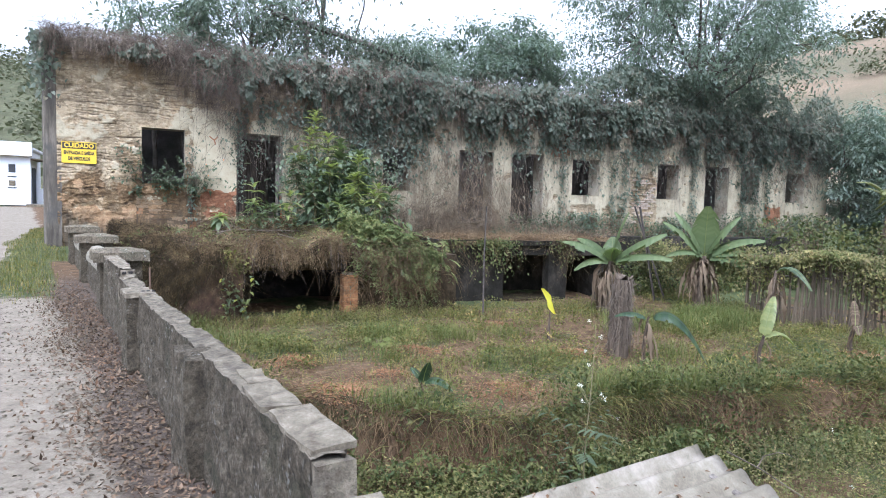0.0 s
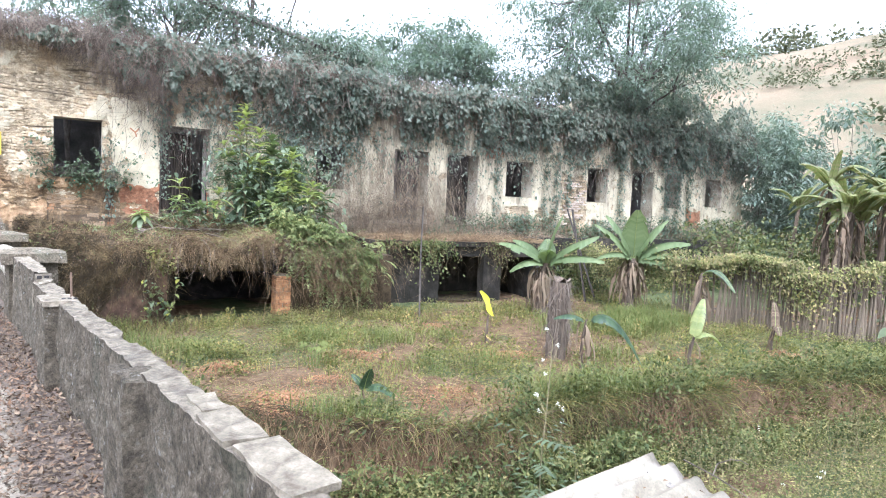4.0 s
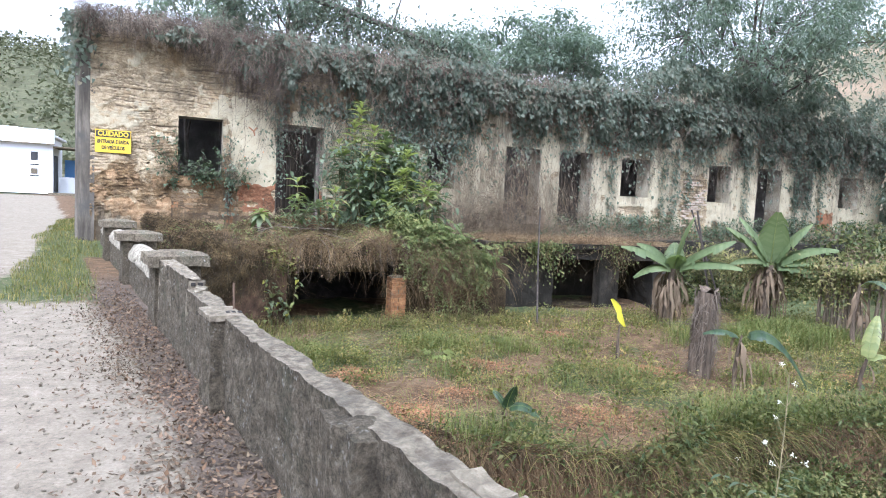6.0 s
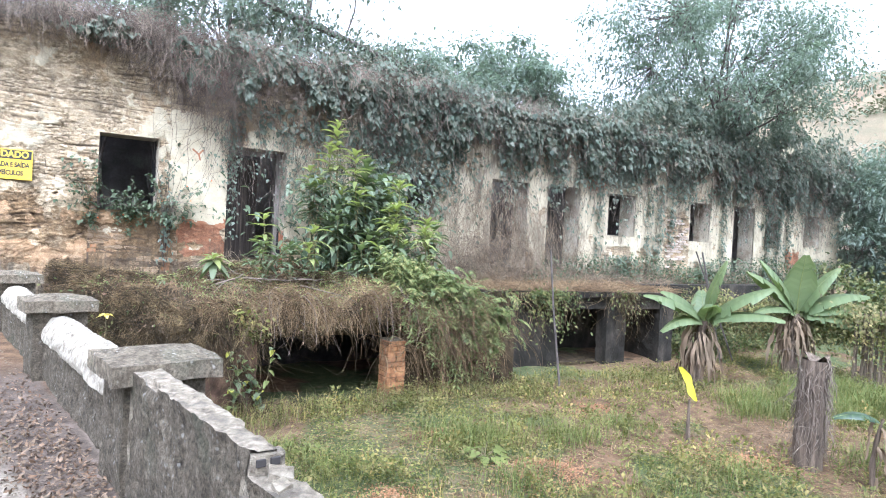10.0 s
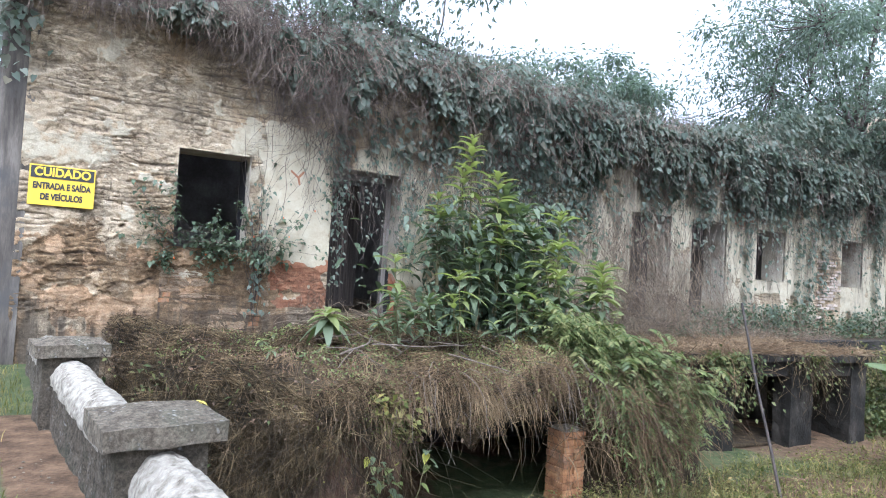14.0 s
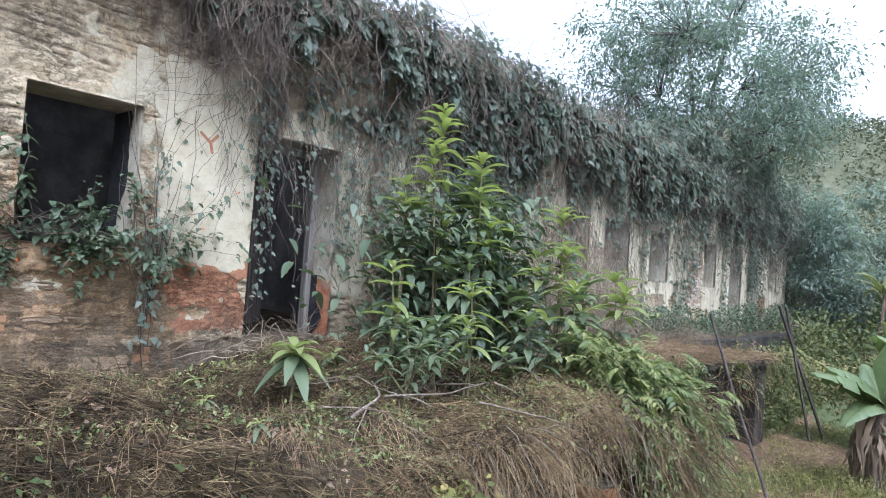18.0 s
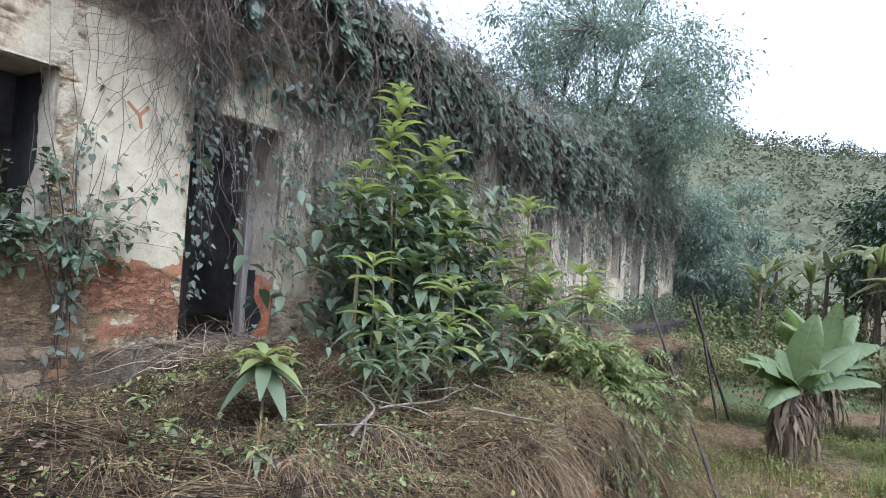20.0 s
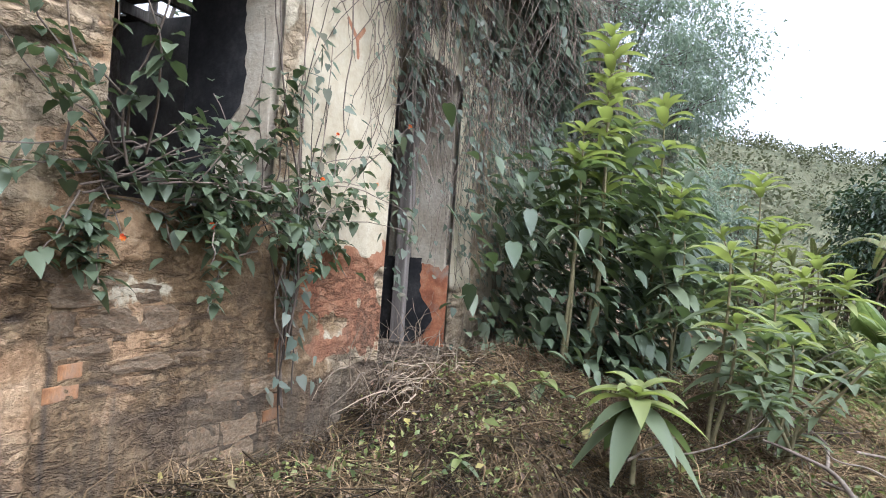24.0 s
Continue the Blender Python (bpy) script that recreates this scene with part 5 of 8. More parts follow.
# ---- vines on the ruin ----
def wall_vines():
    """Leaves and dry twigs over the top of the facade and down its face."""
    twigs, dry, green = [], [], []
    # how dense and how far down the cover hangs
    n = 4500
    x = np.concatenate([rng.uniform(0.95, 27.4, 1900), rng.uniform(0.8, 5.0, 2300), rng.uniform(5, 12, 300)])
    z = 4.55 - rng.beta(1.1, 1.9, n) * (0.8 + 1.9 * fbm(x * 0.9, x * 0, 80)) * (0.22 + 0.78 * sstep(2.2, 5.2, x))
    start = np.stack([x, Y0 - rng.uniform(-0.2, 0.2, n), z], 1)
    d = np.stack([rng.normal(0, 0.5, n), rng.normal(-0.12, 0.2, n), rng.normal(-0.3, 0.5, n)], 1)
    P = wander(start, d, 8, rng.uniform(0.5, 1.5, n) * (0.35 + 0.65 * sstep(2.0, 4.6, x)), 0.33, 0.16)
    P[:, :, 1] = np.minimum(P[:, :, 1], Y0 - 0.03 - rng.uniform(0, 0.5, n)[:, None] * sstep(2.2, 3.4, P[:, :, 2]))
    twigs.append(tubes(P, rng.uniform(0.0025, 0.006, n), 0.0015))
    # long hanging strands
    n = 1250
    x = np.concatenate([rng.uniform(5.2, 27, n - 184), rng.normal(4.3, 0.3, 16), rng.normal(4.86, 0.08, 48), rng.uniform(5.7, 8.3, 120)])
    start = np.stack([x, Y0 - rng.uniform(0.04, 0.12, n), rng.uniform(2.5, 3.6, n)], 1)
    P = wander(start, np.tile([0, 0, -1.0], (n, 1)), 14, rng.uniform(0.3, 2.1, n), 0.34, 0.32)
    P[:, :, 1] = np.clip(P[:, :, 1], Y0 - 0.16, Y0 - 0.035)
    strand = P
    twigs.append(tubes(P, rng.uniform(0.002, 0.005, n), 0.0015))
    # brown curtain of dead creepers
    n = 1700
    x = np.clip(rng.normal(10.9, 1.7, n), 8.4, 14.8)
    start = np.stack([x, Y0 - rng.uniform(0.05, 0.4, n), rng.uniform(0.5, 2.7, n) - 0.35 * np.abs(x - 10.8)], 1)
    P = wander(start, np.stack([rng.normal(0, 0.3, n), rng.normal(-0.15, 0.2, n), -np.ones(n)], 1), 8, rng.uniform(0.35, 1.3, n), 0.36, 0.25)
    P[:, :, 1] = np.minimum(P[:, :, 1], Y0 - 0.04)
    P[:, :, 2] = np.maximum(P[:, :, 2], 0.16)
    dry.append(tubes(P, rng.uniform(0.002, 0.0055, n), 0.0015))
    # the heap at its foot, arching outward
    n = 2000
    x = np.concatenate([np.clip(rng.normal(10.4, 1.2, 1300), 8.2, 13.2), rng.normal(14.1, 0.35, 400), rng.normal(16.0, 0.6, 300)])
    start = np.stack([x, Y0 - rng.uniform(0.1, 0.75, n), 0.2 + rng.uniform(0.0, 1.1, n) * np.exp(-((x - 10.4) / 2.2) ** 2)], 1)
    P = wander(start, np.stack([rng.normal(0, 0.9, n), rng.normal(-0.3, 0.4, n), rng.normal(0.6, 0.5, n)], 1), 7, rng.uniform(0.3, 1.0, n), 0.2, 0.32)
    P[:, :, 1] = np.minimum(P[:, :, 1], Y0 - 0.04)
    P[:, :, 2] = np.maximum(P[:, :, 2], 0.16)
    dry.append(tubes(P, rng.uniform(0.002, 0.0045, n), 0.0015))
    n = 900
    x = rng.uniform(0.9, 27.3, n)
    P = wander(np.stack([x, Y0 + rng.uniform(-0.3, 0.5, n), np.full(n, 4.1)], 1), np.stack([rng.normal(0, 0.7, n), rng.normal(-0.2, 0.4, n), np.ones(n) * 0.8], 1), 8, rng.uniform(0.3, 1.0, n), 0.3, 0.14)
    twigs.append(tubes(P, 0.004, 0.0015))
    # woody stems climbing the corner between the window and the pale panel
    n = 11
    start = np.stack([rng.normal(3.74, 0.05, n), Y0 - rng.uniform(0.03, 0.09, n), rng.uniform(0.2, 0.9, n)], 1)
    P = wander(start, np.stack([rng.normal(0, 0.08, n), np.zeros(n), np.ones(n)], 1), 18, rng.uniform(1.2, 3.0, n), 0.24, -0.2)
    P[:, :, 0] = 3.74 + (P[:, :, 0] - 3.74) * 0.5
    P[:, :, 1] = np.clip(P[:, :, 1], Y0 - 0.13, Y0 - 0.035)
    twigs.append(tubes(P, rng.uniform(0.004, 0.008, n), 0.002))
    V, F = joined(*twigs)
    # crest of dry grass and curled tendrils along the top
    n = 4200
    x = np.concatenate([rng.uniform(0.9, 9.5, 3000), rng.uniform(9, 27, 1200)])
    thick = fbm(x * 1.4, 0 * x, 86)
    st = np.stack([x, Y0 + rng.uniform(-0.35, 0.35, n), 4.15 + 0.35 * thick * rng.random(n)], 1)
    P = wander(st, np.stack([rng.normal(0, 0.7, n), rng.normal(-0.6, 0.4, n), rng.normal(0.45, 0.4, n)], 1), 8, rng.uniform(0.25, 0.95, n) * (0.6 + 0.6 * thick), 0.3, 0.3)
    Vc, Fc = tubes(P, rng.uniform(0.002, 0.005, n), 0.0015)
    tagged(piece("dry_crest", Vc, Fc, M_CREST), "pale brown dry grass and tendrils along the wall's top", "dry grass", kind="stuff")
    piece("dry_creeper", V, F, M_TWIG)
    tagged(bpy.data.objects["dry_creeper"], "tangle of dry brown creeper stems hanging over the facade", "creeper", kind="stuff")
    V, F = joined(*dry)
    o = piece("dead_creeper", V, F, M_DEADVINE)
    tagged(o, "brown curtain of dead creepers over the doorways", "creeper", kind="stuff")
    # leaves: over the top, in patches down the wall, along the strands
    n = 84000
    x = rng.uniform(0.9, 27.5, n)
    low = np.maximum(0.25, 0.3 + 0.95 * fbm(x * 0.7, x * 0 + 3, 82) + 1.9 * (fbm(x * 3.1, x * 0 + 7, 83) - 0.42)) * (0.22 + 0.78 * sstep(2.4, 5.2, x))
    z = 4.6 - rng.beta(1.0, 1.3, n) * low * 1.3
    lump = fbm(x * 1.1, z * 1.4, 84)
    keep = 0.55 * lump + 0.45 * fbm(x * 4.2, z * 3.2, 87) > rng.uniform(0.3, 0.58, n) + 0.1 * sstep(4.8, 2.6, x) + 0.22 * sstep(2.9, 2.0, x) + 0.16 * sstep(9.0, 6.0, x) * (z < 3.5)
    x, z, lump = x[keep], z[keep], lump[keep]
    n = len(x)
    bulge = 0.08 + 0.42 * (0.3 * lump + 0.7 * fbm(x * 2.3, z * 2.3, 88)) * sstep(2.5, 3.5, z)
    y = Y0 - 0.05 - (0.35 + 0.65 * rng.random(n)) * bulge * 1.25
    over = z > 4.15
    y = np.where(over, Y0 + rng.uniform(-0.5, 0.9, n), y)
    z = np.where(over, 4.05 + rng.uniform(0, 0.6, n) * sstep(0.25, 0.7, fbm(x * 1.6, y, 85)) * (0.45 + 0.55 * sstep(2.5, 5, x)), z)
    sets = [np.stack([x, y, z], 1)]
    # creeper heaped high on the wall's far half, where it climbs into the tree
    m = 15000
    hx, hy = rng.uniform(12.5, 27.6, m), Y0 + rng.uniform(-0.55, 1.4, m)
    top = 4.1 + (0.25 + 1.5 * sstep(0.3, 0.7, fbm(hx * 0.7, hy * 0.9, 89)) + 0.5 * (fbm(hx * 2.7, hy * 2.7, 79) - 0.5)) * sstep(12.5, 17, hx)
    sets.append(np.stack([hx, hy, top - rng.exponential(0.16, m) - 0.1], 1))
    # a bunch hanging over the corner
    m = 900
    sets.append(np.stack([rng.normal(0.88, 0.16, m), Y0 + rng.uniform(-0.25, 1.2, m), 4.45 - rng.beta(1, 2.2, m) * 1.5], 1))
    # thin fringe below the cover, in columns close to the wall
    m = 14000
    fx = rng.uniform(4.6, 27.3, m)
    fz = 3.9 - rng.beta(1.2, 1.3, m) * (1.9 - 0.6 * sstep(11, 14, fx))
    ok = fbm(fx * 2.4, fz * 0.5, 78) > rng.uniform(0.42, 0.66, m) + 0.16 * (fx < 9)
    sets.append(np.stack([fx, Y0 - rng.uniform(0.03, 0.2, m), fz], 1)[ok])
    # creeper lying over the added boards behind the crest
    m = 5000
    sets.append(np.stack([rng.uniform(1.2, 11.0, m), Y0 + 0.4 + 2.8 * rng.beta(1, 1.6, m), rng.uniform(4.24, 4.5, m)], 1))
    for cx, sx, z0, z1, m in ((3.76, 0.08, 0.45, 2.2, 110), (4.84, 0.06, 0.9, 2.7, 130), (6.4, 0.3, 1.4, 3.2, 350), (7.4, 0.5, 1.8, 3.3, 450), (16.3, 0.08, 0.5, 2.9, 160), (16.75, 0.1, 0.5, 2.9, 200), (17.3, 0.06, 1.2, 2.9, 120), (14.3, 0.08, 0.6, 2.6, 120), (19.8, 0.1, 0.8, 2.9, 160), (22.3, 0.12, 0.4, 3.0, 420), (22.9, 0.12, 0.4, 3.0, 420), (23.6, 0.1, 0.8, 3.0, 200), (15.2, 0.35, 0.3, 0.9, 220), (19.0, 0.4, 0.3, 0.8, 160), (25.4, 0.3, 0.3, 1.0, 160), (8.2, 0.6, 2.3, 3.0, 350), (9.0, 0.3, 1.5, 2.3, 150), (7.1, 0.6, 0.5, 2.3, 600), (4.78, 0.1, 1.9, 2.9, 90), (5.9, 0.12, 1.2, 2.9, 150)):
        sets.append(np.stack([rng.normal(cx, sx, m), Y0 - rng.uniform(0.03, 0.16, m), rng.uniform(z0, z1, m)], 1))
    pick = strand[rng.integers(0, len(strand), 3000), rng.integers(0, 14, 3000)] + rng.normal(0, 0.03, (3000, 3))
    sets.append(pick)
    P = np.concatenate(sets)
    n = len(P)
    D = np.stack([rng.normal(0, 0.6, n), rng.normal(-0.5, 0.35, n), rng.normal(-0.7, 0.4, n)], 1)
    N = np.stack([rng.normal(0, 0.45, n), rng.normal(-0.8, 0.35, n), rng.normal(0.8, 0.4, n)], 1)
    L = rng.uniform(0.05, 0.14, n)
    close = (P[:, 0] < 7.5) & (P[:, 2] < 3.0)
    L = np.where(P[:, 2] < 2.9, L * np.where(close, 0.5, 0.72), L)
    V, F = heart_leaves(P, D, N, L, L * rng.uniform(0.65, 0.95, n))
    o = piece("green_creeper", V, F, M_VINE)
    tagged(o, "dark green heart-shaped creeper leaves covering the top of the ruined wall", "creeper", kind="stuff")


wall_vines()


def dead_mat():
    """Dead vines matted over the cellar porch, hanging over its front."""
    nx, ny = 120, 60
    X, T = np.meshgrid(np.linspace(2.1, 9.3, nx), np.linspace(0, 1, ny), indexing="ij")
    yfront = 12.25 + 0.25 * (fbm(X * 1.2, 0 * X, 90) - 0.5) + 1.6 * sstep(3.4, 2.1, X) + 0.5 * sstep(7.4, 9.2, X)
    lip = 0.62
    top = T < lip
    s = np.clip(T / lip, 0, 1)
    h = 0.2 - 0.55 * sstep(7.6, 9.3, X) + (0.13 + 0.08 * sstep(4.0, 4.6, X) * sstep(6.4, 5.9, X)) * sstep(0.4, 0.05, s) + 0.24 * (fbm(X * 1.6, s * 4, 91) - 0.5) * 2 + 0.12 * (fbm(X * 4.5, s * 9, 94) - 0.5) - 0.12 * sstep(0.75, 1, s) - 0.16 * sstep(0.28, 0.0, s)
    fallz = np.clip((T - lip) / (1 - lip), 0, 1)
    depth = 0.42 + 0.3 * (fbm(X * 1.6, 0 * X + 4, 92) - 0.5) * 2 + 1.0 * sstep(3.8, 3.1, X) + 1.0 * sstep(6.9, 7.4, X)
    Y = np.where(top, Y0 - s * (Y0 - yfront), yfront - 0.14 * np.sin(fallz * 2.4))
    Z = np.where(top, h, h - fallz * depth - 0.12 * (fbm(X * 7, 0 * X + 9, 97) - 0.5) * fallz)
    bumpy = (0.12 + 0.16 * (T > 0.55)) * (fbm(X * 4, T * 16, 93) - 0.5)
    V = np.stack([X, Y - bumpy, Z + bumpy], -1).reshape(-1, 3)
    # dark base sheet paints the shade between the stems laid over it
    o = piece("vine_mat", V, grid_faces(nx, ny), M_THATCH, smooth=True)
    tagged(o, "thick brown mat of dead vines draped over the cellar porch", "dead vines", kind="stuff")

    def surf(x, t):
        i, j = np.clip((x - 2.1) / 7.2 * (nx - 1), 0, nx - 1).astype(int), np.clip(t * (ny - 1), 0, ny - 1).astype(int)
        return V.reshape(nx, ny, 3)[i, j]

    n = 25000
    x, t0 = rng.uniform(1.9, 9.0, n), np.where(rng.random(n) < 0.35, rng.uniform(0.0, 0.5, n), rng.beta(1.6, 1.0, n) * 0.85)
    k = 5
    thin = ((t0 > 0.6) & (x > 6.85) & (rng.random(n) < 0.55)) | (t0 > 0.42) & (fbm(x * 2.3, t0 * 5.5, 126) < rng.uniform(0.4, 0.56, n))
    x, t0 = x[~thin], t0[~thin]
    n = len(x)
    front = t0 > 0.5
    clump = 0.5 * (vnoise(x * 1.7, t0 * 3, 98) - 0.5)
    dirx = np.where(front, 0.3 * clump + rng.normal(0, 0.24, n) * (1 + 0.6 * sstep(4.6, 3.8, x) + 0.8 * sstep(6.6, 7.4, x)), rng.normal(0, 0.22, n))
    run = np.where(front, rng.uniform(0.05, 0.2, n), rng.uniform(0.005, 0.07, n) * np.where(rng.random(n) < 0.45, -1, 1))
    pts = []
    w = rng.normal(0, 1, (n, k))
    high = rng.random(n) ** 1.5
    for j in range(k):
        u = j / (k - 1)
        p = surf(x + dirx * u + 0.05 * w[:, j], np.clip(t0 + run * u + 0.014 * w[:, (j + 3) % k], 0, 0.999))
        lift = 0.006 + 0.15 * high * math.sin(math.pi * u)
        p = p + np.stack([0.04 * w[:, j], -0.6 * lift - 0.045 * np.abs(w[:, (j + 1) % k]), lift + 0.02 * w[:, (j + 2) % k]], 1)
        pts.append(p)
    P = np.stack(pts, 1)
    half = rng.random(n) < 0.25 + 0.35 * sstep(4.0, 5.0, x)
    Va, Fa = tubes(P[half], rng.uniform(0.0015, 0.0042, half.sum()), 0.0012)
    Vb, Fb = tubes(P[~half], rng.uniform(0.0015, 0.0048, (~half).sum()), 0.0014)
    tagged(piece("dead_stems", Va, Fa, M_STRAW), "straw-coloured dead stems over the porch", "dead vines", kind="stuff")
    tagged(piece("dead_stems", Vb, Fb, M_MATSTEM), "grey-brown dead stems over the porch", "dead vines", kind="stuff")
    # fringe that hangs free in front of the dark cellar
    n = 3600
    x = rng.uniform(2.2, 8.8, n)
    st = surf(x, np.full(n, 0.7) + rng.uniform(-0.08, 0.15, n)) + np.stack([0 * x, -rng.uniform(0.02, 0.2, n), 0 * x], 1)
    hang = rng.uniform(0.2, 0.95, n) ** 1.4 * np.where((x > 4.8) & (x < 6.5), 0.5, 0.9) * (1 - 0.5 * (x > 6.9)) * (0.12 + 2.0 * sstep(0.25, 0.75, fbm(x * 2.6, 0 * x, 96)))
    P = wander(st, np.stack([rng.normal(0, 0.6, n), np.full(n, -0.2), -np.ones(n)], 1), 7, hang, 0.6, 0.35)
    P[:, :, 2] = np.maximum(P[:, :, 2], -1.42)
    V2, F2 = tubes(P, rng.uniform(0.0015, 0.0042, n), 0.0012)
    tagged(piece("hanging_stems", V2, F2, M_MATSTEM), "dead stems hanging before the dark cellar opening", "dead vines", kind="stuff")
    # tangle spilling down at the open end beside the capped wall
    n = 1500
    st = np.stack([rng.uniform(2.15, 3.6, n), rng.uniform(12.5, 14.6, n), rng.uniform(-0.9, 0.1, n)], 1)
    P = wander(st, rng.normal(0, 1, (n, 3)) + [-0.2, -0.5, -0.2], 8, rng.uniform(0.3, 0.9, n), 0.4, 0.12)
    P[:, :, 0] = np.maximum(P[:, :, 0], wall_x(P[:, :, 1]) + 0.2)
    P[:, :, 2] = np.maximum(P[:, :, 2], -1.42)
    V3, F3 = tubes(P, rng.uniform(0.002, 0.0045, n), 0.0015)
    tagged(piece("hanging_stems", V3, F3, M_MATSTEM), "tangle of dead stems spilling beside the capped wall", "dead vines", kind="stuff")
    m = 1400
    p = P[rng.integers(0, n, m), rng.integers(0, 8, m)]
    L3 = rng.uniform(0.025, 0.075, m)
    V3, F3 = leaves(p, rng.normal(0, 1, (m, 3)) + [0, -0.4, -0.2], rng.normal(0, 0.4, (m, 3)) + [0, -0.3, 1], L3, L3 * 0.55)
    tagged(piece("mat_leaves", V3, F3, M_BANKLEAF), "small green leaves in the tangle beside the capped wall", "weeds", kind="stuff")
    # dry grass standing out of it
    m = 9000
    gx_, gt = rng.uniform(1.9, 9.2, m), rng.uniform(0.02, 0.72, m)
    keep = fbm(gx_ * 1.5, gt * 8, 95) > rng.uniform(0.3, 0.65, m)
    b0 = surf(gx_[keep], gt[keep])
    Vg, Fg = blades(b0, rng.uniform(0.06, 0.24, len(b0)), 0.006, 1.3)
    tagged(piece("dry_grass", Vg, Fg, M_STRAW), "tufts of dry grass in the dead vines", "grass", kind="stuff")
    # pale straw thrown over the brow
    n = 3400
    tuft = np.concatenate([rng.normal(5.6, 0.75, 60), rng.uniform(2.4, 8.6, 40)])
    pick = rng.integers(0, 100, n)
    bx = tuft[pick] + rng.normal(0, 0.07, n)
    lean_x, at = rng.normal(0, 0.5, 100), np.clip(rng.normal(0.6, 0.08, 100), 0.3, 0.8)
    st = surf(bx, np.clip(at[pick] + rng.normal(0, 0.02, n), 0.25, 0.85)) + np.stack([0 * bx, -rng.uniform(0, 0.06, n), rng.uniform(0.02, 0.13, n)], 1)
    P = wander(st, np.stack([lean_x[pick] + rng.normal(0, 0.35, n), rng.normal(-0.7, 0.3, n), rng.normal(0.25, 0.2, n)], 1), 7, rng.uniform(0.12, 0.65, n), 0.2, 0.34)
    Vs, Fs = tubes(P, rng.uniform(0.0015, 0.0032, n), 0.0012)
    tagged(piece("brow_straw", Vs, Fs, M_PALESTRAW), "pale straw lying over the edge of the porch", "straw", kind="stuff")
    # leafy sprays hanging at the mat's open end
    n = 170
    bx = rng.uniform(6.75, 8.7, n)
    st = surf(bx, rng.uniform(0.5, 0.9, n)) + np.stack([0 * bx, -rng.uniform(0.02, 0.15, n), rng.uniform(0, 0.1, n)], 1)
    P = wander(st, np.stack([rng.normal(0.2, 0.6, n), -rng.uniform(0.3, 1.0, n), rng.normal(0.0, 0.3, n)], 1), 9, rng.uniform(0.3, 0.8, n), 0.15, 0.26)
    P[:, :, 2] = np.maximum(P[:, :, 2], -1.4)
    i = np.repeat(np.arange(n), 16)
    b = P[i, np.tile(np.repeat(np.arange(1, 9), 2), n)]
    D = np.stack([rng.normal(0, 0.3, len(i)) + np.tile([0.8, -0.8], len(i) // 2), rng.normal(-0.4, 0.3, len(i)), rng.normal(-0.3, 0.25, len(i))], 1)
    L = rng.uniform(0.05, 0.12, len(i))
    Vs, Fs = joined((lambda v, f: (v, tri(f)))(*tubes(P, 0.003, 0.0015)), leaves(b, D, rng.normal(0, 0.3, (len(i), 3)) + [0, -0.4, 1], L, L * 0.27))
    tagged(piece("leafy_sprays", Vs, Fs, M_FERN), "feathery green sprays hanging at the open end of the dead vines", "fern", kind="stuff")
    # single twigs bowing out in front of the dark cellar
    n = 70
    bx = rng.uniform(4.4, 7.6, n)
    st = surf(bx, np.full(n, 0.62)) + np.stack([0 * bx, -rng.uniform(0.02, 0.12, n), rng.uniform(0, 0.1, n)], 1)
    P = wander(st, np.stack([rng.normal(0.1, 0.7, n), -rng.uniform(0.4, 1.0, n), rng.normal(0.2, 0.3, n)], 1), 11, rng.uniform(0.5, 1.2, n), 0.18, 0.26)
    P[:, :, 2] = np.maximum(P[:, :, 2], -1.4)
    Vs, Fs = tubes(P, rng.uniform(0.003, 0.0055, n), 0.0015, 4)
    tagged(piece("bowed_twigs", Vs, Fs, M_STICK), "bare twigs bowing out before the cellar opening", "twigs", kind="stuff")
    # patches of yellow-green moss and seedlings on top
    m = 15000
    qx, qt = rng.uniform(2.4, 8.2, m), rng.uniform(0.08, 0.74, m)
    ok = fbm(qx * 1.9, qt * 9, 99) > rng.uniform(0.44, 0.6, m)
    p = surf(qx[ok], qt[ok]) + rng.normal(0, 1, (ok.sum(), 3)) * [0.03, 0.04, 0.02] + [0, -0.04, 0.09]
    L = rng.uniform(0.015, 0.05, ok.sum())
    Vl, Fl = leaves(p, rng.normal(0, 1, p.shape) + [0, 0, 0.5], rng.normal(0, 0.4, p.shape) + [0, -0.3, 1], L, L * 0.55)
    tagged(piece("moss", Vl, Fl, M_FERN), "yellow-green moss and seedlings on the dead vines", "moss", kind="stuff")
    # dry tangle and grass along the porch's foot
    n = 1500
    st = np.stack([rng.uniform(3.0, 9.3, n), 12.15 - 0.75 * rng.random(n) ** 1.6, np.zeros(n)], 1)
    st[:, 2] = ground_z(st[:, 0], st[:, 1]) + 0.02
    P = wander(st, np.stack([rng.normal(0, 0.8, n), rng.normal(-0.1, 0.6, n), rng.uniform(0.2, 1.2, n)], 1), 7, rng.uniform(0.25, 0.8, n) * np.where((st[:, 0] > 4.6) & (st[:, 0] < 6.4), 0.55, 1.0), 0.3, 0.3)
    P[:, :, 2] = np.maximum(P[:, :, 2], ground_z(P[:, :, 0], P[:, :, 1]) + 0.01)
    Vs, Fs = tubes(P, rng.uniform(0.0015, 0.004, n), 0.0012)
    tagged(piece("dry_tangle", Vs, Fs, M_MATSTEM), "tangle of dry stems along the foot of the porch", "dead vines", kind="stuff")
    gx_, gy_ = rng.uniform(3.0, 9.3, 2600), 12.1 - 0.8 * rng.random(2600)
    Vg, Fg = blades(np.stack([gx_, gy_, ground_z(gx_, gy_) - 0.01], 1), rng.uniform(0.08, 0.32, 2600), 0.009, 1.4)
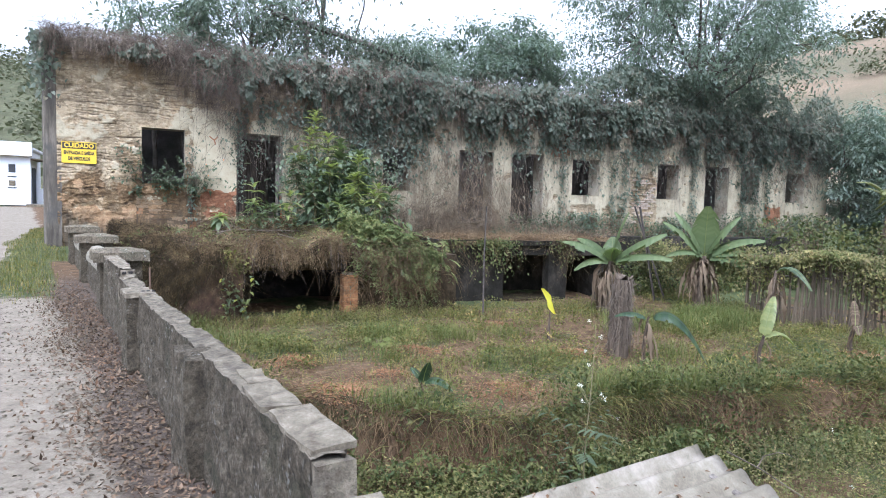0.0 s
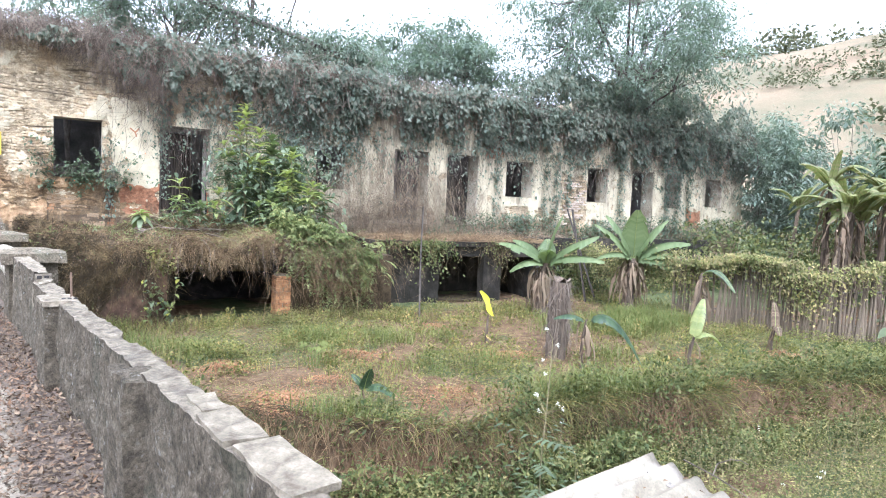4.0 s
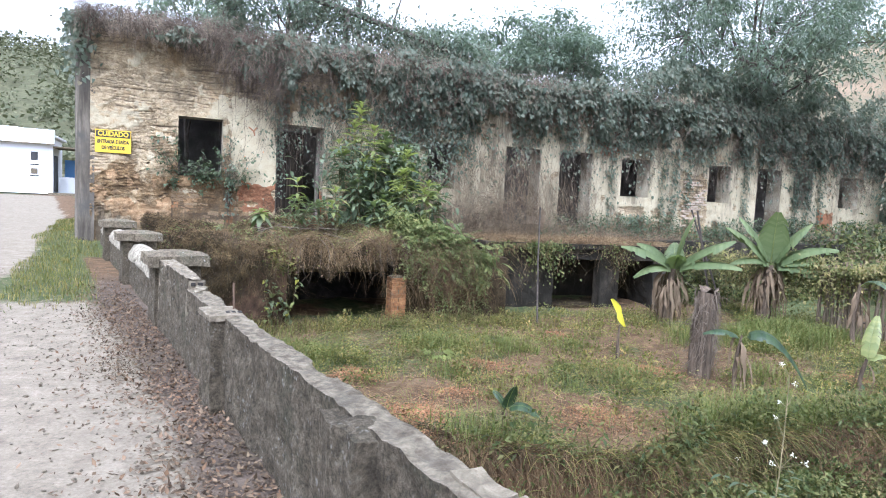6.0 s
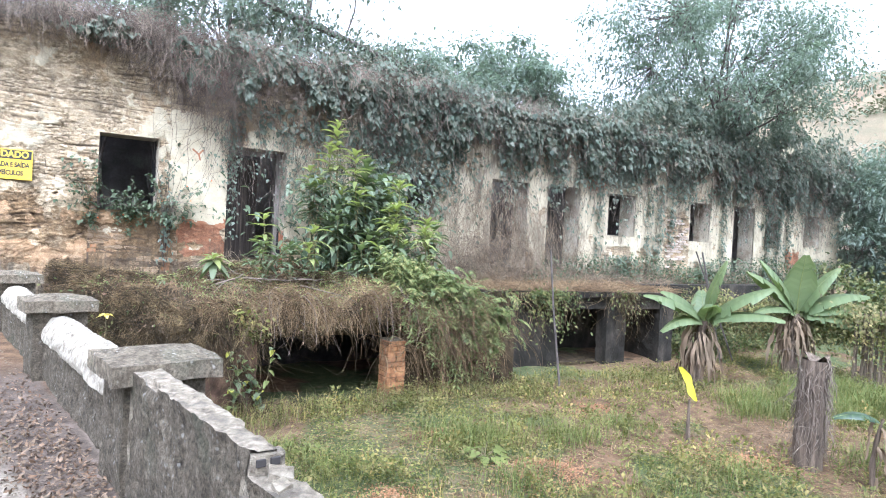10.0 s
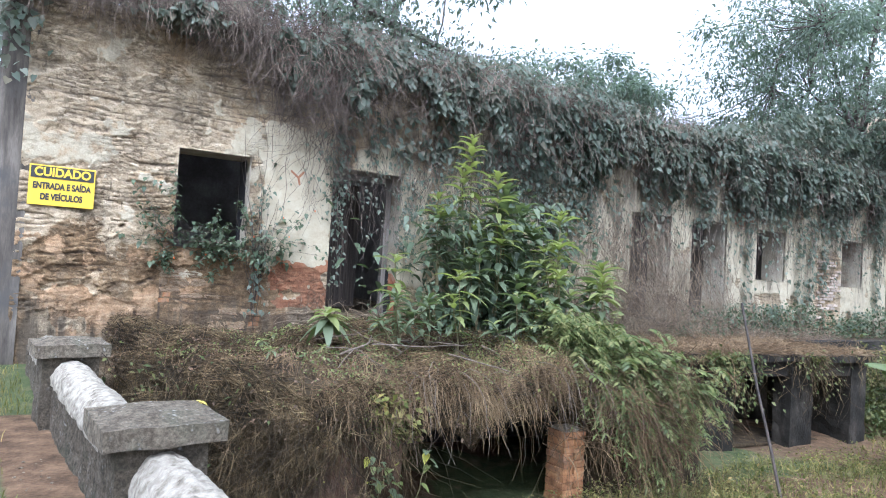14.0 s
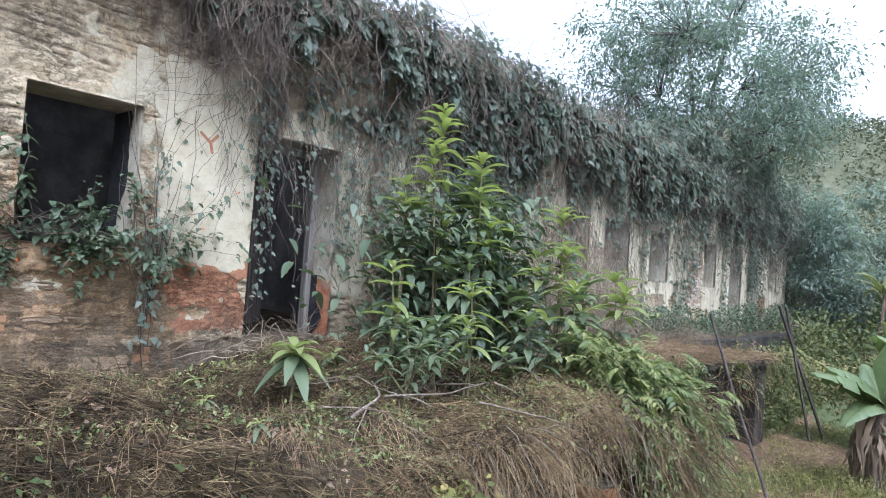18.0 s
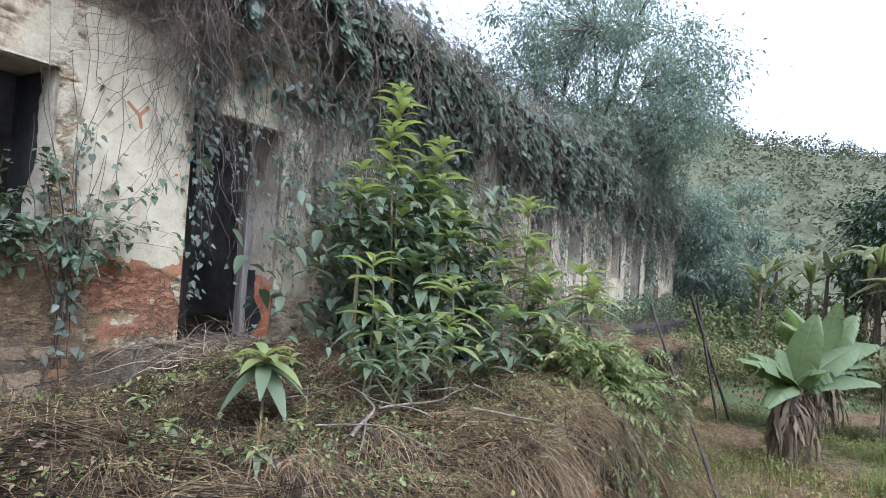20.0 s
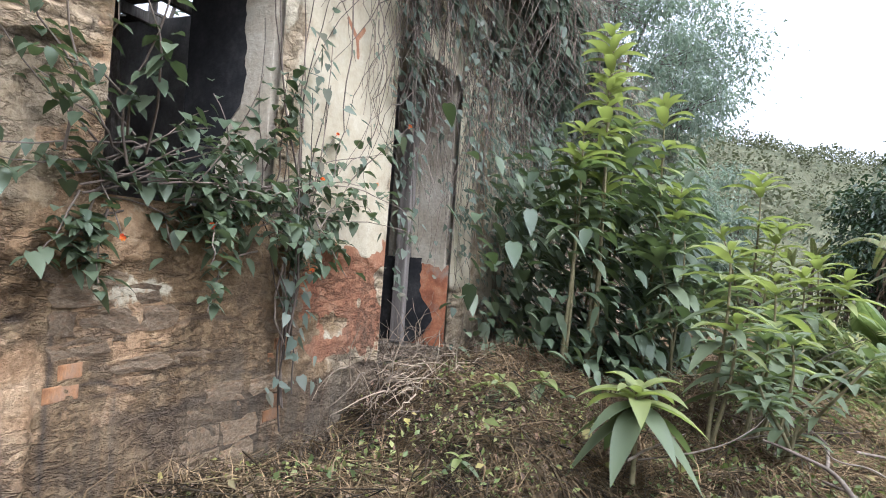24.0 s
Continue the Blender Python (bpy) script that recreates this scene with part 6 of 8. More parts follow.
    tagged(piece("dry_grass", Vg, Fg, M_GRASS), "grass growing along the foot of the porch", "grass", kind="stuff")
    # stems and rubbish swept against the door's threshold
    n = 420
    st = np.stack([rng.uniform(4.2, 6.2, n), Y0 - rng.uniform(-0.25, 0.5, n), rng.uniform(0.3, 0.52, n)], 1)
    st[:, 2] = np.where(st[:, 1] > Y0 - 0.05, 0.47, st[:, 2])
    st[:, 0] = np.where(st[:, 1] > Y0 - 0.05, rng.uniform(4.85, 5.75, n), st[:, 0])
    P = wander(st, np.stack([rng.normal(0, 1, n), rng.normal(0, 0.25, n), rng.normal(0.1, 0.3, n)], 1), 6, rng.uniform(0.15, 0.5, n), 0.3, 0.1)
    P[:, :, 1] = np.where(st[:, None, 1] > Y0 - 0.05, P[:, :, 1], np.minimum(P[:, :, 1], Y0 - 0.04))
    P[:, :, 2] = np.maximum(P[:, :, 2], np.where(st[:, 1] > Y0 - 0.05, 0.455, 0.2)[:, None])
    Vs, Fs = tubes(P, rng.uniform(0.002, 0.006, n), 0.0015)
    tagged(piece("threshold_debris", Vs, Fs, M_DEADVINE), "dry stems and rubbish against the doorway's threshold", "debris", kind="stuff")
    # loose dead stems fanning out to the ground beside the brick pillar
    n = 900
    st = np.stack([rng.normal(7.5, 0.55, n), rng.normal(12.15, 0.2, n), rng.uniform(-0.7, 0.25, n)], 1)
    P = wander(st, np.stack([rng.normal(0.35, 0.6, n), rng.normal(-0.5, 0.4, n), rng.normal(0.1, 0.4, n)], 1), 9, rng.uniform(0.4, 1.2, n), 0.22, 0.26)
    P[:, :, 2] = np.maximum(P[:, :, 2], ground_z(P[:, :, 0], P[:, :, 1]) + 0.01)
    Vs, Fs = tubes(P, rng.uniform(0.002, 0.006, n), 0.0015)
    tagged(piece("loose_stems", Vs, Fs, M_STRAW), "pale loose dead stems fanning out beside the brick pillar", "dead vines", kind="stuff")
    # dead and green leaves caught in it
    m = 14000
    p = surf(rng.uniform(1.9, 9.0, m), np.where(rng.random(m) < 0.5, rng.uniform(0, 0.5, m), rng.uniform(0, 0.99, m))) + np.stack([rng.normal(0, 0.03, m), -rng.uniform(0.02, 0.1, m), rng.uniform(0.0, 0.08, m)], 1)
    D = np.stack([rng.normal(0, 1, m), rng.normal(-0.4, 0.6, m), rng.normal(-0.2, 0.4, m)], 1)
    N = np.stack([rng.normal(0, 0.5, m), rng.normal(-0.4, 0.5, m), np.ones(m)], 1)
    L = rng.uniform(0.015, 0.06, m)
    Vl, Fl = leaves(p, D, N, L, L * 0.5)
    tagged(piece("caught_leaves", Vl, Fl, M_LITTER), "curled dead leaves caught in the vine mat", "dead leaves", kind="stuff")
    m = 8400
    x = np.concatenate([rng.normal(5.9, 0.7, 3600), rng.uniform(2.6, 5, 600), rng.uniform(2, 9, 500), rng.normal(7.6, 0.7, 3000), rng.normal(4.3, 0.12, 700)])
    t = np.concatenate([rng.normal(0.5, 0.09, 3600), rng.uniform(0.0, 0.3, 600), rng.uniform(0, 1, 500), rng.uniform(0.35, 0.99, 3000), rng.uniform(0.75, 0.99, 700)])
    p = surf(x, np.clip(t, 0, 0.999)) + np.stack([rng.normal(0, 0.05, m), -rng.uniform(0.02, 0.22, m), rng.uniform(0.0, 0.16, m)], 1)
    D = np.stack([rng.normal(0, 1, m), rng.normal(-0.5, 0.5, m), rng.normal(-0.2, 0.4, m)], 1)
    L = np.where(np.arange(m) < 4200, 0.35, 1.0 - 0.45 * ((x < 4) | (x > 4.7))) * rng.uniform(0.03, 0.1, m)
    Vl, Fl = leaves(p, D, N[rng.integers(0, len(N), m)], L, L * 0.6)
    tagged(piece("mat_leaves", Vl, Fl, M_WEED), "green weed leaves growing through the dead vines", "weeds", kind="stuff")


dead_mat()


# ---- tall lance-leaved shrubs on the porch roof ----
def shrub(x, y, z0, top, spread=0.25, stems=3, leaf=0.2, young=0.76, label="tall green shrub with whorled lance-shaped leaves"):
    """Upright shoots from one foot, each leafy toward its tip, with larger drooping leaves lower down."""
    s = thing("shrub", (x, y, z0), label, "shrub", "shrubs on the porch roof")
    h = top - z0
    for i in range(stems):
        a = i * 2.4 + x * 7
        hh = h * (1 if i == 0 else rng.uniform(0.55, 0.95))
        k = 12
        u = np.linspace(0, 1, k)
        out = spread * (0.08 if i == 0 else rng.uniform(0.6, 1.2)) * (0.35 * u + 0.65 * u**2)
        P = np.stack([np.cos(a) * out + 0.03 * np.sin(u * 5 + i), np.sin(a) * out + 0.03 * np.cos(u * 4 + i), u * hh * 0.97], 1)
        V, F = tubes(P[None], 0.009 + 0.004 * h, 0.005, 6)
        stalk = piece("stem", V, F, M_STEM, s, smooth=True)
        n = int(11 + 7 * hh)
        uu = np.sort(1 - rng.beta(0.75, 1.5, n) * min(0.85, 0.3 + 0.35 / max(hh, 0.4)))
        base = np.stack([np.interp(uu, u, P[:, c]) for c in range(3)], 1)
        an = np.arange(n) * 2.4 + a
        tip = sstep(0.7, 1.0, uu)
        D = np.stack([np.cos(an), np.sin(an), 0.05 + 0.75 * tip + rng.normal(0, 0.15, n)], 1)
        L = leaf * 1.65 * rng.uniform(0.7, 1.25, n) * (1.05 - 0.4 * sstep(0.94, 1.0, uu)) * (0.8 + 0.2 * sstep(0.6, 0.85, uu))
        low = uu < young
        wide = np.where(low, 0.33, 0.25)
        V, F = long_leaves(base, D, L * np.where(low, 1.12, 1.0), L * wide, 0.6, 6)
        V = V.reshape(n, -1, 3)
        one = F[::n][:, :] - F[0, 0]
        for v, dark in zip(V, low):
            piece("leaf", v, one, M_BUSH if dark else M_SHOOT, stalk, "" if dark else "bright yellow-green young leaf", True)
    return s


# x, y, foot, top, spread, shoots, leaf, where the bright young leaves begin
for row in ((6.42, 14.24, 0.2, 3.2, 0.16, 3, 0.21, 0.7), (6.62, 13.82, 0.2, 2.62, 0.18, 2, 0.2, 0.7), (7.08, 13.08, 0.1, 2.1, 0.26, 3, 0.2, 0.6), (7.4, 12.55, 0.0, 1.42, 0.38, 2, 0.2, 0.74), (5.98, 14.35, 0.2, 2.3, 0.15, 2, 0.2, 0.86),
            (7.35, 13.9, 0.1, 1.95, 0.3, 3, 0.21, 0.95), (6.35, 12.95, 0.05, 1.0, 0.35, 3, 0.18, 0.95), (5.56, 13.02, 0.15, 1.22, 0.16, 2, 0.19, 0.66), (7.9, 13.2, 0.1, 1.4, 0.3, 3, 0.2, 1.1), (7.6, 14.5, 0.2, 2.3, 0.3, 2, 0.22, 1.1),
            (6.75, 13.45, 0.1, 1.2, 0.25, 2, 0.2, 1.1), (6.85, 12.75, 0.05, 1.3, 0.3, 3, 0.19, 0.9), (7.0, 14.2, 0.2, 2.5, 0.2, 2, 0.22, 1.1), (6.2, 13.6, 0.2, 1.5, 0.25, 2, 0.21, 1.1)):
    shrub(*row)
shrub(4.86, 13.3, 0.25, 1.36, 0.1, 2, 0.19, 0.7, "young shrub with lance-shaped leaves before the doorway")
shrub(4.75, 12.98, 0.3, 0.92, 0.35, 5, 0.11, 1.1, "twiggy small-leaved shrub with bare stems on the dead vines")
shrub(5.2, 13.1, 0.3, 0.9, 0.3, 3, 0.15, 1.1, "twiggy small-leaved shrub with bare stems on the dead vines")


def rosette(x, y, z0, height, count, size, label, group=""):
    """A short stem with broad spreading leaves, bright on top and dark below."""
    t = thing("leafy_seedling", (x, y, z0), label, "seedling", group)
    V, F = tubes(np.array([[[0, 0, -0.05], [0.01, 0, height * 0.5], [0, 0.01, height]]]), 0.006 + 0.02 * size, 0.006, 6)
    piece("stem", V, F, M_STEM, t, smooth=True)
    for i in range(count):
        u = i / (count - 1)
        a = i * 2.4 + x * 5
        D = np.array([[math.cos(a), math.sin(a), -0.5 + 1.35 * u**1.4]])
        ln = size * rng.uniform(0.85, 1.15) * (1 - 0.35 * u**3)
        V, F = long_leaves(np.array([[0, 0, height * (0.72 + 0.3 * u)]]), D, ln, ln * 0.33, 0.65, 8)
        piece("leaf", V, F, M_SHOOT if u > 0.45 else M_BUSH, t, "" if u > 0.45 else "darker drooping leaf", True)
    return t


rosette(4.18, 13.63, 0.27, 0.36, 19, 0.34, "low young shrub with broad bright leaves on the dead vines")
for sx, sy, sz, sh, sc, ss in ((3.42, 13.55, 0.24, 0.1, 9, 0.13), (3.75, 14.3, 0.24, 0.08, 8, 0.12), (3.1, 14.35, 0.22, 0.06, 8, 0.1), (4.7, 14.45, 0.26, 0.22, 8, 0.24), (5.15, 14.3, 0.26, 0.2, 7, 0.22), (3.95, 13.1, 0.26, 0.07, 8, 0.11), (3.3, 12.75, 0.28, 0.08, 8, 0.11)):
    rosette(sx, sy, sz, sh, sc, ss, "small green seedling growing through the dead vines", "seedlings on the porch roof")


def big_leaf_patch():
    """Broad dark leaves behind the shrubs, against the wall."""
    n = 3000
    P = np.stack([rng.normal(6.95, 0.62, n), rng.uniform(13.5, 15.15, n), 0.2 + 2.2 * rng.random(n) ** 1.3], 1)
    P[:, 2] *= 0.55 + 0.6 * fbm(P[:, 0] * 2.2, P[:, 1] * 2.2, 190)
    D = np.stack([rng.normal(0, 0.7, n), rng.normal(-0.6, 0.4, n), rng.normal(-0.25, 0.4, n)], 1)
    L = rng.uniform(0.07, 0.2, n)
    V, F = long_leaves(P, D, L, L * 0.55, 0.5, 5)
    o = piece("undergrowth", V, F, M_UNDER, smooth=True)
    tagged(o, "dense dark broad-leaved undergrowth against the wall", "undergrowth", kind="stuff")
    # fern-like sprays arching over the porch corner
    n = 1250
    along = rng.beta(1.3, 1.2, n)
    c = np.stack([6.6 + 1.9 * along + rng.normal(0, 0.16, n), 12.9 - 0.85 * rng.random(n) - 0.35 * along, 0.72 - 0.85 * along + rng.normal(0, 0.13, n)], 1)
    c[:, 2] -= 0.55 * rng.random(n) ** 2.5
    R = wander(c, np.stack([rng.normal(0.1, 0.9, n), rng.normal(-0.5, 0.6, n), rng.normal(0.3, 0.5, n)], 1), 9, rng.uniform(0.15, 0.42, n), 0.16, 0.24)
    T = unit(np.gradient(R, axis=1))
    side = unit(np.cross(T, [0, 0, 1.0]))
    sets = [(lambda v, f: (v, tri(f)))(*tubes(R, 0.003, 0.0015))]
    ln = ((0.1 * np.sin(np.linspace(0.5, 2.9, 9)))[None, :] * rng.uniform(0.6, 1.3, (n, 1))).ravel()
    for k in (1, -1):
        sets.append(leaves(R.reshape(-1, 3), (k * side + 0.45 * T + [0, 0, -0.2]).reshape(-1, 3), rng.normal(0, 0.4, (n * 9, 3)) + [0, -0.3, 1.0], ln, ln * 0.42))
    V, F = joined(*sets)
    o = piece("trailing_shrub", V, F, M_FERN)
    tagged(o, "trailing green shrub spilling over the porch corner", "shrub", kind="stuff")


big_leaf_patch()


def cellar_vine():
    """A leafy vine climbing the cellar's red front wall beside its opening."""
    t = thing("broad_leaved_vine", (4.3, 12.1, -1.4), "vine with broad heart-shaped green leaves, some yellowing, on the cellar front", "vine")
    n = 9
    P = wander(np.stack([rng.uniform(-0.15, 0.2, n), rng.uniform(-0.1, 0.1, n), np.zeros(n)], 1), np.tile([0.02, -0.03, 1.0], (n, 1)), 12, rng.uniform(0.6, 1.25, n), 0.2, -0.1)
    P[:, :, 1] = np.clip(P[:, :, 1], -0.2, 0.12)
    for q in P:
        V, F = tubes(q[None], 0.007, 0.003, 5)
        piece("stem", V, F, M_STEM, t, smooth=True)
    for i in range(120):
        b = P[int(rng.integers(n)), int(rng.integers(2, 12))] + np.array([0, -0.05, 0]) + rng.normal(0, 0.035, 3)
        ln = rng.uniform(0.05, 0.125)
        V, F = long_leaves(b[None], np.array([[rng.normal() * 0.7, -0.7, rng.normal() * 0.4 - 0.15]]), ln, ln * 0.75, 0.55, 6)
        old = rng.random() < 0.1
        piece("leaf", V, F, M_YELLOWING if old else (M_FERN if rng.random() < 0.4 else M_BUSH), t, "yellowing leaf" if old else "", True)


cellar_vine()


# ---- lantana in the first window ----
def lantana():
    t = thing("flowering_climber", (3.2, Y0, 1.3), "straggling climber with dark leaves and small orange flowers in a window", "climber")
    arms = ((-0.35, 0.1, -1.0, 0.38, 4), (-0.4, 0.15, -0.72, 0.85, 6), (-0.45, 0.05, 0.1, 0.3, 14), (0.0, 0.0, 0.4, 0.25, 12), (-0.5, 0.0, -0.55, -0.25, 6), (0.5, 0.0, 0.55, 0.6, 5), (0.5, 0.05, 1.15, 0.5, 5), (0.5, -0.1, 1.05, 0.05, 4), (0.05, 0.05, -0.1, -0.12, 10), (0.55, 0.0, 0.58, -0.3, 5))
    rows = [(xa + rng.normal() * 0.12, za + rng.normal() * 0.06, xb + rng.normal() * 0.14, zb + rng.normal() * 0.12) for xa, za, xb, zb, k in arms for i in range(k)]
    A = np.array(rows)
    n = len(A)
    run = np.stack([A[:, 2] - A[:, 0], rng.uniform(-0.25, 0.0, n), A[:, 3] - A[:, 1]], 1)
    P = wander(np.stack([A[:, 0], rng.uniform(-0.12, 0.1, n), A[:, 1]], 1), run, 9, np.linalg.norm(run, axis=1), 0.16, 0.04)
    P[:, :, 1] = np.clip(P[:, :, 1], -0.3, 0.25)
    P[:, :, 1] = np.where(np.abs(P[:, :, 0]) > 0.5, np.minimum(P[:, :, 1], -0.05), P[:, :, 1])
    for q in P:
        V, F = tubes(q[None], 0.005, 0.0018, 4)
        piece("stem", V, F, M_TWIG, t)
    m = 1250
    base = P[rng.integers(0, n, m), rng.integers(2, 9, m)] + rng.normal(0, 0.025, (m, 3))
    D = np.stack([rng.normal(0, 0.8, m), rng.normal(-0.5, 0.5, m), rng.normal(-0.25, 0.4, m)], 1)
    N = np.stack([rng.normal(0, 0.4, m), rng.normal(-0.6, 0.3, m), np.ones(m) * 0.8], 1)
    L = rng.uniform(0.035, 0.09, m)
    V, F = long_leaves(base, D, L, L * 0.72, 0.5, 4)
    tagged(piece("foliage", V, F, M_UNDER, t, smooth=True), "dark heart-shaped leaves", kind="stuff")
    tips = P[rng.integers(0, n, 16), -1]
    for tip in tips:
        q = np.repeat(tip[None], 16, 0)
        V, F = leaves(q, rng.normal(0, 1, (16, 3)) + [0, -0.5, 0.6], rng.normal(0, 1, (16, 3)), 0.016, 0.013)
        piece("flower_head", V, F, M_ORANGE, t, "tiny orange and red flower head")


lantana()


def fallen_branch(points, r, label):
    P = np.array(points, float)
    b = thing("fallen_branch", P[0], label, "branch", "branches on the porch roof")
    u = np.linspace(0, 1, 14)
    t = np.linspace(0, 1, len(P))
    Q = np.stack([np.interp(u, t, P[:, c]) for c in range(3)], 1) - P[0] + 0.004 * rng.normal(size=(14, 3))
    Q[1:-1] = 0.4 * Q[1:-1] + 0.3 * (Q[2:] + Q[:-2])
    V, F = tubes(Q[None], r, r * 0.45, 7)
    piece("stick", V, F, M_STICK, b, smooth=True)


fallen_branch([(4.0, 12.75, 0.3), (4.36, 12.84, 0.39), (4.5, 13.1, 0.44)], 0.013, "pale dead branch lying on the dry vines")
fallen_branch([(4.4, 12.85, 0.38), (5.0, 12.75, 0.36), (5.7, 12.9, 0.36)], 0.009, "thin dead branch lying on the dry vines")
fallen_branch([(5.2, 12.6, 0.3), (5.6, 12.2, 0.2), (6.0, 12.05, 0.05)], 0.009, "thin dead branch lying on the dry vines")
for i in range(26):
    q0 = np.array([rng.uniform(3.9, 6.4), rng.uniform(12.45, 13.7), 0.34])
    q = wander(q0[None], np.array([[rng.normal(), rng.normal() * 0.7, 0.15]]), 5, rng.uniform(0.35, 0.9), 0.22, 0.05)[0]
    fallen_branch(q, rng.uniform(0.004, 0.007), "thin dry stick lying in the dead vines")

yf = thing("yellow_plant", (2.62, 12.57, -0.09), "small plant with bright yellow leaves beside the capped wall", "plant")
an = np.arange(8) * 0.8
V, F = long_leaves(np.zeros((8, 3)), np.stack([np.cos(an), np.sin(an), 0.1 + 0.3 * (np.arange(8) % 2)], 1), 0.12, 0.06, 0.6)
piece("rosette", V, F, M_PALEYELLOW, yf, smooth=True)
V, F = tubes(np.array([[[0.05, 0.05, -1.33], [0.03, 0, -0.6], [0, 0, 0]]]), 0.006, 0.004, 5)
piece("stalk", V, F, M_STEM, yf, smooth=True)


# ---- garden ----
def banana(x, y, height, leafs=7, size=1.1, lean=0.0, dead=6, label="banana plant with broad torn green leaves and dry leaf skirts", stem_r=0.11, mat=None, aim=(), wid=0.2):
    mat = mat or M_BANANA
    z0 = float(ground_z(x, y))
    b = thing("banana_plant", (x, y, z0 - 0.02), label, "banana plant", "banana plants")
    k = 14
    u = np.linspace(0, 1, k)
    P = np.stack([lean * u**2, 0.04 * np.sin(u * 4), u * height], 1)
    V, F = tubes(P[None], stem_r, stem_r * 0.5, 12)
    V = V + (stem_r * 0.12) * np.stack([np.sin(V[:, 2] * 31 + V[:, 0] * 60), np.cos(V[:, 2] * 27 + V[:, 1] * 60), 0 * V[:, 2]], 1)
    piece("pseudostem", V, F, M_STUMP, b, "brown fibrous banana stem", True)
    top = P[-1]
    for i in range(leafs):
        a = i * 2.4 + rng.uniform(-0.3, 0.3) + x
        L = size * rng.uniform(0.75, 1.1)
        up = 1.5 - 0.95 * (i / max(1, leafs - 1)) if leafs > 1 else 1.2
        drop = 0.2 + 0.55 * (1 - up / 1.5)
        if i < len(aim):
            a, up, L, drop = aim[i]
        ns = 22
        s = np.linspace(0, 1, ns)
        hor = L * (s * math.cos(up) + 0.18 * s**2)
        zz = L * (s * math.sin(up) - drop * s**2.2)
        w = wid * L * np.sin(np.pi * np.clip(s * 0.86 + 0.1, 0, 1)) ** 0.7 * (s > 0.13) + 0.008
        ca, sa = math.cos(a), math.sin(a)
        mid = np.stack([top[0] + ca * hor, top[1] + sa * hor, top[2] - 0.06 + zz], 1)
        side = np.array([-sa, ca, 0.0])
        V, F = tubes(mid[None], 0.014 * size, 0.003, 5)
        rib = piece("leaf", V, F, M_SHOOT, b, "leaf with a pale midrib", True)
        for flank in (1, -1):
            VV, FF = [], []
            o = 0
            tear = rng.random(ns) < 0.38
            for j in range(ns - 1):
                dr = 0.2 + 0.55 * rng.random() * (1 if tear[j] else 0.25)
                if j == 0 or tear[j]:
                    run = dr
                e = []
                for jj, gap in ((j, 0.006 if tear[j] else 0), (j + 1, 0.0)):
                    c = mid[jj] + (mid[min(ns - 1, jj + 1)] - mid[max(0, jj - 1)]) * gap
                    e.append((c, c + flank * side * w[jj] * 0.55 + np.array([0, 0, 0.2 * w[jj]]), c + flank * side * w[jj] * (1 - 0.15 * run) + np.array([0, 0, -run * w[jj] * 0.5])))
                (a0, b0, c0), (a1, b1, c1) = e
                VV += [a0, b0, c0, a1, b1, c1]
                FF += [[o, o + 1, o + 4, o + 3], [o + 1, o + 2, o + 5, o + 4]]
                o += 6
            piece("blade", np.array(VV), np.array(FF), mat, rib, "broad torn blade")
    for i in range(dead):
        a = rng.uniform(0, 6.28)
        hh = height * rng.uniform(0.55, 1.0)
        ln = min(hh * 0.97, rng.uniform(0.35, 0.95) * max(0.5, min(1.2, height)))
        st = np.array([[math.cos(a) * stem_r * 0.7, math.sin(a) * stem_r * 0.7, hh]])
        P2 = wander(st, np.array([[math.cos(a) * 0.8, math.sin(a) * 0.8, 0.1]]), 11, ln, 0.22, 0.7)[0]
        P2[:, 2] = np.maximum(P2[:, 2], 0.03)
        tw = a + np.cumsum(rng.normal(0, 0.55, 11))
        t = np.stack([-np.sin(tw), np.cos(tw), rng.normal(0, 0.2, 11)], 1)
        w = (rng.uniform(0.015, 0.05) * min(1, 0.35 + 0.5 * height) * (0.6 + 0.7 * rng.random(11)) * np.sin(np.linspace(0.5, 3.0, 11)))[:, None]
        V = np.stack([P2 + t * w, P2 + np.array([math.cos(a), math.sin(a), 0]) * 0.012, P2 - t * w], 1).reshape(-1, 3)
        piece("dead_leaf", V, grid_faces(11, 3), M_DRYLEAF, b, "hanging dry brown leaf")
    return b


banana(12.4, 10.75, 1.28, 8, 1.0, 0.04, 60, stem_r=0.13, wid=0.27, aim=((-0.7, 1.47, 1.25, 0.04), (2.4, 0.72, 1.2, 0.28), (2.2, 0.95, 1.05, 0.3), (-0.75, 0.75, 1.3, 0.12), (-0.95, 0.45, 1.25, 0.3), (-2.2, 1.1, 0.8, 0.4), (0.8, 1.25, 0.8, 0.2), (2.7, 0.5, 0.8, 0.7)))
banana(14.98, 10.39, 1.4, 9, 1.1, 0.05, 70, stem_r=0.16, wid=0.27, aim=((-2.3, 1.5, 1.3, 0.03), (2.35, 0.95, 1.3, 0.16), (2.2, 1.2, 1.35, 0.12), (-0.75, 1.15, 1.3, 0.12), (-0.75, 0.7, 1.4, 0.3), (-0.85, 0.45, 1.3, 0.4), (-1.0, 0.15, 1.2, 0.35), (2.7, 0.55, 0.9, 0.5), (0.8, 1.2, 0.9, 0.3)))
banana(9.62, 6.6, 0.85, 2, 0.62, 0.0, 7, "small banana sucker with one drooping dark leaf", 0.035, M_TREEDARK, ((-0.8, 0.75, 0.95, 1.3), (2.4, 0.6, 0.5, 0.5)), 0.2)
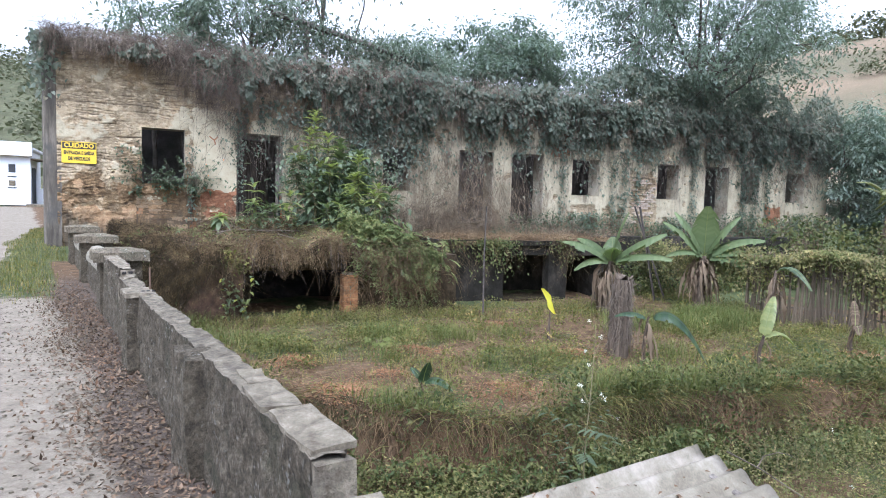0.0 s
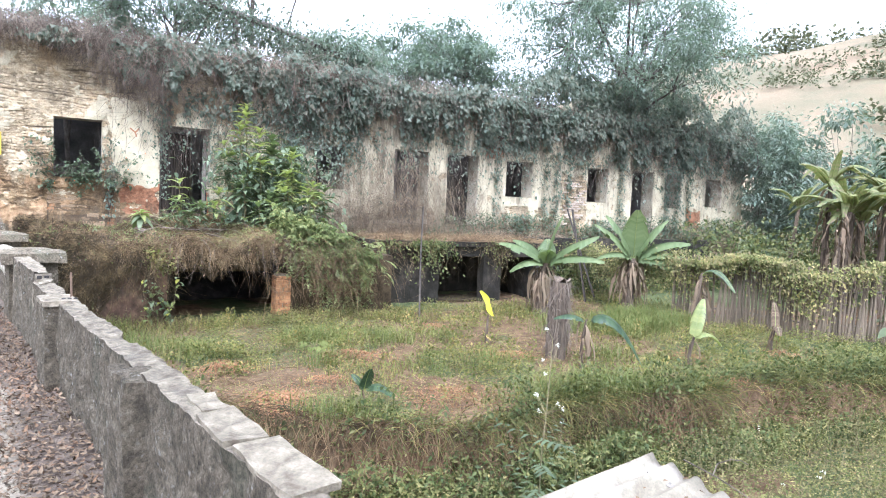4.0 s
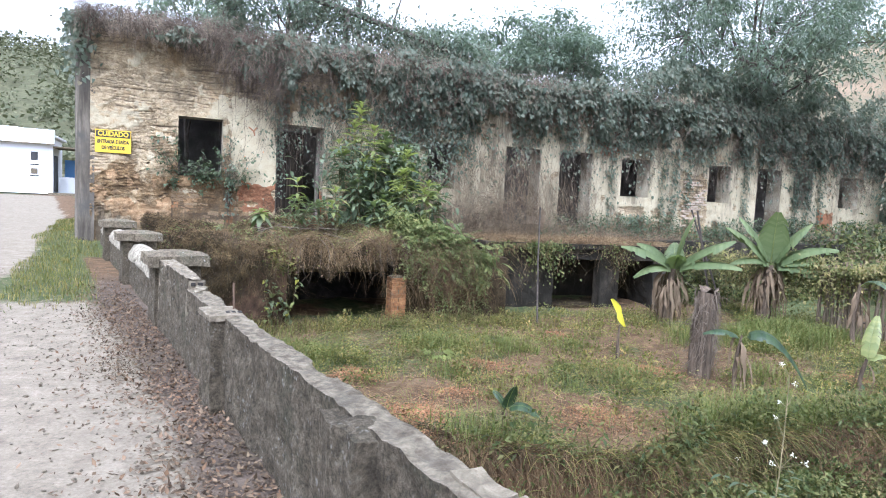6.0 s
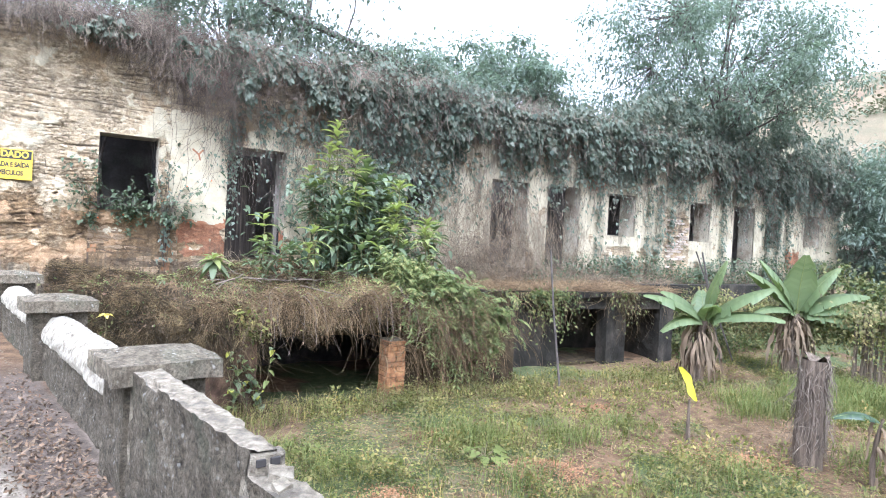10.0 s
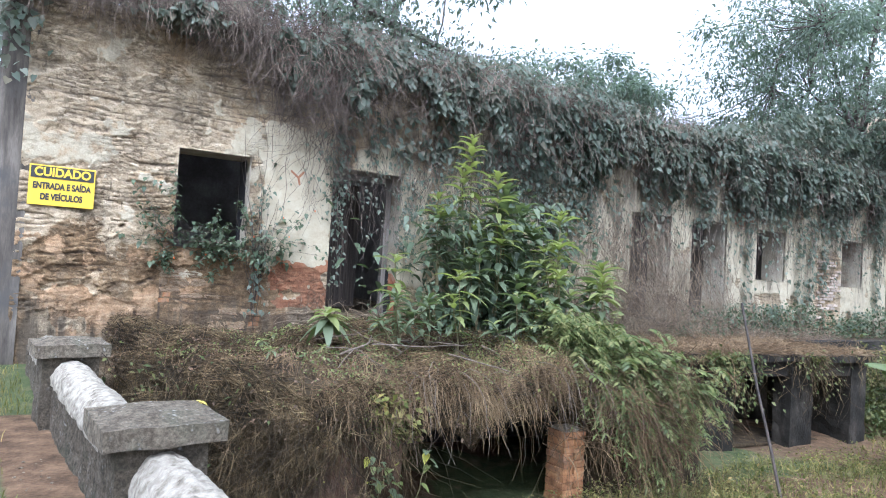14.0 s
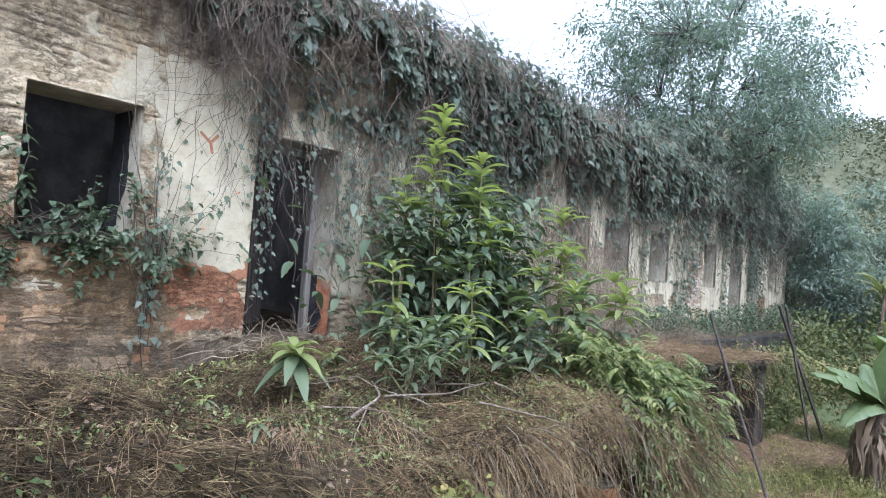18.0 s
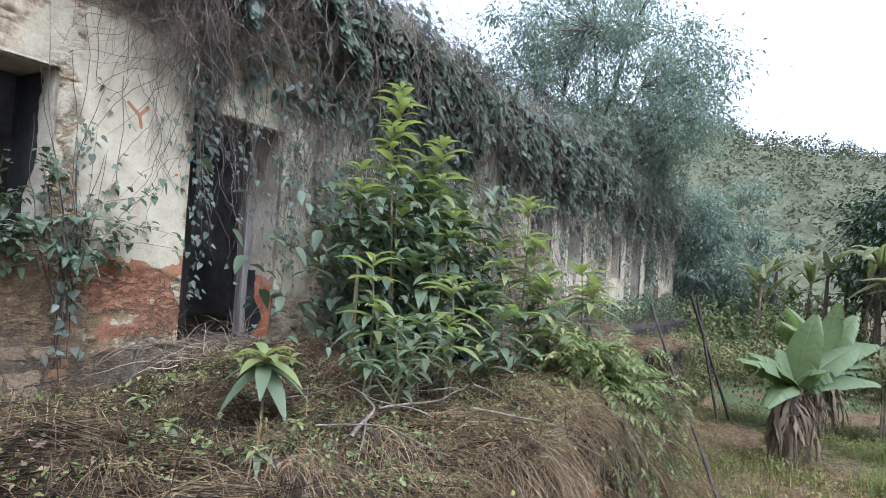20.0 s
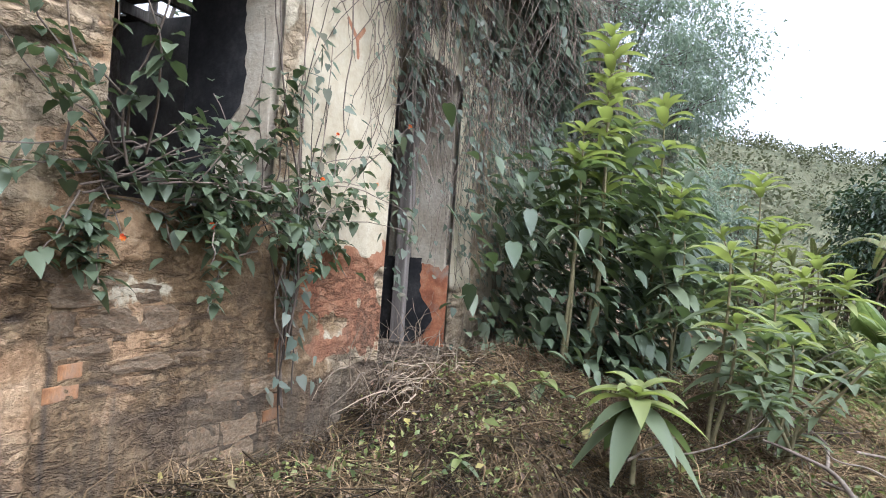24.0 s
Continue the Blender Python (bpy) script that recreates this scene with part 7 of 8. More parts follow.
banana(11.5, 6.0, 0.55, 2, 0.75, 0.0, 3, "young banana sucker with a yellow-green leaf", 0.04, M_SHOOT, ((0.3, 1.35, 0.8, 0.15), (-0.4, 0.85, 0.6, 0.9)), 0.14)
banana(13.7, 5.9, 0.55, 2, 0.55, 0.0, 4, "young banana sucker with dry leaves", 0.05, M_DRYLEAF, (), 0.12)
banana(14.33, 7.92, 1.25, 1, 1.3, 0.0, 9, "thin banana sapling with one long arching leaf and dry brown leaves", 0.05, M_BUSH, ((-1.7, 0.75, 0.95, 0.95),), 0.09)
banana(5.7, 6.35, 0.3, 3, 0.42, 0.0, 1, "low dark green broad-leaved seedling", 0.02, M_TREEDARK, ((-1.5, 1.35, 0.34, 0.1), (-0.6, 0.7, 0.4, 0.8), (2.4, 1.2, 0.3, 0.3)), 0.26)
for i in range(9):
    az, far = radians(rng.uniform(60.5, 69.5)), rng.uniform(19.5, 24)
    banana(2.5 + far * math.sin(az), -0.65 + far * math.cos(az), rng.uniform(2.5, 3.7), 8, rng.uniform(1.1, 1.6), rng.uniform(-0.5, 0.5), 22, "tall yellowing banana plant in a clump behind the fence", 0.12, M_BANANAFAR, tuple((k * 2.4 + i, rng.uniform(0.7, 1.5), rng.uniform(1.1, 2.0), rng.uniform(0.15, 1.0)) for k in range(8)), 0.085)
for i in range(10):
    banana(24.6 + 5.5 * rng.random(), 9.0 + 3.2 * rng.random(), rng.uniform(2.4, 3.5), 9, rng.uniform(1.1, 1.4), rng.uniform(-0.4, 0.4), 6, "tall yellowing banana plant in a clump behind the fence", 0.1, M_BANANAFAR, tuple((k * 2.4 + i, rng.uniform(0.85, 1.5), rng.uniform(0.9, 1.7), rng.uniform(0.1, 0.9)) for k in range(9)), 0.085)


def grove_undergrowth():
    m = 9000
    x, y = rng.uniform(21.5, 31, m), rng.uniform(9.0, 14.5, m)
    z = ground_z(x, y) + rng.random(m) ** 0.8 * 2.9 * fbm(x * 0.9, y * 0.9, 125) * 1.3
    L = rng.uniform(0.08, 0.22, m)
    V, F = leaves(np.stack([x, y, z], 1), rng.normal(0, 0.8, (m, 3)) + [-0.4, -0.2, -0.1], rng.normal(0, 0.5, (m, 3)) + [-0.4, -0.2, 0.8], L, L * 0.5)
    tagged(piece("grove_undergrowth", V, F, M_BANKLEAF), "dark undergrowth between the banana plants behind the fence", "undergrowth", kind="stuff")


grove_undergrowth()


def stump():
    z0 = float(ground_z(9.7, 7.6))
    t = thing("dead_banana_trunk", (9.8, 7.42, z0 - 0.03), "thick dead banana trunk, grey-brown and fibrous, leafless", "trunk")
    u = np.linspace(0, 1, 16)
    P = np.stack([0.06 * u, 0.02 * np.sin(u * 3), u * 1.34], 1)[None]
    V, F = tubes(P, 0.17, 0.15, 22)
    a = np.arctan2(V[:, 1], V[:, 0])
    V = V * (1 + np.stack([0.05 * np.sin(a * 9 + V[:, 2] * 3) + 0.16 * (fbm(a * 1.5, V[:, 2] * 4, 112) - 0.5), 0.05 * np.sin(a * 9 + V[:, 2] * 3) + 0.16 * (fbm(a * 1.5, V[:, 2] * 4, 112) - 0.5), 0 * a], 1))
    piece("trunk", V, F, M_STUMP, t, smooth=True)
    top = P[0, -1]
    piece("torn_top", *[(lambda v: (v, np.array([[i, (i + 1) % 12, 12] for i in range(12)])))(np.concatenate([np.stack([top[0] + 0.15 * np.cos(np.arange(12) * 0.5236), 0.15 * np.sin(np.arange(12) * 0.5236), top[2] + rng.uniform(-0.01, 0.12, 12)], 1), [[top[0], 0, top[2] - 0.05]]]))][0], M_STUMP, t)
    n = 420
    an = rng.uniform(0, 6.28, n)
    st = np.stack([0.165 * np.cos(an) + 0.04, 0.165 * np.sin(an), rng.uniform(0.3, 1.4, n)], 1)
    P = wander(st, np.stack([np.cos(an) * 0.15, np.sin(an) * 0.15, np.where(rng.random(n) < 0.12, 0.8, -1.0)], 1), 8, rng.uniform(0.1, 0.45, n), 0.3, 0.35)
    P[:, :, 2] = np.maximum(P[:, :, 2], 0.05)
    V, F = tubes(P, rng.uniform(0.003, 0.009, n), 0.002)
    piece("fibre_skirt", V, F, M_STICK, t, "loose hanging fibres")


stump()


def stake():
    z0 = float(ground_z(9.38, 8.8))
    t = thing("yellow_seedling", (9.38, 8.8, z0 - 0.02), "bare brown shoot with one bright yellow leaf", "seedling")
    P = wander(np.array([[0, 0, 0.0]]), np.array([[0.02, 0, 1.0]]), 8, 0.6, 0.04, -0.1)
    V, F = tubes(P, 0.034, 0.016, 7)
    piece("stem", V, F, M_STUMP, t, smooth=True)
    # a half-rolled leaf with one kink, seen broadside from the road
    s = np.linspace(0, 1, 11)
    mid = np.stack([0.08 - 0.19 * s - 0.025 * np.sin(s * 7), -0.05 + 0.14 * s, 0.58 + 0.46 * s], 1)
    w = (0.075 * np.clip(np.sin(np.pi * np.clip(s * 0.8 + 0.08, 0, 1)), 0.1, 1) * (1 - 0.35 * np.exp(-((s - 0.5) / 0.12) ** 2)))[:, None]
    side = np.array([0.66, -0.55, 0.3])
    V = np.stack([mid + side * w, mid + [0.0, 0.02, 0], mid - side * w * 0.8], 1).reshape(-1, 3)
    piece("leaf", V, grid_faces(11, 3), M_YELLOW, t, "bright yellow half-rolled leaf", True)


stake()

pole = thing("leaning_pole", (9.44, 11.34, -1.45), "thin bare wooden pole leaning against the terrace", "pole")
V, F = tubes(np.array([[[0, 0, -0.02], [0.14, 0.27, 0.62], [0.32, 0.6, 1.3], [0.63, 1.1, 2.44]]]), 0.022, 0.017, 8)
piece("pole_shaft", V, F, M_DOORWOOD, pole, smooth=True)
for xa, ya, za, xb, yb, zb in ((14.9, 12.69, 1.11, 15.42, 11.88, -1.47), (15.0, 12.59, 1.1, 15.24, 12.11, -1.47)):
    p = thing("leaning_board", (xb, yb, zb), "dark weathered board leaning at the terrace's end", "board", "boards at the terrace")
    run = Vector((xa - xb, ya - yb, za - zb))
    o = part("plank", block((0.09, 0.03, run.length), (0, 0, run.length / 2), 0.005, rough=0.004, cuts=4), M_DOORWOOD, p)
    o.rotation_euler = run.to_track_quat("Z", "Y").to_euler()


# fence of upright bamboo slats
def fence():
    f = thing("bamboo_fence", (0, 0, 0), "fence of upright grey bamboo slats, creeper over its top", "fence")
    pts = np.array([(15.4, 9.4), (15.9, 7.4), (16.6, 6.1), (18.2, 5.0), (20.6, 4.0), (23.5, 3.2)])
    seg = np.r_[0, np.cumsum(np.hypot(*np.diff(pts, axis=0).T))]
    meshes = []
    for i in range(5):
        ln = 1.35 + 0.07 * i
        V, F = tubes(np.array([[[0, 0, 0], [0.008 * i - 0.015, 0.004, ln * 0.5], [0.004 * i, 0, ln]]]), 0.026 + 0.002 * i, 0.02, 6)
        me = raw_mesh("slat", V, F, True)
        me.materials.append(M_BAMBOO)
        meshes.append(me)
    d, i = 0.0, 0
    while d < seg[-1]:
        px, py = np.interp(d, seg, pts[:, 0]), np.interp(d, seg, pts[:, 1])
        o = new("slat", meshes[int(rng.integers(5))])
        o.parent = f
        o.location = (px, py, float(ground_z(px, py)) - 0.06)
        o.rotation_euler = (rng.normal() * 0.03, rng.normal() * 0.03, rng.uniform(0, 6))
        d += 0.048 + 0.008 * rng.random()
        i += 1
    for h in (0.35, 1.05):
        s = np.linspace(0, seg[-1], 50)
        P = np.stack([np.interp(s, seg, pts[:, 0]) + 0.04, np.interp(s, seg, pts[:, 1]) + 0.04, ground_z(np.interp(s, seg, pts[:, 0]), np.interp(s, seg, pts[:, 1])) + h], 1)[None]
        V, F = tubes(P, 0.022, 0.022, 6)
        piece("cross_rail", V, F, M_WOODOLD, f, smooth=True)
    n = 23000
    s = np.concatenate([rng.uniform(0, seg[-1], 12000), rng.uniform(-5, 3, 11000)])
    px, py = np.interp(s, seg, pts[:, 0]), np.interp(s, seg, pts[:, 1])
    px, py = np.where(s < 0, 15.4 - s * 0.15, px), np.where(s < 0, 9.4 - s * 0.9, py)
    lump = sstep(0.2, 0.8, fbm(s * 1.6, 0 * s, 100))
    hang = rng.beta(1.0, 2.0, n) * (0.1 + 1.3 * sstep(0.35, 0.7, fbm(s * 2.1, 0 * s, 101))) + 0.6 * rng.random(n) * (s < 0)
    P = np.stack([px + rng.normal(0, 0.22, n) - 0.05, py + rng.normal(0, 0.25, n) - 0.08, -0.02 + 0.34 * lump - hang], 1)
    D = np.stack([rng.normal(-0.3, 0.7, n), rng.normal(-0.4, 0.6, n), rng.normal(-0.4, 0.4, n)], 1)
    N = np.stack([rng.normal(-0.3, 0.4, n), rng.normal(-0.4, 0.4, n), np.ones(n)], 1)
    L = rng.uniform(0.035, 0.095, n)
    V, F = leaves(P, D, N, L, L * 0.6)
    o = piece("fence_creeper", V, F, M_FIELD)
    tagged(o, "green creeper heaped along the top of the fence", "creeper", kind="stuff")


fence()


def broad_plant(x, y, count, size, mat, label):
    """A low clump of broad arrow-shaped leaves on arching stalks."""
    z0 = float(ground_z(x, y))
    t = thing("broad_leaved_plant", (x, y, z0), label, "plant")
    for i in range(count):
        a, out = i * 2.4 + x, size * rng.uniform(0.6, 1.5)
        hgt = size * rng.uniform(0.7, 1.3)
        u = np.linspace(0, 1, 6)
        P = np.stack([np.cos(a) * out * u**1.5, np.sin(a) * out * u**1.5, hgt * np.sin(u * 1.5)], 1)
        V, F = tubes(P[None], 0.008, 0.005, 5)
        stalk = piece("stalk", V, F, M_STEM, t, smooth=True)
        D = np.array([[np.cos(a), np.sin(a), -0.25]])
        ln = size * rng.uniform(0.7, 1.1)
        V, F = heart_leaves(P[-1][None], D, np.array([[0.1 * rng.normal(), -0.25, 1.0]]), ln, ln * 0.8, 0.2)
        piece("leaf", V, F, mat, stalk, "", True)
    return t


broad_plant(17.4, 5.2, 11, 0.42, M_BUSH, "clump of broad dark green leaves at the fence's foot")
broad_plant(18.3, 4.75, 9, 0.4, M_BUSH, "clump of broad dark green leaves at the fence's foot")
broad_plant(14.05, 3.1, 9, 0.36, M_SHOOT, "clump of bright green broad leaves below the bank")
broad_plant(6.15, 9.15, 14, 0.16, M_LUSH, "leafy bright green weed on the garden soil")
broad_plant(4.45, 10.35, 10, 0.13, M_LUSH, "leafy bright green weed on the garden soil")
short_post = thing("short_post", (10.6, 2.35, float(ground_z(10.6, 2.35)) - 0.1), "short dark weathered wooden post among the weeds", "post")
part("post_shaft", block((0.11, 0.1, 0.85), (0, 0, 0.42), 0.015, rough=0.012, cuts=5), M_DOORWOOD, short_post)


def lean_to():
    """A corrugated sheet on short posts beside the road wall."""
    t = thing("corrugated_sheet", (5.08, 1.63, -0.71), "pale corrugated fibre-cement roof sheet with fallen leaves on it", "roof sheet")
    nu, nv = 90, 16
    U, S = np.meshgrid(np.linspace(-0.56, 0.56, nu), np.linspace(-1.2, 1.0, nv), indexing="ij")
    wav = 0.032 * np.sin(U * 2 * np.pi / 0.177)
    sag = 0.02 * (fbm(U * 2, S * 2, 110) - 0.5)
    rag = 0.05 * (fbm(U * 9, 0 * U, 111) - 0.5) * (S > 0.93)
    z = wav + sag - 0.01 * S + 0.17 * U
    c, s = math.cos(0.15), math.sin(0.15)
    xx, yy = (S + rag) * c - U * s, (S + rag) * s + U * c
    up, lo = np.stack([xx, yy, z + 0.004], -1).reshape(-1, 3), np.stack([xx, yy, z - 0.004], -1).reshape(-1, 3)
    Fg = grid_faces(nu, nv)
    k = nu * nv
    rim = []
    for i in range(nu - 1):
        for j in (0, nv - 1):
            a, b = i * nv + j, (i + 1) * nv + j
            rim.append([a, b, b + k, a + k])
    for j in range(nv - 1):
        for i in (0, nu - 1):
            a, b = i * nv + j, i * nv + j + 1
            rim.append([a, b, b + k, a + k])
    piece("sheet", np.concatenate([up, lo]), np.concatenate([Fg, Fg[:, ::-1] + k, np.array(rim)]), M_SHEET, t, smooth=True)
    for px, py in ((0.75, 0.5), (0.75, -0.4), (-0.9, 0.4), (-0.9, -0.5)):
        part("post", block((0.07, 0.07, 1.5), (px, py, -0.83 + 0.17 * py), 0.008, rough=0.004), M_WOODOLD, t)
    part("purlin", block((0.06, 1.1, 0.06), (0.75, 0.05, -0.075), 0.006), M_WOODOLD, t).rotation_euler = (0.168, 0, 0)
    part("purlin", block((0.06, 1.1, 0.06), (-0.9, -0.05, -0.075), 0.006), M_WOODOLD, t).rotation_euler = (0.168, 0, 0)
    V, F = tubes(np.array([[[0.85, 0.42, 0.18], [0.98, 0.25, 0.1], [1.03, 0.05, 0.03], [1.08, -0.12, -0.04], [1.06, -0.25, -0.1]], [[0.97, 0.28, 0.1], [1.05, 0.3, 0.16], [1.1, 0.24, 0.2], [1.14, 0.2, 0.2], [1.2, 0.18, 0.17]]]), 0.005, 0.002, 5)
    piece("dry_twig", V, F, M_STICK, t, "thin dry creeper stem caught on the sheet's end")
    n = 70
    p = np.stack([rng.uniform(-0.8, 0.95, n), rng.uniform(-0.45, 0.5, n), np.full(n, 0.04)], 1)
    p[:, 2] += 0.17 * (p[:, 1] * c - p[:, 0] * s)
    for q in p:
        V, F = leaves(q[None], rng.normal(0, 1, (1, 3)) * [1, 1, 0.1], np.array([[0, 0, 1.0]]) + rng.normal(0, 0.2, (1, 3)), rng.uniform(0.02, 0.06), 0.022)
        piece("dry_leaf", V, F, M_LITTER, t, "dry brown leaf lying on the sheet")


lean_to()


# ---- what grows and lies on the ground ----
def scatter(n, x0, x1, y0, y1):
    x, y = rng.uniform(x0, x1, n), rng.uniform(y0, y1, n)
    return x, y


def in_garden(x, y):
    return (x > wall_x(y) + 0.02) & (y < 12.2 + 1.6 * (x > 14.2) + 0.3 * (x > 9.2)) & ~((x > 14.6) & (x > np.interp(y, [3.2, 4.0, 5.0, 6.1, 7.4, 9.4], [23.5, 20.6, 18.2, 16.6, 15.9, 15.4]) + 1.5) & (y > 3))


HEAPS = ((4.66, 8.6, 0.3, 260), (4.9, 6.95, 0.42, 420), (6.5, 8.5, 0.5, 420), (6.9, 6.2, 0.5, 380), (6.25, 10.2, 0.3, 160), (9.25, 10.4, 0.35, 200), (9.1, 7.9, 0.55, 420), (11.2, 5.3, 0.45, 300), (4.4, 6.3, 0.4, 300), (12.1, 6.5, 0.4, 240), (13.7, 5.7, 0.5, 240), (5.7, 7.5, 0.35, 160))


def ground_cover():
    # low weeds
    x, y = scatter(350000, 2.2, 20, 1.2, 13.6)
    ledge = np.interp(x, LEDGE_X, LEDGE_Y)
    lower = y < ledge
    patch = fbm(x * 0.55, y * 0.55, 31)
    bare = sstep(0.52, 0.68, fbm(x * 0.9, y * 0.9, 33))
    keep = in_garden(x, y) & (rng.random(len(x)) < np.where(lower, 0.95, 0.2 + 0.75 * sstep(0.38, 0.58, patch)) * (1 - 0.75 * bare * ~lower)) & (np.abs(y - ledge + 0.05) > 0.22)
    for cx, cy, r, m in HEAPS:
        keep &= np.hypot(x - cx, y - cy) > r * rng.uniform(0.3, 1.3, len(x))
    x, y, lower = x[keep], y[keep], lower[keep]
    n = len(x)
    tall = np.where(lower, 0.38 * rng.random(n) ** 0.8 * (0.5 + fbm(x * 1.2, y * 1.2, 120)), 0.24 * rng.random(n) ** 1.4 * sstep(0.36, 0.6, 0.5 * patch[keep] + 0.5 * fbm(x * 2.1, y * 2.1, 121)) + 0.015)
    P = np.stack([x, y, ground_z(x, y) + 0.01 + tall], 1)
    D = np.stack([rng.normal(0, 1, n), rng.normal(0, 1, n), rng.normal(0.25, 0.35, n)], 1)
    N = np.stack([rng.normal(0, 0.4, n), rng.normal(0, 0.4, n), np.ones(n)], 1)
    L = rng.uniform(0.018, 0.058, n) * (1 - 0.1 * lower)
    for sel, mat, nm, lab in ((~lower, M_WEED, "weeds", "low green weeds over the garden soil"), (lower, M_FIELD, "field_weeds", "dull green and brown weeds below the earth bank")):
        V, F = leaves(P[sel], D[sel], N[sel], L[sel], L[sel] * 0.55)
        tagged(piece(nm, V, F, mat), lab, "weeds", kind="stuff")
    # grass
    x, y = scatter(62000, 2.2, 21, 1.5, 14.5)
    tuft = fbm(x * 0.8, y * 0.8, 130)
    keep = in_garden(x, y) & (tuft + 0.12 * (x > 11) * (y > 7) > rng.uniform(0.5, 0.78, len(x))) & (np.abs(y - np.interp(x, LEDGE_X, LEDGE_Y) + 0.1) > 0.28)
    x, y = x[keep], y[keep]
    n = len(x)
    h = rng.uniform(0.04, 0.13, n) * (1 + 0.8 * (tuft[keep] > 0.62) + 0.6 * ((x > 11) & (y > 7)))
    V, F = blades(np.stack([x, y, ground_z(x, y) - 0.01], 1), h, 0.01, 1.6)
    tagged(piece("grass", V, F, M_GRASS), "uneven tufts of green and yellowing grass", "grass", kind="stuff")
    # big grass tussocks
    for cx, cy, m, hh in ((7.9, 5.3, 300, 0.55), (8.6, 5.0, 260, 0.5), (3.3, 9.8, 240, 0.5), (6.0, 8.4, 200, 0.35), (12.6, 8.8, 700, 0.5), (13.6, 9.2, 700, 0.5), (14.3, 8.4, 600, 0.5), (11.9, 9.5, 400, 0.45), (10.5, 5.2, 220, 0.45), (7.3, 7.6, 160, 0.3), (2.55, 12.6, 260, 0.6), (2.9, 12.2, 260, 0.5), (3.5, 11.9, 220, 0.4), (2.4, 13.4, 260, 0.7), (6.4, 9.95, 500, 0.4), (6.7, 9.7, 300, 0.35), (7.6, 9.3, 420, 0.36), (8.9, 9.6, 260, 0.3), (5.3, 6.1, 300, 0.42), (13.2, 8.2, 700, 0.5), (12.2, 8.3, 500, 0.42), (14.0, 9.0, 700, 0.55), (11.4, 8.9, 400, 0.4), (8.2, 5.2, 420, 0.6), (9.2, 5.3, 420, 0.55), (3.9, 10.3, 260, 0.4), (4.4, 9.6, 220, 0.35), (10.6, 7.0, 260, 0.35), (8.4, 7.6, 220, 0.3)):
        x, y = rng.normal(cx, 0.28, m), rng.normal(cy, 0.22, m)
        V, F = blades(np.stack([x, y, ground_z(x, y) - 0.01], 1), rng.uniform(0.4, 1, m) * hh * 1.05, 0.009, 1.3)
        tagged(piece("grass_tussock", V, F, M_LUSH), "bushy tussock of long green grass", "grass tussock", "tussocks in the garden", "stuff")
    # dry cut straw on the plots
    x, y = scatter(27000, 2.6, 15, 3.0, 12)
    keep = in_garden(x, y) & (fbm(x * 0.9, y * 0.9, 33) > rng.uniform(0.4, 0.62, len(x)))
    x, y = x[keep], y[keep]
    n = len(x)
    a = rng.uniform(0, 6.28, n)
    P = wander(np.stack([x, y, ground_z(x, y) + rng.uniform(0.005, 0.05, n)], 1), np.stack([np.cos(a), np.sin(a), rng.normal(0.05, 0.15, n)], 1), 3, rng.uniform(0.08, 0.28, n), 0.2, 0.05)
    V, F = tubes(P, 0.003, 0.002)
    tagged(piece("cut_straw", V, F, M_HAY), "dry cut straw lying over the soil", "straw", kind="stuff")
    # upright leafy herbs among the low weeds
    m = 330
    hx, hy = scatter(m * 3, 2.8, 15.5, 4.6, 12.0)
    ok = in_garden(hx, hy) & (hy > np.interp(hx, LEDGE_X, LEDGE_Y) + 0.1) & (fbm(hx * 0.9, hy * 0.9, 33) < 0.58)
    hx, hy = hx[ok][:m], hy[ok][:m]
    m = len(hx)
    hh = rng.uniform(0.1, 0.34, m)
    P = wander(np.stack([hx, hy, ground_z(hx, hy)], 1), np.stack([rng.normal(0, 0.2, m), rng.normal(0, 0.2, m), np.ones(m)], 1), 6, hh, 0.12, -0.05)
    i = np.repeat(np.arange(m), 34)
    b = P[i, rng.integers(1, 6, len(i))] + rng.normal(0, 1, (len(i), 3)) * [0.05, 0.05, 0.02]
    L = rng.uniform(0.03, 0.085, len(i))
    V, F = joined((lambda v, f: (v, tri(f)))(*tubes(P, 0.004, 0.002)), leaves(b, b - P[i, 2] + rng.normal(0, 0.05, (len(i), 3)), rng.normal(0, 0.4, (len(i), 3)) + [0, 0, 1], L, L * 0.5))
    tagged(piece("herbs", V, F, M_GRASS), "leafy green herbs standing among the low weeds", "weeds", kind="stuff")
    # dark leafy bushes crowding the bank's lip
    for cx, cy, rad, hgt in ((8.2, 5.0, 0.5, 0.55), (8.9, 4.8, 0.55, 0.5), (9.6, 4.8, 0.6, 0.6), (10.3, 4.75, 0.5, 0.5), (11.3, 4.8, 0.65, 0.55), (12.1, 4.6, 0.5, 0.5), (13.0, 4.3, 0.7, 0.6), (14.0, 4.0, 0.6, 0.5), (15.2, 3.5, 0.7, 0.6), (16.4, 3.2, 0.7, 0.5), (7.3, 4.7, 0.4, 0.35), (5.6, 5.1, 0.35, 0.3)):
        m = int(2200 * rad)
        d = unit(rng.normal(size=(m, 3)))
        d[:, 2] = np.abs(d[:, 2])
        p = np.stack([cx + d[:, 0] * rad, cy + d[:, 1] * rad * 0.75, d[:, 2] * hgt], 1) * 1.0
        p[:, :2] += rng.normal(0, 0.07, (m, 2))
        p[:, 2] = p[:, 2] * rng.uniform(0.35, 1.1, m) * (0.6 + 0.7 * fbm(p[:, 0] * 3, p[:, 1] * 3, 147)) + ground_z(p[:, 0], p[:, 1]) + 0.02
        L = rng.uniform(0.035, 0.09, m)
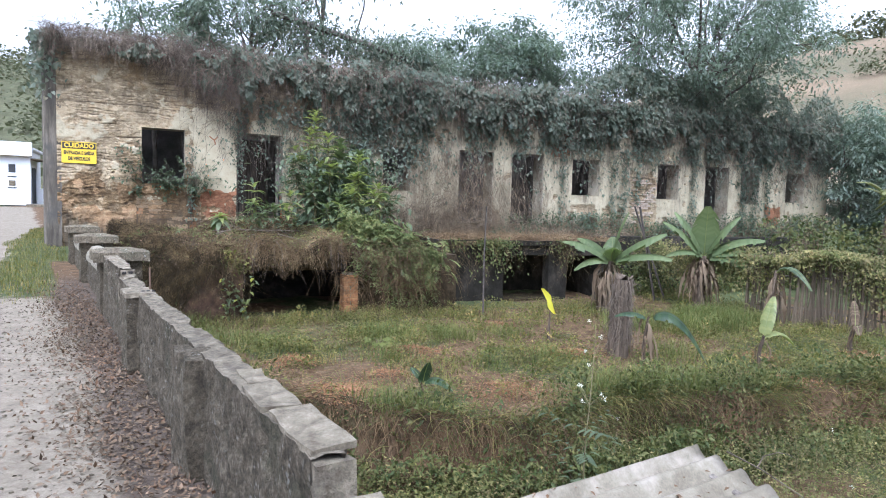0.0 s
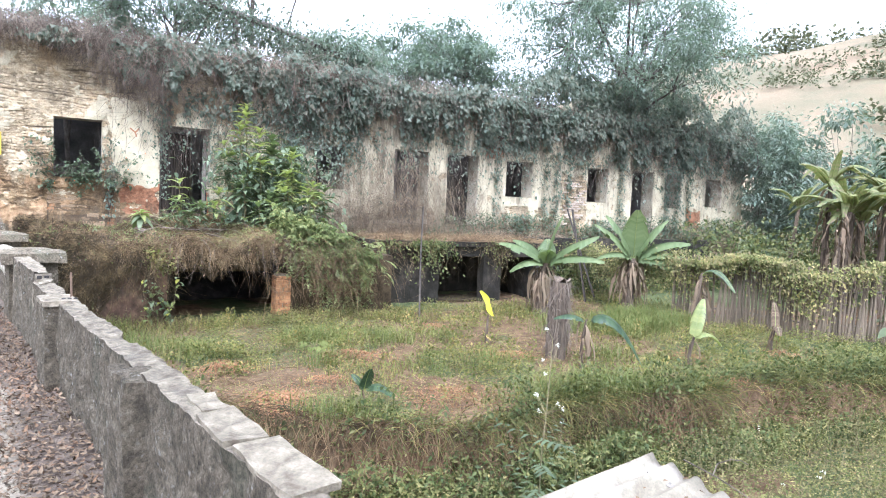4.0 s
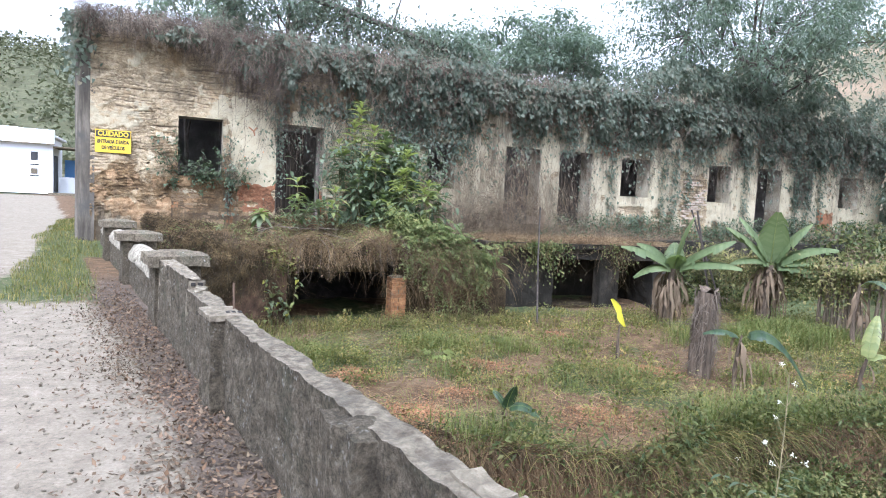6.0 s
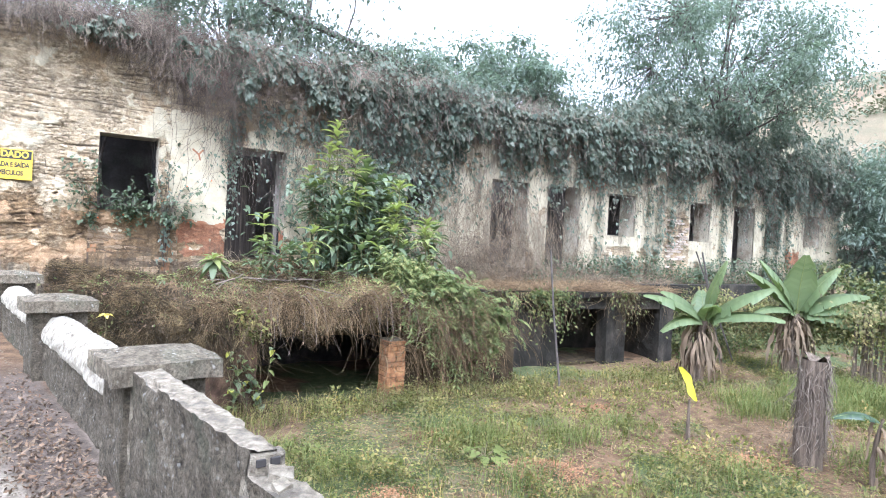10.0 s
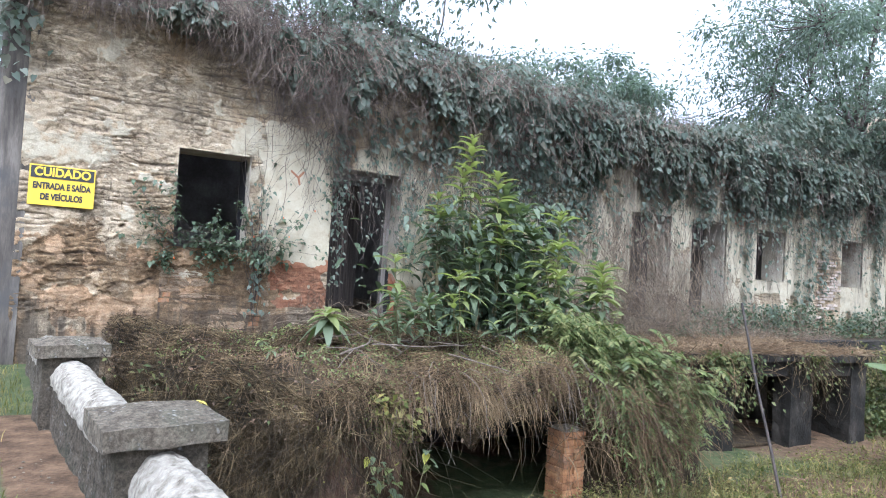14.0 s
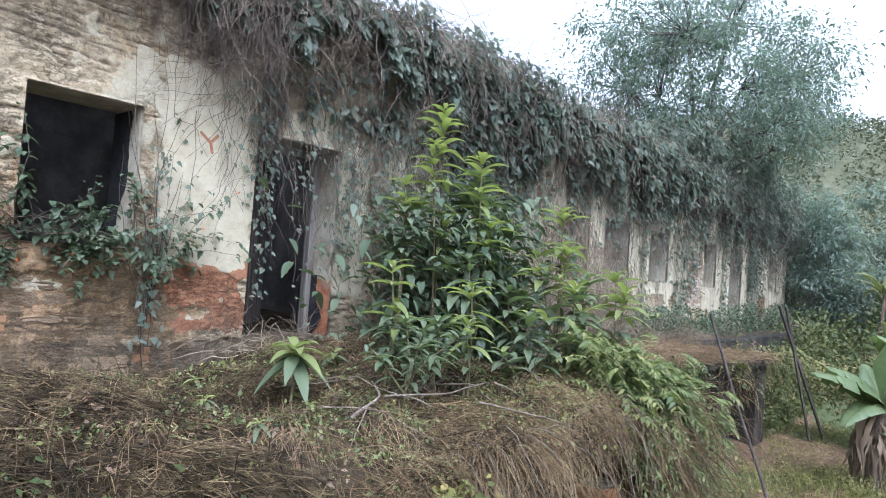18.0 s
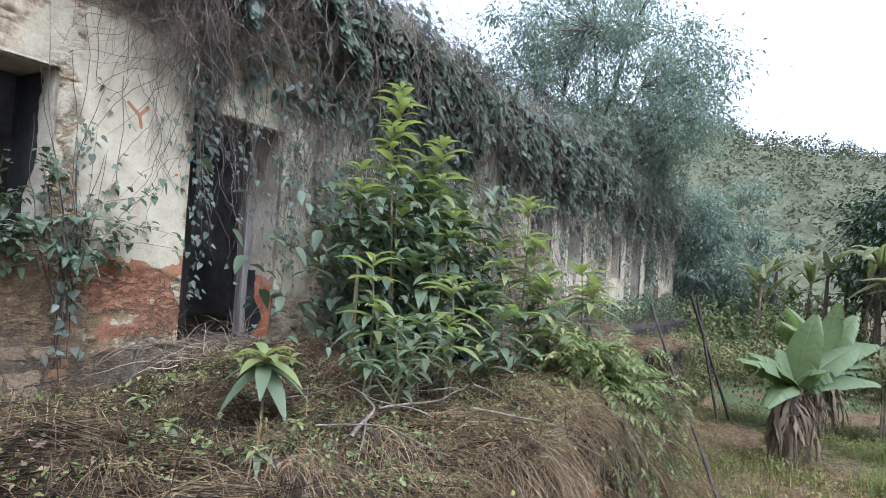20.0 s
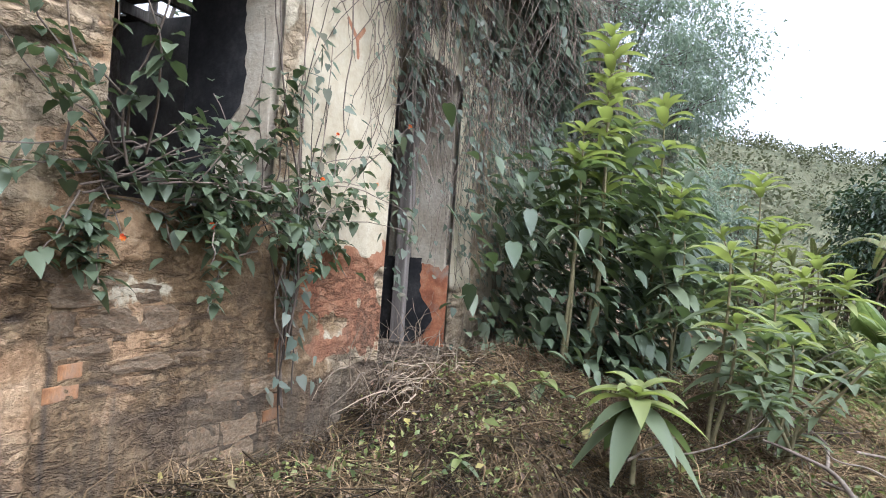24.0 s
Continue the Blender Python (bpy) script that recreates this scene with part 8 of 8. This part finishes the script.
        V, F = leaves(p, d + rng.normal(0, 0.6, (m, 3)), rng.normal(0, 0.4, (m, 3)) + [0, 0, 1], L, L * 0.5)
        tagged(piece("bank_bush", V, F, M_BANKLEAF), "low dark leafy bush on the earth bank", "bush", "bushes on the bank", "stuff")
    # straw hanging over the bank
    n = 4000
    x = 2.8 + 9.2 * rng.beta(1.0, 1.7, n)
    y = np.interp(x, LEDGE_X, LEDGE_Y) + rng.uniform(-0.15, 0.5, n)
    P = wander(np.stack([x, y, ground_z(x, y) + 0.04], 1), np.stack([rng.normal(0, 0.5, n), -np.ones(n) * 0.6, rng.normal(0.05, 0.3, n)], 1), 6, rng.uniform(0.25, 0.6, n), 0.25, 0.3)
    P[:, :, 2] = np.maximum(P[:, :, 2], ground_z(P[:, :, 0], P[:, :, 1]) + 0.005)
    V, F = tubes(P, 0.004, 0.002)
    tagged(piece("bank_straw", V, F, M_STRAW), "dead grass hanging over the earth bank", "straw", kind="stuff")
    # long green grass leaning out over the bank
    n = 3000
    x = rng.uniform(2.8, 14.0, n)
    x = x[fbm(x * 1.1, 0 * x, 146) > rng.uniform(0.35, 0.6, n)]
    n = len(x)
    y = np.interp(x, LEDGE_X, LEDGE_Y) + rng.uniform(-0.1, 0.3, n)
    P = wander(np.stack([x, y, ground_z(x, y)], 1), np.stack([rng.normal(0, 0.5, n), -rng.uniform(0.1, 0.9, n), np.ones(n) * 0.9], 1), 7, rng.uniform(0.3, 0.75, n), 0.12, 0.3)
    P[:, :, 2] = np.maximum(P[:, :, 2], ground_z(P[:, :, 0], P[:, :, 1]) + 0.004)
    V, F = tubes(P, 0.0055, 0.0015)
    tagged(piece("bank_grass", V, F, M_GRASS), "long green grass leaning over the earth bank", "grass", kind="stuff")
    # tall weeds with white flower heads below the bank
    n = 900
    x = rng.uniform(5.5, 20, n)
    y = np.interp(x, LEDGE_X, LEDGE_Y) - rng.uniform(0.1, 5.5, n)
    keep = (y > -3) & ((x > 7.0) | (y > 2.9))
    x, y = x[keep], y[keep]
    n = len(x)
    P = wander(np.stack([x, y, ground_z(x, y)], 1), np.stack([rng.normal(0, 0.15, n), rng.normal(0, 0.15, n), np.ones(n)], 1), 6, rng.uniform(0.35, 0.85, n), 0.1, -0.05)
    V, F = tubes(P, 0.004, 0.002)
    tagged(piece("weed_stalks", V, F, M_STEM), "thin stalks of tall weeds", "weeds", kind="stuff")
    m = 38000
    i = rng.integers(0, n, m)
    base = P[i, rng.integers(1, 6, m)] + rng.normal(0, 0.07, (m, 3))
    L = rng.uniform(0.018, 0.05, m)
    V, F = leaves(base, rng.normal(0, 1, (m, 3)), rng.normal(0, 0.4, (m, 3)) + [0, 0, 1], L, L * 0.5)
    tagged(piece("weed_foliage", V, F, M_FIELD), "leafy tall weeds below the earth bank", "weeds", kind="stuff")
    heads = P[rng.integers(0, n, 60), -1]
    q = np.repeat(heads, 9, 0) + rng.normal(0, 0.012, (len(heads) * 9, 3))
    V, F = leaves(q, rng.normal(0, 1, (len(q), 3)) + [0, 0, 0.5], rng.normal(0, 0.5, (len(q), 3)) + [0, 0, 1], 0.018, 0.013)
    tagged(piece("weed_flowers", V, F, M_FLOWER), "small white weed flower heads", "flowers", kind="stuff")
    # one tall flowering stalk that stands out before the bank
    z0 = float(ground_z(5.38, 2.75))
    st = thing("flowering_weed", (5.38, 2.75, z0), "tall thin weed with small white flower heads and feathery leaves", "weed")
    hgt = 0.15 - z0
    P = wander(np.array([[0, 0, 0.0]]), np.array([[0.0, 0.02, 1.0]]), 14, hgt, 0.03, -0.04)
    V, F = tubes(P, 0.008, 0.003, 6)
    piece("stalk", V, F, M_STEM, st, smooth=True)
    for i in range(9):
        b = P[0, int(rng.integers(10, 14))]
        Q = wander(b[None], np.array([[rng.normal() * 0.8, rng.normal() * 0.8, 0.7]]), 4, rng.uniform(0.06, 0.18), 0.1, 0)
        V, F = tubes(Q, 0.0025, 0.0015, 4)
        piece("flower_stem", V, F, M_STEM, st)
        q = np.repeat(Q[0, -1][None], 14, 0) + rng.normal(0, 0.006, (14, 3))
        V, F = leaves(q, rng.normal(0, 1, (14, 3)) + [0, 0, 0.6], rng.normal(0, 0.5, (14, 3)) + [0, 0, 1], 0.014, 0.01)
        piece("flower_head", V, F, M_FLOWER, st, "small white flower head")
    for i in range(24):
        b = P[0, 2 + i // 3]
        a = i * 2.2
        V, F = long_leaves(b + np.stack([np.cos(a) * 0.05 * np.arange(7), np.sin(a) * 0.05 * np.arange(7), 0.012 * np.arange(7)], 1), np.stack([np.cos(a + 0.9 * (-1.0) ** np.arange(7)), np.sin(a + 0.9 * (-1.0) ** np.arange(7)), 0 * np.arange(7)], 1), 0.09, 0.03, 0.4, 4)
        piece("feathery_leaf", V, F, M_BUSH, st)
    # rust-coloured heaps of dead leaves
    for cx, cy, r, m in HEAPS:
        m *= 8
        x, y = rng.normal(cx, r * 0.7, m), rng.normal(cy, r * 0.6, m)
        hp = 0.09 * np.exp(-((x - cx) ** 2 + (y - cy) ** 2) / (r * r * 0.5)) * rng.random(m)
        L = rng.uniform(0.014, 0.038, m)
        V, F = leaves(np.stack([x, y, ground_z(x, y) + 0.02 + hp], 1), rng.normal(0, 1, (m, 3)) * [1, 1, 0.3], rng.normal(0, 0.4, (m, 3)) + [0, 0, 1], L, L * 0.5, -0.1)
        tagged(piece("leaf_heap", V, F, M_RUST), "flat heap of rust-brown dead leaves on the soil", "leaf heap", "leaf heaps in the garden", "stuff")
    # dark plants at the foot of the bank
    m = 26000
    x = np.concatenate([rng.uniform(2.9, 14.0, 18000), rng.normal(7.8, 1.0, 8000)])
    y = np.interp(x, LEDGE_X, LEDGE_Y) + 0.1 - rng.uniform(0, 0.8, m)
    L = rng.uniform(0.03, 0.1, m)
    V, F = leaves(np.stack([x, y, ground_z(x, y) + rng.uniform(0.02, 0.6, m) * fbm(x * 1.5, y * 1.5, 145) * 1.4], 1), rng.normal(0, 1, (m, 3)) + [0, -0.3, 0.1], rng.normal(0, 0.4, (m, 3)) + [0, -0.2, 1], L, L * 0.4)
    tagged(piece("bank_plants", V, F, M_BANKLEAF), "dark leafy plants at the foot of the earth bank", "plants", kind="stuff")
    # leaves fallen along the wall
    x, y = scatter(170000, 0.2, 3.6, -4, 11)
    d = wall_x(y) - 0.2 - x
    keep = (d > 0.0) & (rng.random(len(x)) < 0.75 * np.exp(-np.maximum(0, d - 0.15 - 0.45 * fbm(x, y, 141)) * 5.6) * sstep(11, 7, y))
    x, y = x[keep], y[keep]
    n = len(x)
    P = np.stack([x, y, ground_z(x, y) + rng.uniform(0.004, 0.03, n)], 1)
    L = rng.uniform(0.014, 0.042, n)
    V, F = leaves(P, np.stack([rng.normal(0, 1, n), rng.normal(0, 1, n), rng.normal(0, 0.4, n)], 1), np.stack([rng.normal(0, 0.35, n), rng.normal(0, 0.35, n), np.ones(n)], 1), L, L * rng.uniform(0.35, 0.6, n), -0.16)
    tagged(piece("fallen_leaves", V, F, M_LITTER), "dry brown leaves drifted along the wall's foot", "fallen leaves", kind="stuff")
    # verge grass by the building's corner and the wall
    x, y = scatter(26000, -1.5, 1.9, 8, 22)
    keep = (x < wall_x(np.minimum(y, 15)) - 0.45 - 0.3 * rng.random(len(x)) + 2.0 * (y > 13.4)) & (x < wall_x(np.minimum(y, 15)) - 0.2) & ((x < 1.0) | (y < 15.2)) & (x > 0.5 - 0.06 * y + 0.3 + 0.5 * fbm(x, y, 150)) & (rng.random(len(x)) < sstep(7.8, 10, y))
    x, y = x[keep], y[keep]
    V, F = blades(np.stack([x, y, ground_z(x, y) - 0.005], 1), rng.uniform(0.04, 0.11, len(x)), 0.008, 0.8)
    tagged(piece("verge_grass", V, F, M_GRASS), "short green grass on the road verge", "grass", kind="stuff")
    # stones on the road
    n = 5000
    x, y = rng.uniform(-2.0, 2.4, n), rng.uniform(-3, 12, n)
    keep = x < wall_x(y) - 0.25
    x, y = x[keep], y[keep]
    n = len(x)
    ico = bmesh.new()
    bmesh.ops.create_icosphere(ico, subdivisions=1, radius=1)
    iv = np.array([v.co[:] for v in ico.verts])
    fi = np.array([[v.index for v in f.verts] for f in ico.faces])
    ico.free()
    r = rng.uniform(0.004, 0.016, n)
    V = (iv[None] * rng.uniform(0.6, 1.2, (n, 1, 3)) * (1 + 0.25 * rng.normal(size=(n, len(iv), 1))) * r[:, None, None] * [1, 1, 0.6] + np.stack([x, y, ground_z(x, y) + 0.002], 1)[:, None]).reshape(-1, 3)
    F = (fi[None] + (np.arange(n) * len(iv))[:, None, None]).reshape(-1, 3)
    tagged(piece("gravel", V, F, M_COPING), "loose pale stones on the road", "gravel", kind="stuff")


ground_cover()


# ---- trees ----
def tree(x, y, z0, trunk_h, crown, clumps, per, leaf, mat, label, trunk_r=0.16, category="tree", sparse=0.5, limbs=9):
    """crown: centre and radii. A trunk with limbs that reach into an uneven crown of leaf clumps."""
    t = thing("tree", (x, y, z0), label, category)
    c, rad = np.array(crown[:3]) - [x, y, z0], np.array(crown[3:])
    k = 10
    u = np.linspace(0, 1, k)
    end = np.array([c[0] * 0.5, c[1] * 0.5, trunk_h])
    P = u[:, None] * end + 0.12 * np.stack([np.sin(u * 5), np.cos(u * 4) - 1, 0 * u], 1)
    sets = [tubes(P[None], trunk_r, trunk_r * 0.55, 9)]
    d = unit(rng.normal(size=(clumps, 3)))
    rr = rng.uniform(0.25, 1.0, clumps) ** 0.5 * (0.72 + 0.5 * vnoise(d[:, 0] * 2.2 + 5, d[:, 2] * 2.2 + d[:, 1] * 1.7, 160))
    C = c + d * rad * rr[:, None]
    L = []
    for i in range(limbs):
        tip = C[rng.integers(clumps)]
        s = np.linspace(0, 1, 8)[:, None]
        b = P[int(rng.integers(4, k))]
        Q = b + (tip - b) * s + np.array([0, 0, 0.5]) * np.sin(s * np.pi) * rng.uniform(-0.2, 0.5)
        L.append(Q + 0.08 * rng.normal(size=Q.shape) * s)
    sets.append(tubes(np.array(L), trunk_r * 0.42, 0.012, 6))
    near = np.argmin(np.linalg.norm(C[:, None] - np.array(L)[:, 5][None], axis=2), 1)
    tw = np.array([[np.array(L)[n][5], (np.array(L)[n][5] + cc) / 2 + rng.normal(0, 0.1, 3), cc] for n, cc in zip(near, C)])
    sets.append(tubes(tw, trunk_r * 0.12, 0.006, 4))
    V, F = joined(*sets)
    piece("trunk", V, F, M_BARK, t, "trunk and limbs with grey-brown bark", True)
    m = clumps * per
    i = np.repeat(np.arange(clumps), per)
    sz = rng.uniform(0.18, 0.42, clumps)[i][:, None] * (rad.mean() / 3) ** 0.5
    p = C[i] + rng.normal(size=(m, 3)) * sz * [1, 1, 0.65]
    D = unit(p - C[i] + [0, 0, -0.15]) + rng.normal(0, 0.5, (m, 3))
    N = rng.normal(0, 0.5, (m, 3)) + [0, 0, 1]
    ln = leaf * rng.uniform(0.6, 1.25, m)
    V, F = leaves(p, D, N, ln, ln * 0.42, 0.25)
    piece("crown", V, F, mat, t)
    return t


tree(21.8, 17.3, 0.3, 6.0, (21.2, 16.5, 7.4, 4.6, 4.1, 3.3), 300, 120, 0.15, M_TREE, "broad leafy tree growing out of the ruin", 0.17, limbs=18)
tree(17.0, 22.8, -0.5, 5.0, (17.0, 23.0, 6.4, 3.0, 2.6, 2.4), 170, 130, 0.2, M_TREE, "round leafy tree behind the ruin", 0.15)
tree(6.2, 19.6, 0.3, 5.6, (5.6, 20.2, 6.7, 2.6, 2.0, 2.3), 120, 80, 0.17, M_TREE, "slender leafy tree inside the ruin", 0.1, limbs=14)
tree(8.8, 22.6, -0.4, 8.5, (8.6, 21.5, 10.3, 3.4, 2.6, 1.9), 70, 60, 0.2, M_TREE, "tall sparse tree with fine leaves behind the ruin", 0.1, limbs=6)
tree(11.2, 20.2, 0.3, 5.0, (11.0, 20.3, 5.7, 2.0, 1.5, 1.3), 90, 90, 0.17, M_TREE, "small tree smothered in creeper", 0.1)
tree(3.0, 20.5, 0.3, 4.6, (3.2, 20.2, 5.6, 1.7, 1.6, 1.1), 46, 60, 0.16, M_TREE, "small leafy tree behind the corner of the ruin", 0.08)
tree(27.5, 6.2, -1.6, 3.2, (27.6, 5.6, 2.7, 4.4, 3.8, 4.3), 260, 95, 0.27, M_TREEDARK, "large dark mango tree with dense leaves", 0.26)
tree(24.5, 2.2, -1.9, 2.0, (24.8, 1.9, 0.9, 2.6, 2.0, 2.0), 110, 80, 0.22, M_TREEDARK, "low dark leafy bush beside the fence", 0.1, "bush")
tree(30.5, 13.5, -1.4, 3.0, (30.0, 13.5, 2.6, 2.8, 2.6, 3.2), 110, 80, 0.24, M_TREE, "leafy tree past the end of the ruin", 0.13)
tree(28.6, 15.8, -1.0, 2.0, (28.6, 15.0, 2.4, 2.4, 2.2, 3.2), 150, 80, 0.17, M_TREE, "tall dry-tipped bush at the end of the ruin", 0.06, "bush")


def roof_truss():
    t = thing("roof_beam", (0, 0, 0), "fallen dark roof beams grown over with creeper", "beam", kind="structure")
    for a, b, r in (((6.2, 18.6, 6.45), (12.4, 19.8, 5.6), 0.09), ((9.6, 19.2, 4.1), (10.4, 19.4, 5.95), 0.07), ((7.2, 18.8, 4.1), (7.3, 18.8, 6.3), 0.08), ((12.2, 19.8, 4.1), (11.2, 19.6, 5.7), 0.07)):
        V, F = tubes(np.array([[a, np.add(a, b) / 2 + [0, 0, 0.05], b]]), r, r, 6)
        piece("beam", V, F, M_WOODOLD, t)
    n = 6000
    s = rng.random(n)
    p = np.stack([6.0 + 6.6 * s, 18.6 + 1.2 * s, 6.4 - 0.75 * s], 1) + rng.normal(0, 1, (n, 3)) * [0.3, 0.35, 0.3] - np.stack([0 * s, 0 * s, rng.exponential(0.35, n)], 1)
    L = rng.uniform(0.07, 0.15, n)
    V, F = leaves(p, rng.normal(0, 0.7, (n, 3)) + [0, 0, -0.6], rng.normal(0, 0.5, (n, 3)) + [0, -0.5, 0.7], L, L * 0.6)
    tagged(piece("beam_creeper", V, F, M_VINE), "creeper leaves hanging from the fallen beams", "creeper", kind="stuff")


roof_truss()
post = thing("utility_pole", (2.45, 38.0, 0.3), "grey concrete utility pole beyond the ruin", "pole")
V, F = tubes(np.array([[[0, 0, -0.5], [0, 0, 4.5], [0, 0, 9.6]]]), 0.17, 0.11, 10)
piece("pole_shaft", V, F, M_CAP, post, smooth=True)
part("crossarm", block((1.6, 0.1, 0.12), (0, 0, 9.2), 0.01), M_WOODOLD, post)


# ---- white shop across the road ----
def shop():
    h = thing("white_shop", (-5.0, 41.0, 0.25), "small white single-storey shop with a pale sheet roof across the road", "building")
    part("wall", block((5.2, 4.5, 3.0), (0, 2.2, 1.5), 0.02), M_HOUSEWHITE, h)
    part("parapet", block((5.6, 0.25, 0.78), (-0.1, -0.15, 3.05), 0.03), M_ROOFWHITE, h, "pale sheet-metal eave board")
    part("roof", block((5.6, 5.0, 0.12), (0, 2.45, 3.1), 0.02), M_ROOFWHITE, h)
    part("ridge", block((3.2, 4.6, 0.22), (-0.6, 2.6, 3.4), 0.08), M_ROOFWHITE, h)
    part("gutter", block((5.6, 0.1, 0.07), (-0.1, -0.31, 2.66), 0.015), M_CAP, h, "grey rain gutter under the eave board")
    part("post", block((0.1, 0.1, 2.5), (4.0, 0.2, 1.25), 0.01), M_DARK, h)
    part("counter", block((1.1, 0.5, 0.9), (3.3, 1.6, 0.5), 0.02), M_HOUSEWHITE, h)
    part("awning", block((1.6, 3.0, 0.08), (3.3, 1.5, 2.55), 0.01), M_CAP, h, "grey awning over the side entrance")
    # no doorway is cut; this dark panel paints its shade
    part("side_opening", block((0.05, 1.4, 2.0), (2.62, 1.2, 1.1), 0.01), M_DARK, h, "dark panel painting the shade of the side doorway")
    part("board", block((1.0, 0.06, 1.1), (3.4, 2.7, 1.4), 0.01), M_BLUE, h, "blue painted board")
    part("step", block((1.6, 0.6, 0.15), (3.2, 0.0, 0.0), 0.02), M_CAP, h)
    part("plaque", block((0.32, 0.03, 0.45), (1.75, -0.06, 2.0), 0.005), M_DARK, h, "dark plaque")
    part("plaque", block((0.42, 0.03, 0.06), (1.75, -0.06, 1.55), 0.005), M_DARK, h)
    part("plaque", block((0.3, 0.03, 0.3), (1.75, -0.06, 1.2), 0.005), M_CAP, h)
    part("plaque", block((0.42, 0.03, 0.06), (1.75, -0.06, 0.95), 0.005), M_DARK, h)


shop()


# ---- far hillsides ----
def far_woods():
    def clump(n, az0, az1, r0, r1, seed, thr):
        az, r = np.radians(rng.uniform(az0, az1, n)), np.sqrt(rng.uniform(r0**2, r1**2, n))
        x, y = 2 + r * np.sin(az), r * np.cos(az)
        keep = fbm(x * 0.03, y * 0.03, seed) > thr
        return x[keep], y[keep]

    P, S = [], []
    for n, az0, az1, r0, r1, seed, thr, size in ((1300, -30, 30, 52, 170, 170, 0.28, 1.8), (240, 25, 58, 60, 175, 172, 0.55, 1.6), (300, 58, 74, 60, 175, 173, 0.6, 1.5), (1100, 66, 120, 36, 170, 174, 0.28, 1.8), (160, 45, 75, 150, 185, 176, 0.42, 3.2)):
        x, y = clump(n, az0, az1, r0, r1, seed, thr)
        P.append(np.stack([x, y, ground_z(x, y)], 1))
        S.append(np.full(len(x), size) * rng.uniform(0.6, 1.3, len(x)))
    P, S = np.concatenate(P), np.concatenate(S)
    per = 44
    i = np.repeat(np.arange(len(P)), per)
    d = unit(rng.normal(size=(len(i), 3)))
    d[:, 2] = np.abs(d[:, 2])
    p = P[i] + d * S[i][:, None] * rng.uniform(0.6, 1.05, (len(i), 1)) * [1, 1, 1.35]
    L = 0.34 * S[i] * rng.uniform(0.6, 1.2, len(i))
    V, F = leaves(p, d + rng.normal(0, 0.6, d.shape), d + [0, 0, 0.6], L, L * 0.7)
    tagged(piece("hill_woods", V, F, M_FAR), "scrub and woodland on the far hillsides", "woods", kind="stuff")


far_woods()


# ---- masonry picked out piece by piece, nearest the path ----
def bare_stones():
    """Rubble under the first window and brickwork at the door's jamb."""
    shapes = []
    for i in range(8):
        bm = block((1, 1, 1), (0, 0, 0), 0.0, cuts=2)
        for v in bm.verts:
            v.co = v.co.normalized() * (0.75 * v.co.length + 0.12) * 1.02
            v.co += 0.24 * noise.noise_vector(v.co * 3 + Vector((i * 7.7, 0, 0)))
        me = bpy.data.meshes.new("stone")
        bmesh.ops.recalc_face_normals(bm, faces=bm.faces[:])
        bm.to_mesh(me)
        bm.free()
        me.materials.append(M_STONE)
        shapes.append(me)
    z = 0.14
    while z < 1.02:
        h = rng.uniform(0.06, 0.13)
        x = 2.56 + rng.uniform(-0.05, 0.02)
        while x < 3.92:
            w = rng.uniform(0.09, 0.3)
            if fbm(x * 2.4, z * 3.1, 180) < 0.5:
                x += w
                continue
            o = new("stone", shapes[int(rng.integers(8))])
            o.parent = wall_front
            o.location = (x + w / 2, Y0 + 0.054 + rng.uniform(-0.012, 0.01), z + h / 2 + rng.normal() * 0.006)
            o.scale = (w * 0.95, 0.06, h * 0.93)
            o.rotation_euler = (rng.normal() * 0.05, rng.normal() * 0.07, 0)
            x += w
        z += h
    bm = block((0.22, 0.1, 0.058), (0, 0, 0), 0.006)
    me = bpy.data.meshes.new("brick")
    bmesh.ops.recalc_face_normals(bm, faces=bm.faces[:])
    bm.to_mesh(me)
    bm.free()
    me.materials.append(M_PILLAR)
    for qx, q0, q1, skip in ((3.8, 0.33, 0.82, 0.15), (2.68, 0.1, 0.3, 0.2), (2.665, 0.62, 0.8, 0.0)):
        for i in range(int((q1 - q0) / 0.07)):
            if rng.random() < skip:
                continue
            o = new("brick", me)
            o.parent = wall_front
            o.location = (qx + (0.015 if i % 2 else -0.015) + rng.normal() * 0.005, Y0 + 0.07 + rng.normal() * 0.004, q0 + i * 0.07)
            o.scale = (0.42 if i % 2 else 0.6, 1, 1)
            o.rotation_euler = (0, rng.normal() * 0.03, 0)
    pale = me.copy()
    pale.materials.clear()
    pale.materials.append(M_BRICKPALE)
    for i in range(19):
        for k in range(4):
            bx = 17.28 + k * 0.235 + (0.11 if i % 2 else 0)
            if fbm(bx * 1.7, i * 0.31, 181) > 0.4:
                o = new("brick", pale)
                o.parent = wall_front
                o.location = (bx, Y0 + 0.012 + rng.normal() * 0.005, 0.62 + i * 0.075)
                o.rotation_euler = (0, rng.normal() * 0.02, 0)


bare_stones()
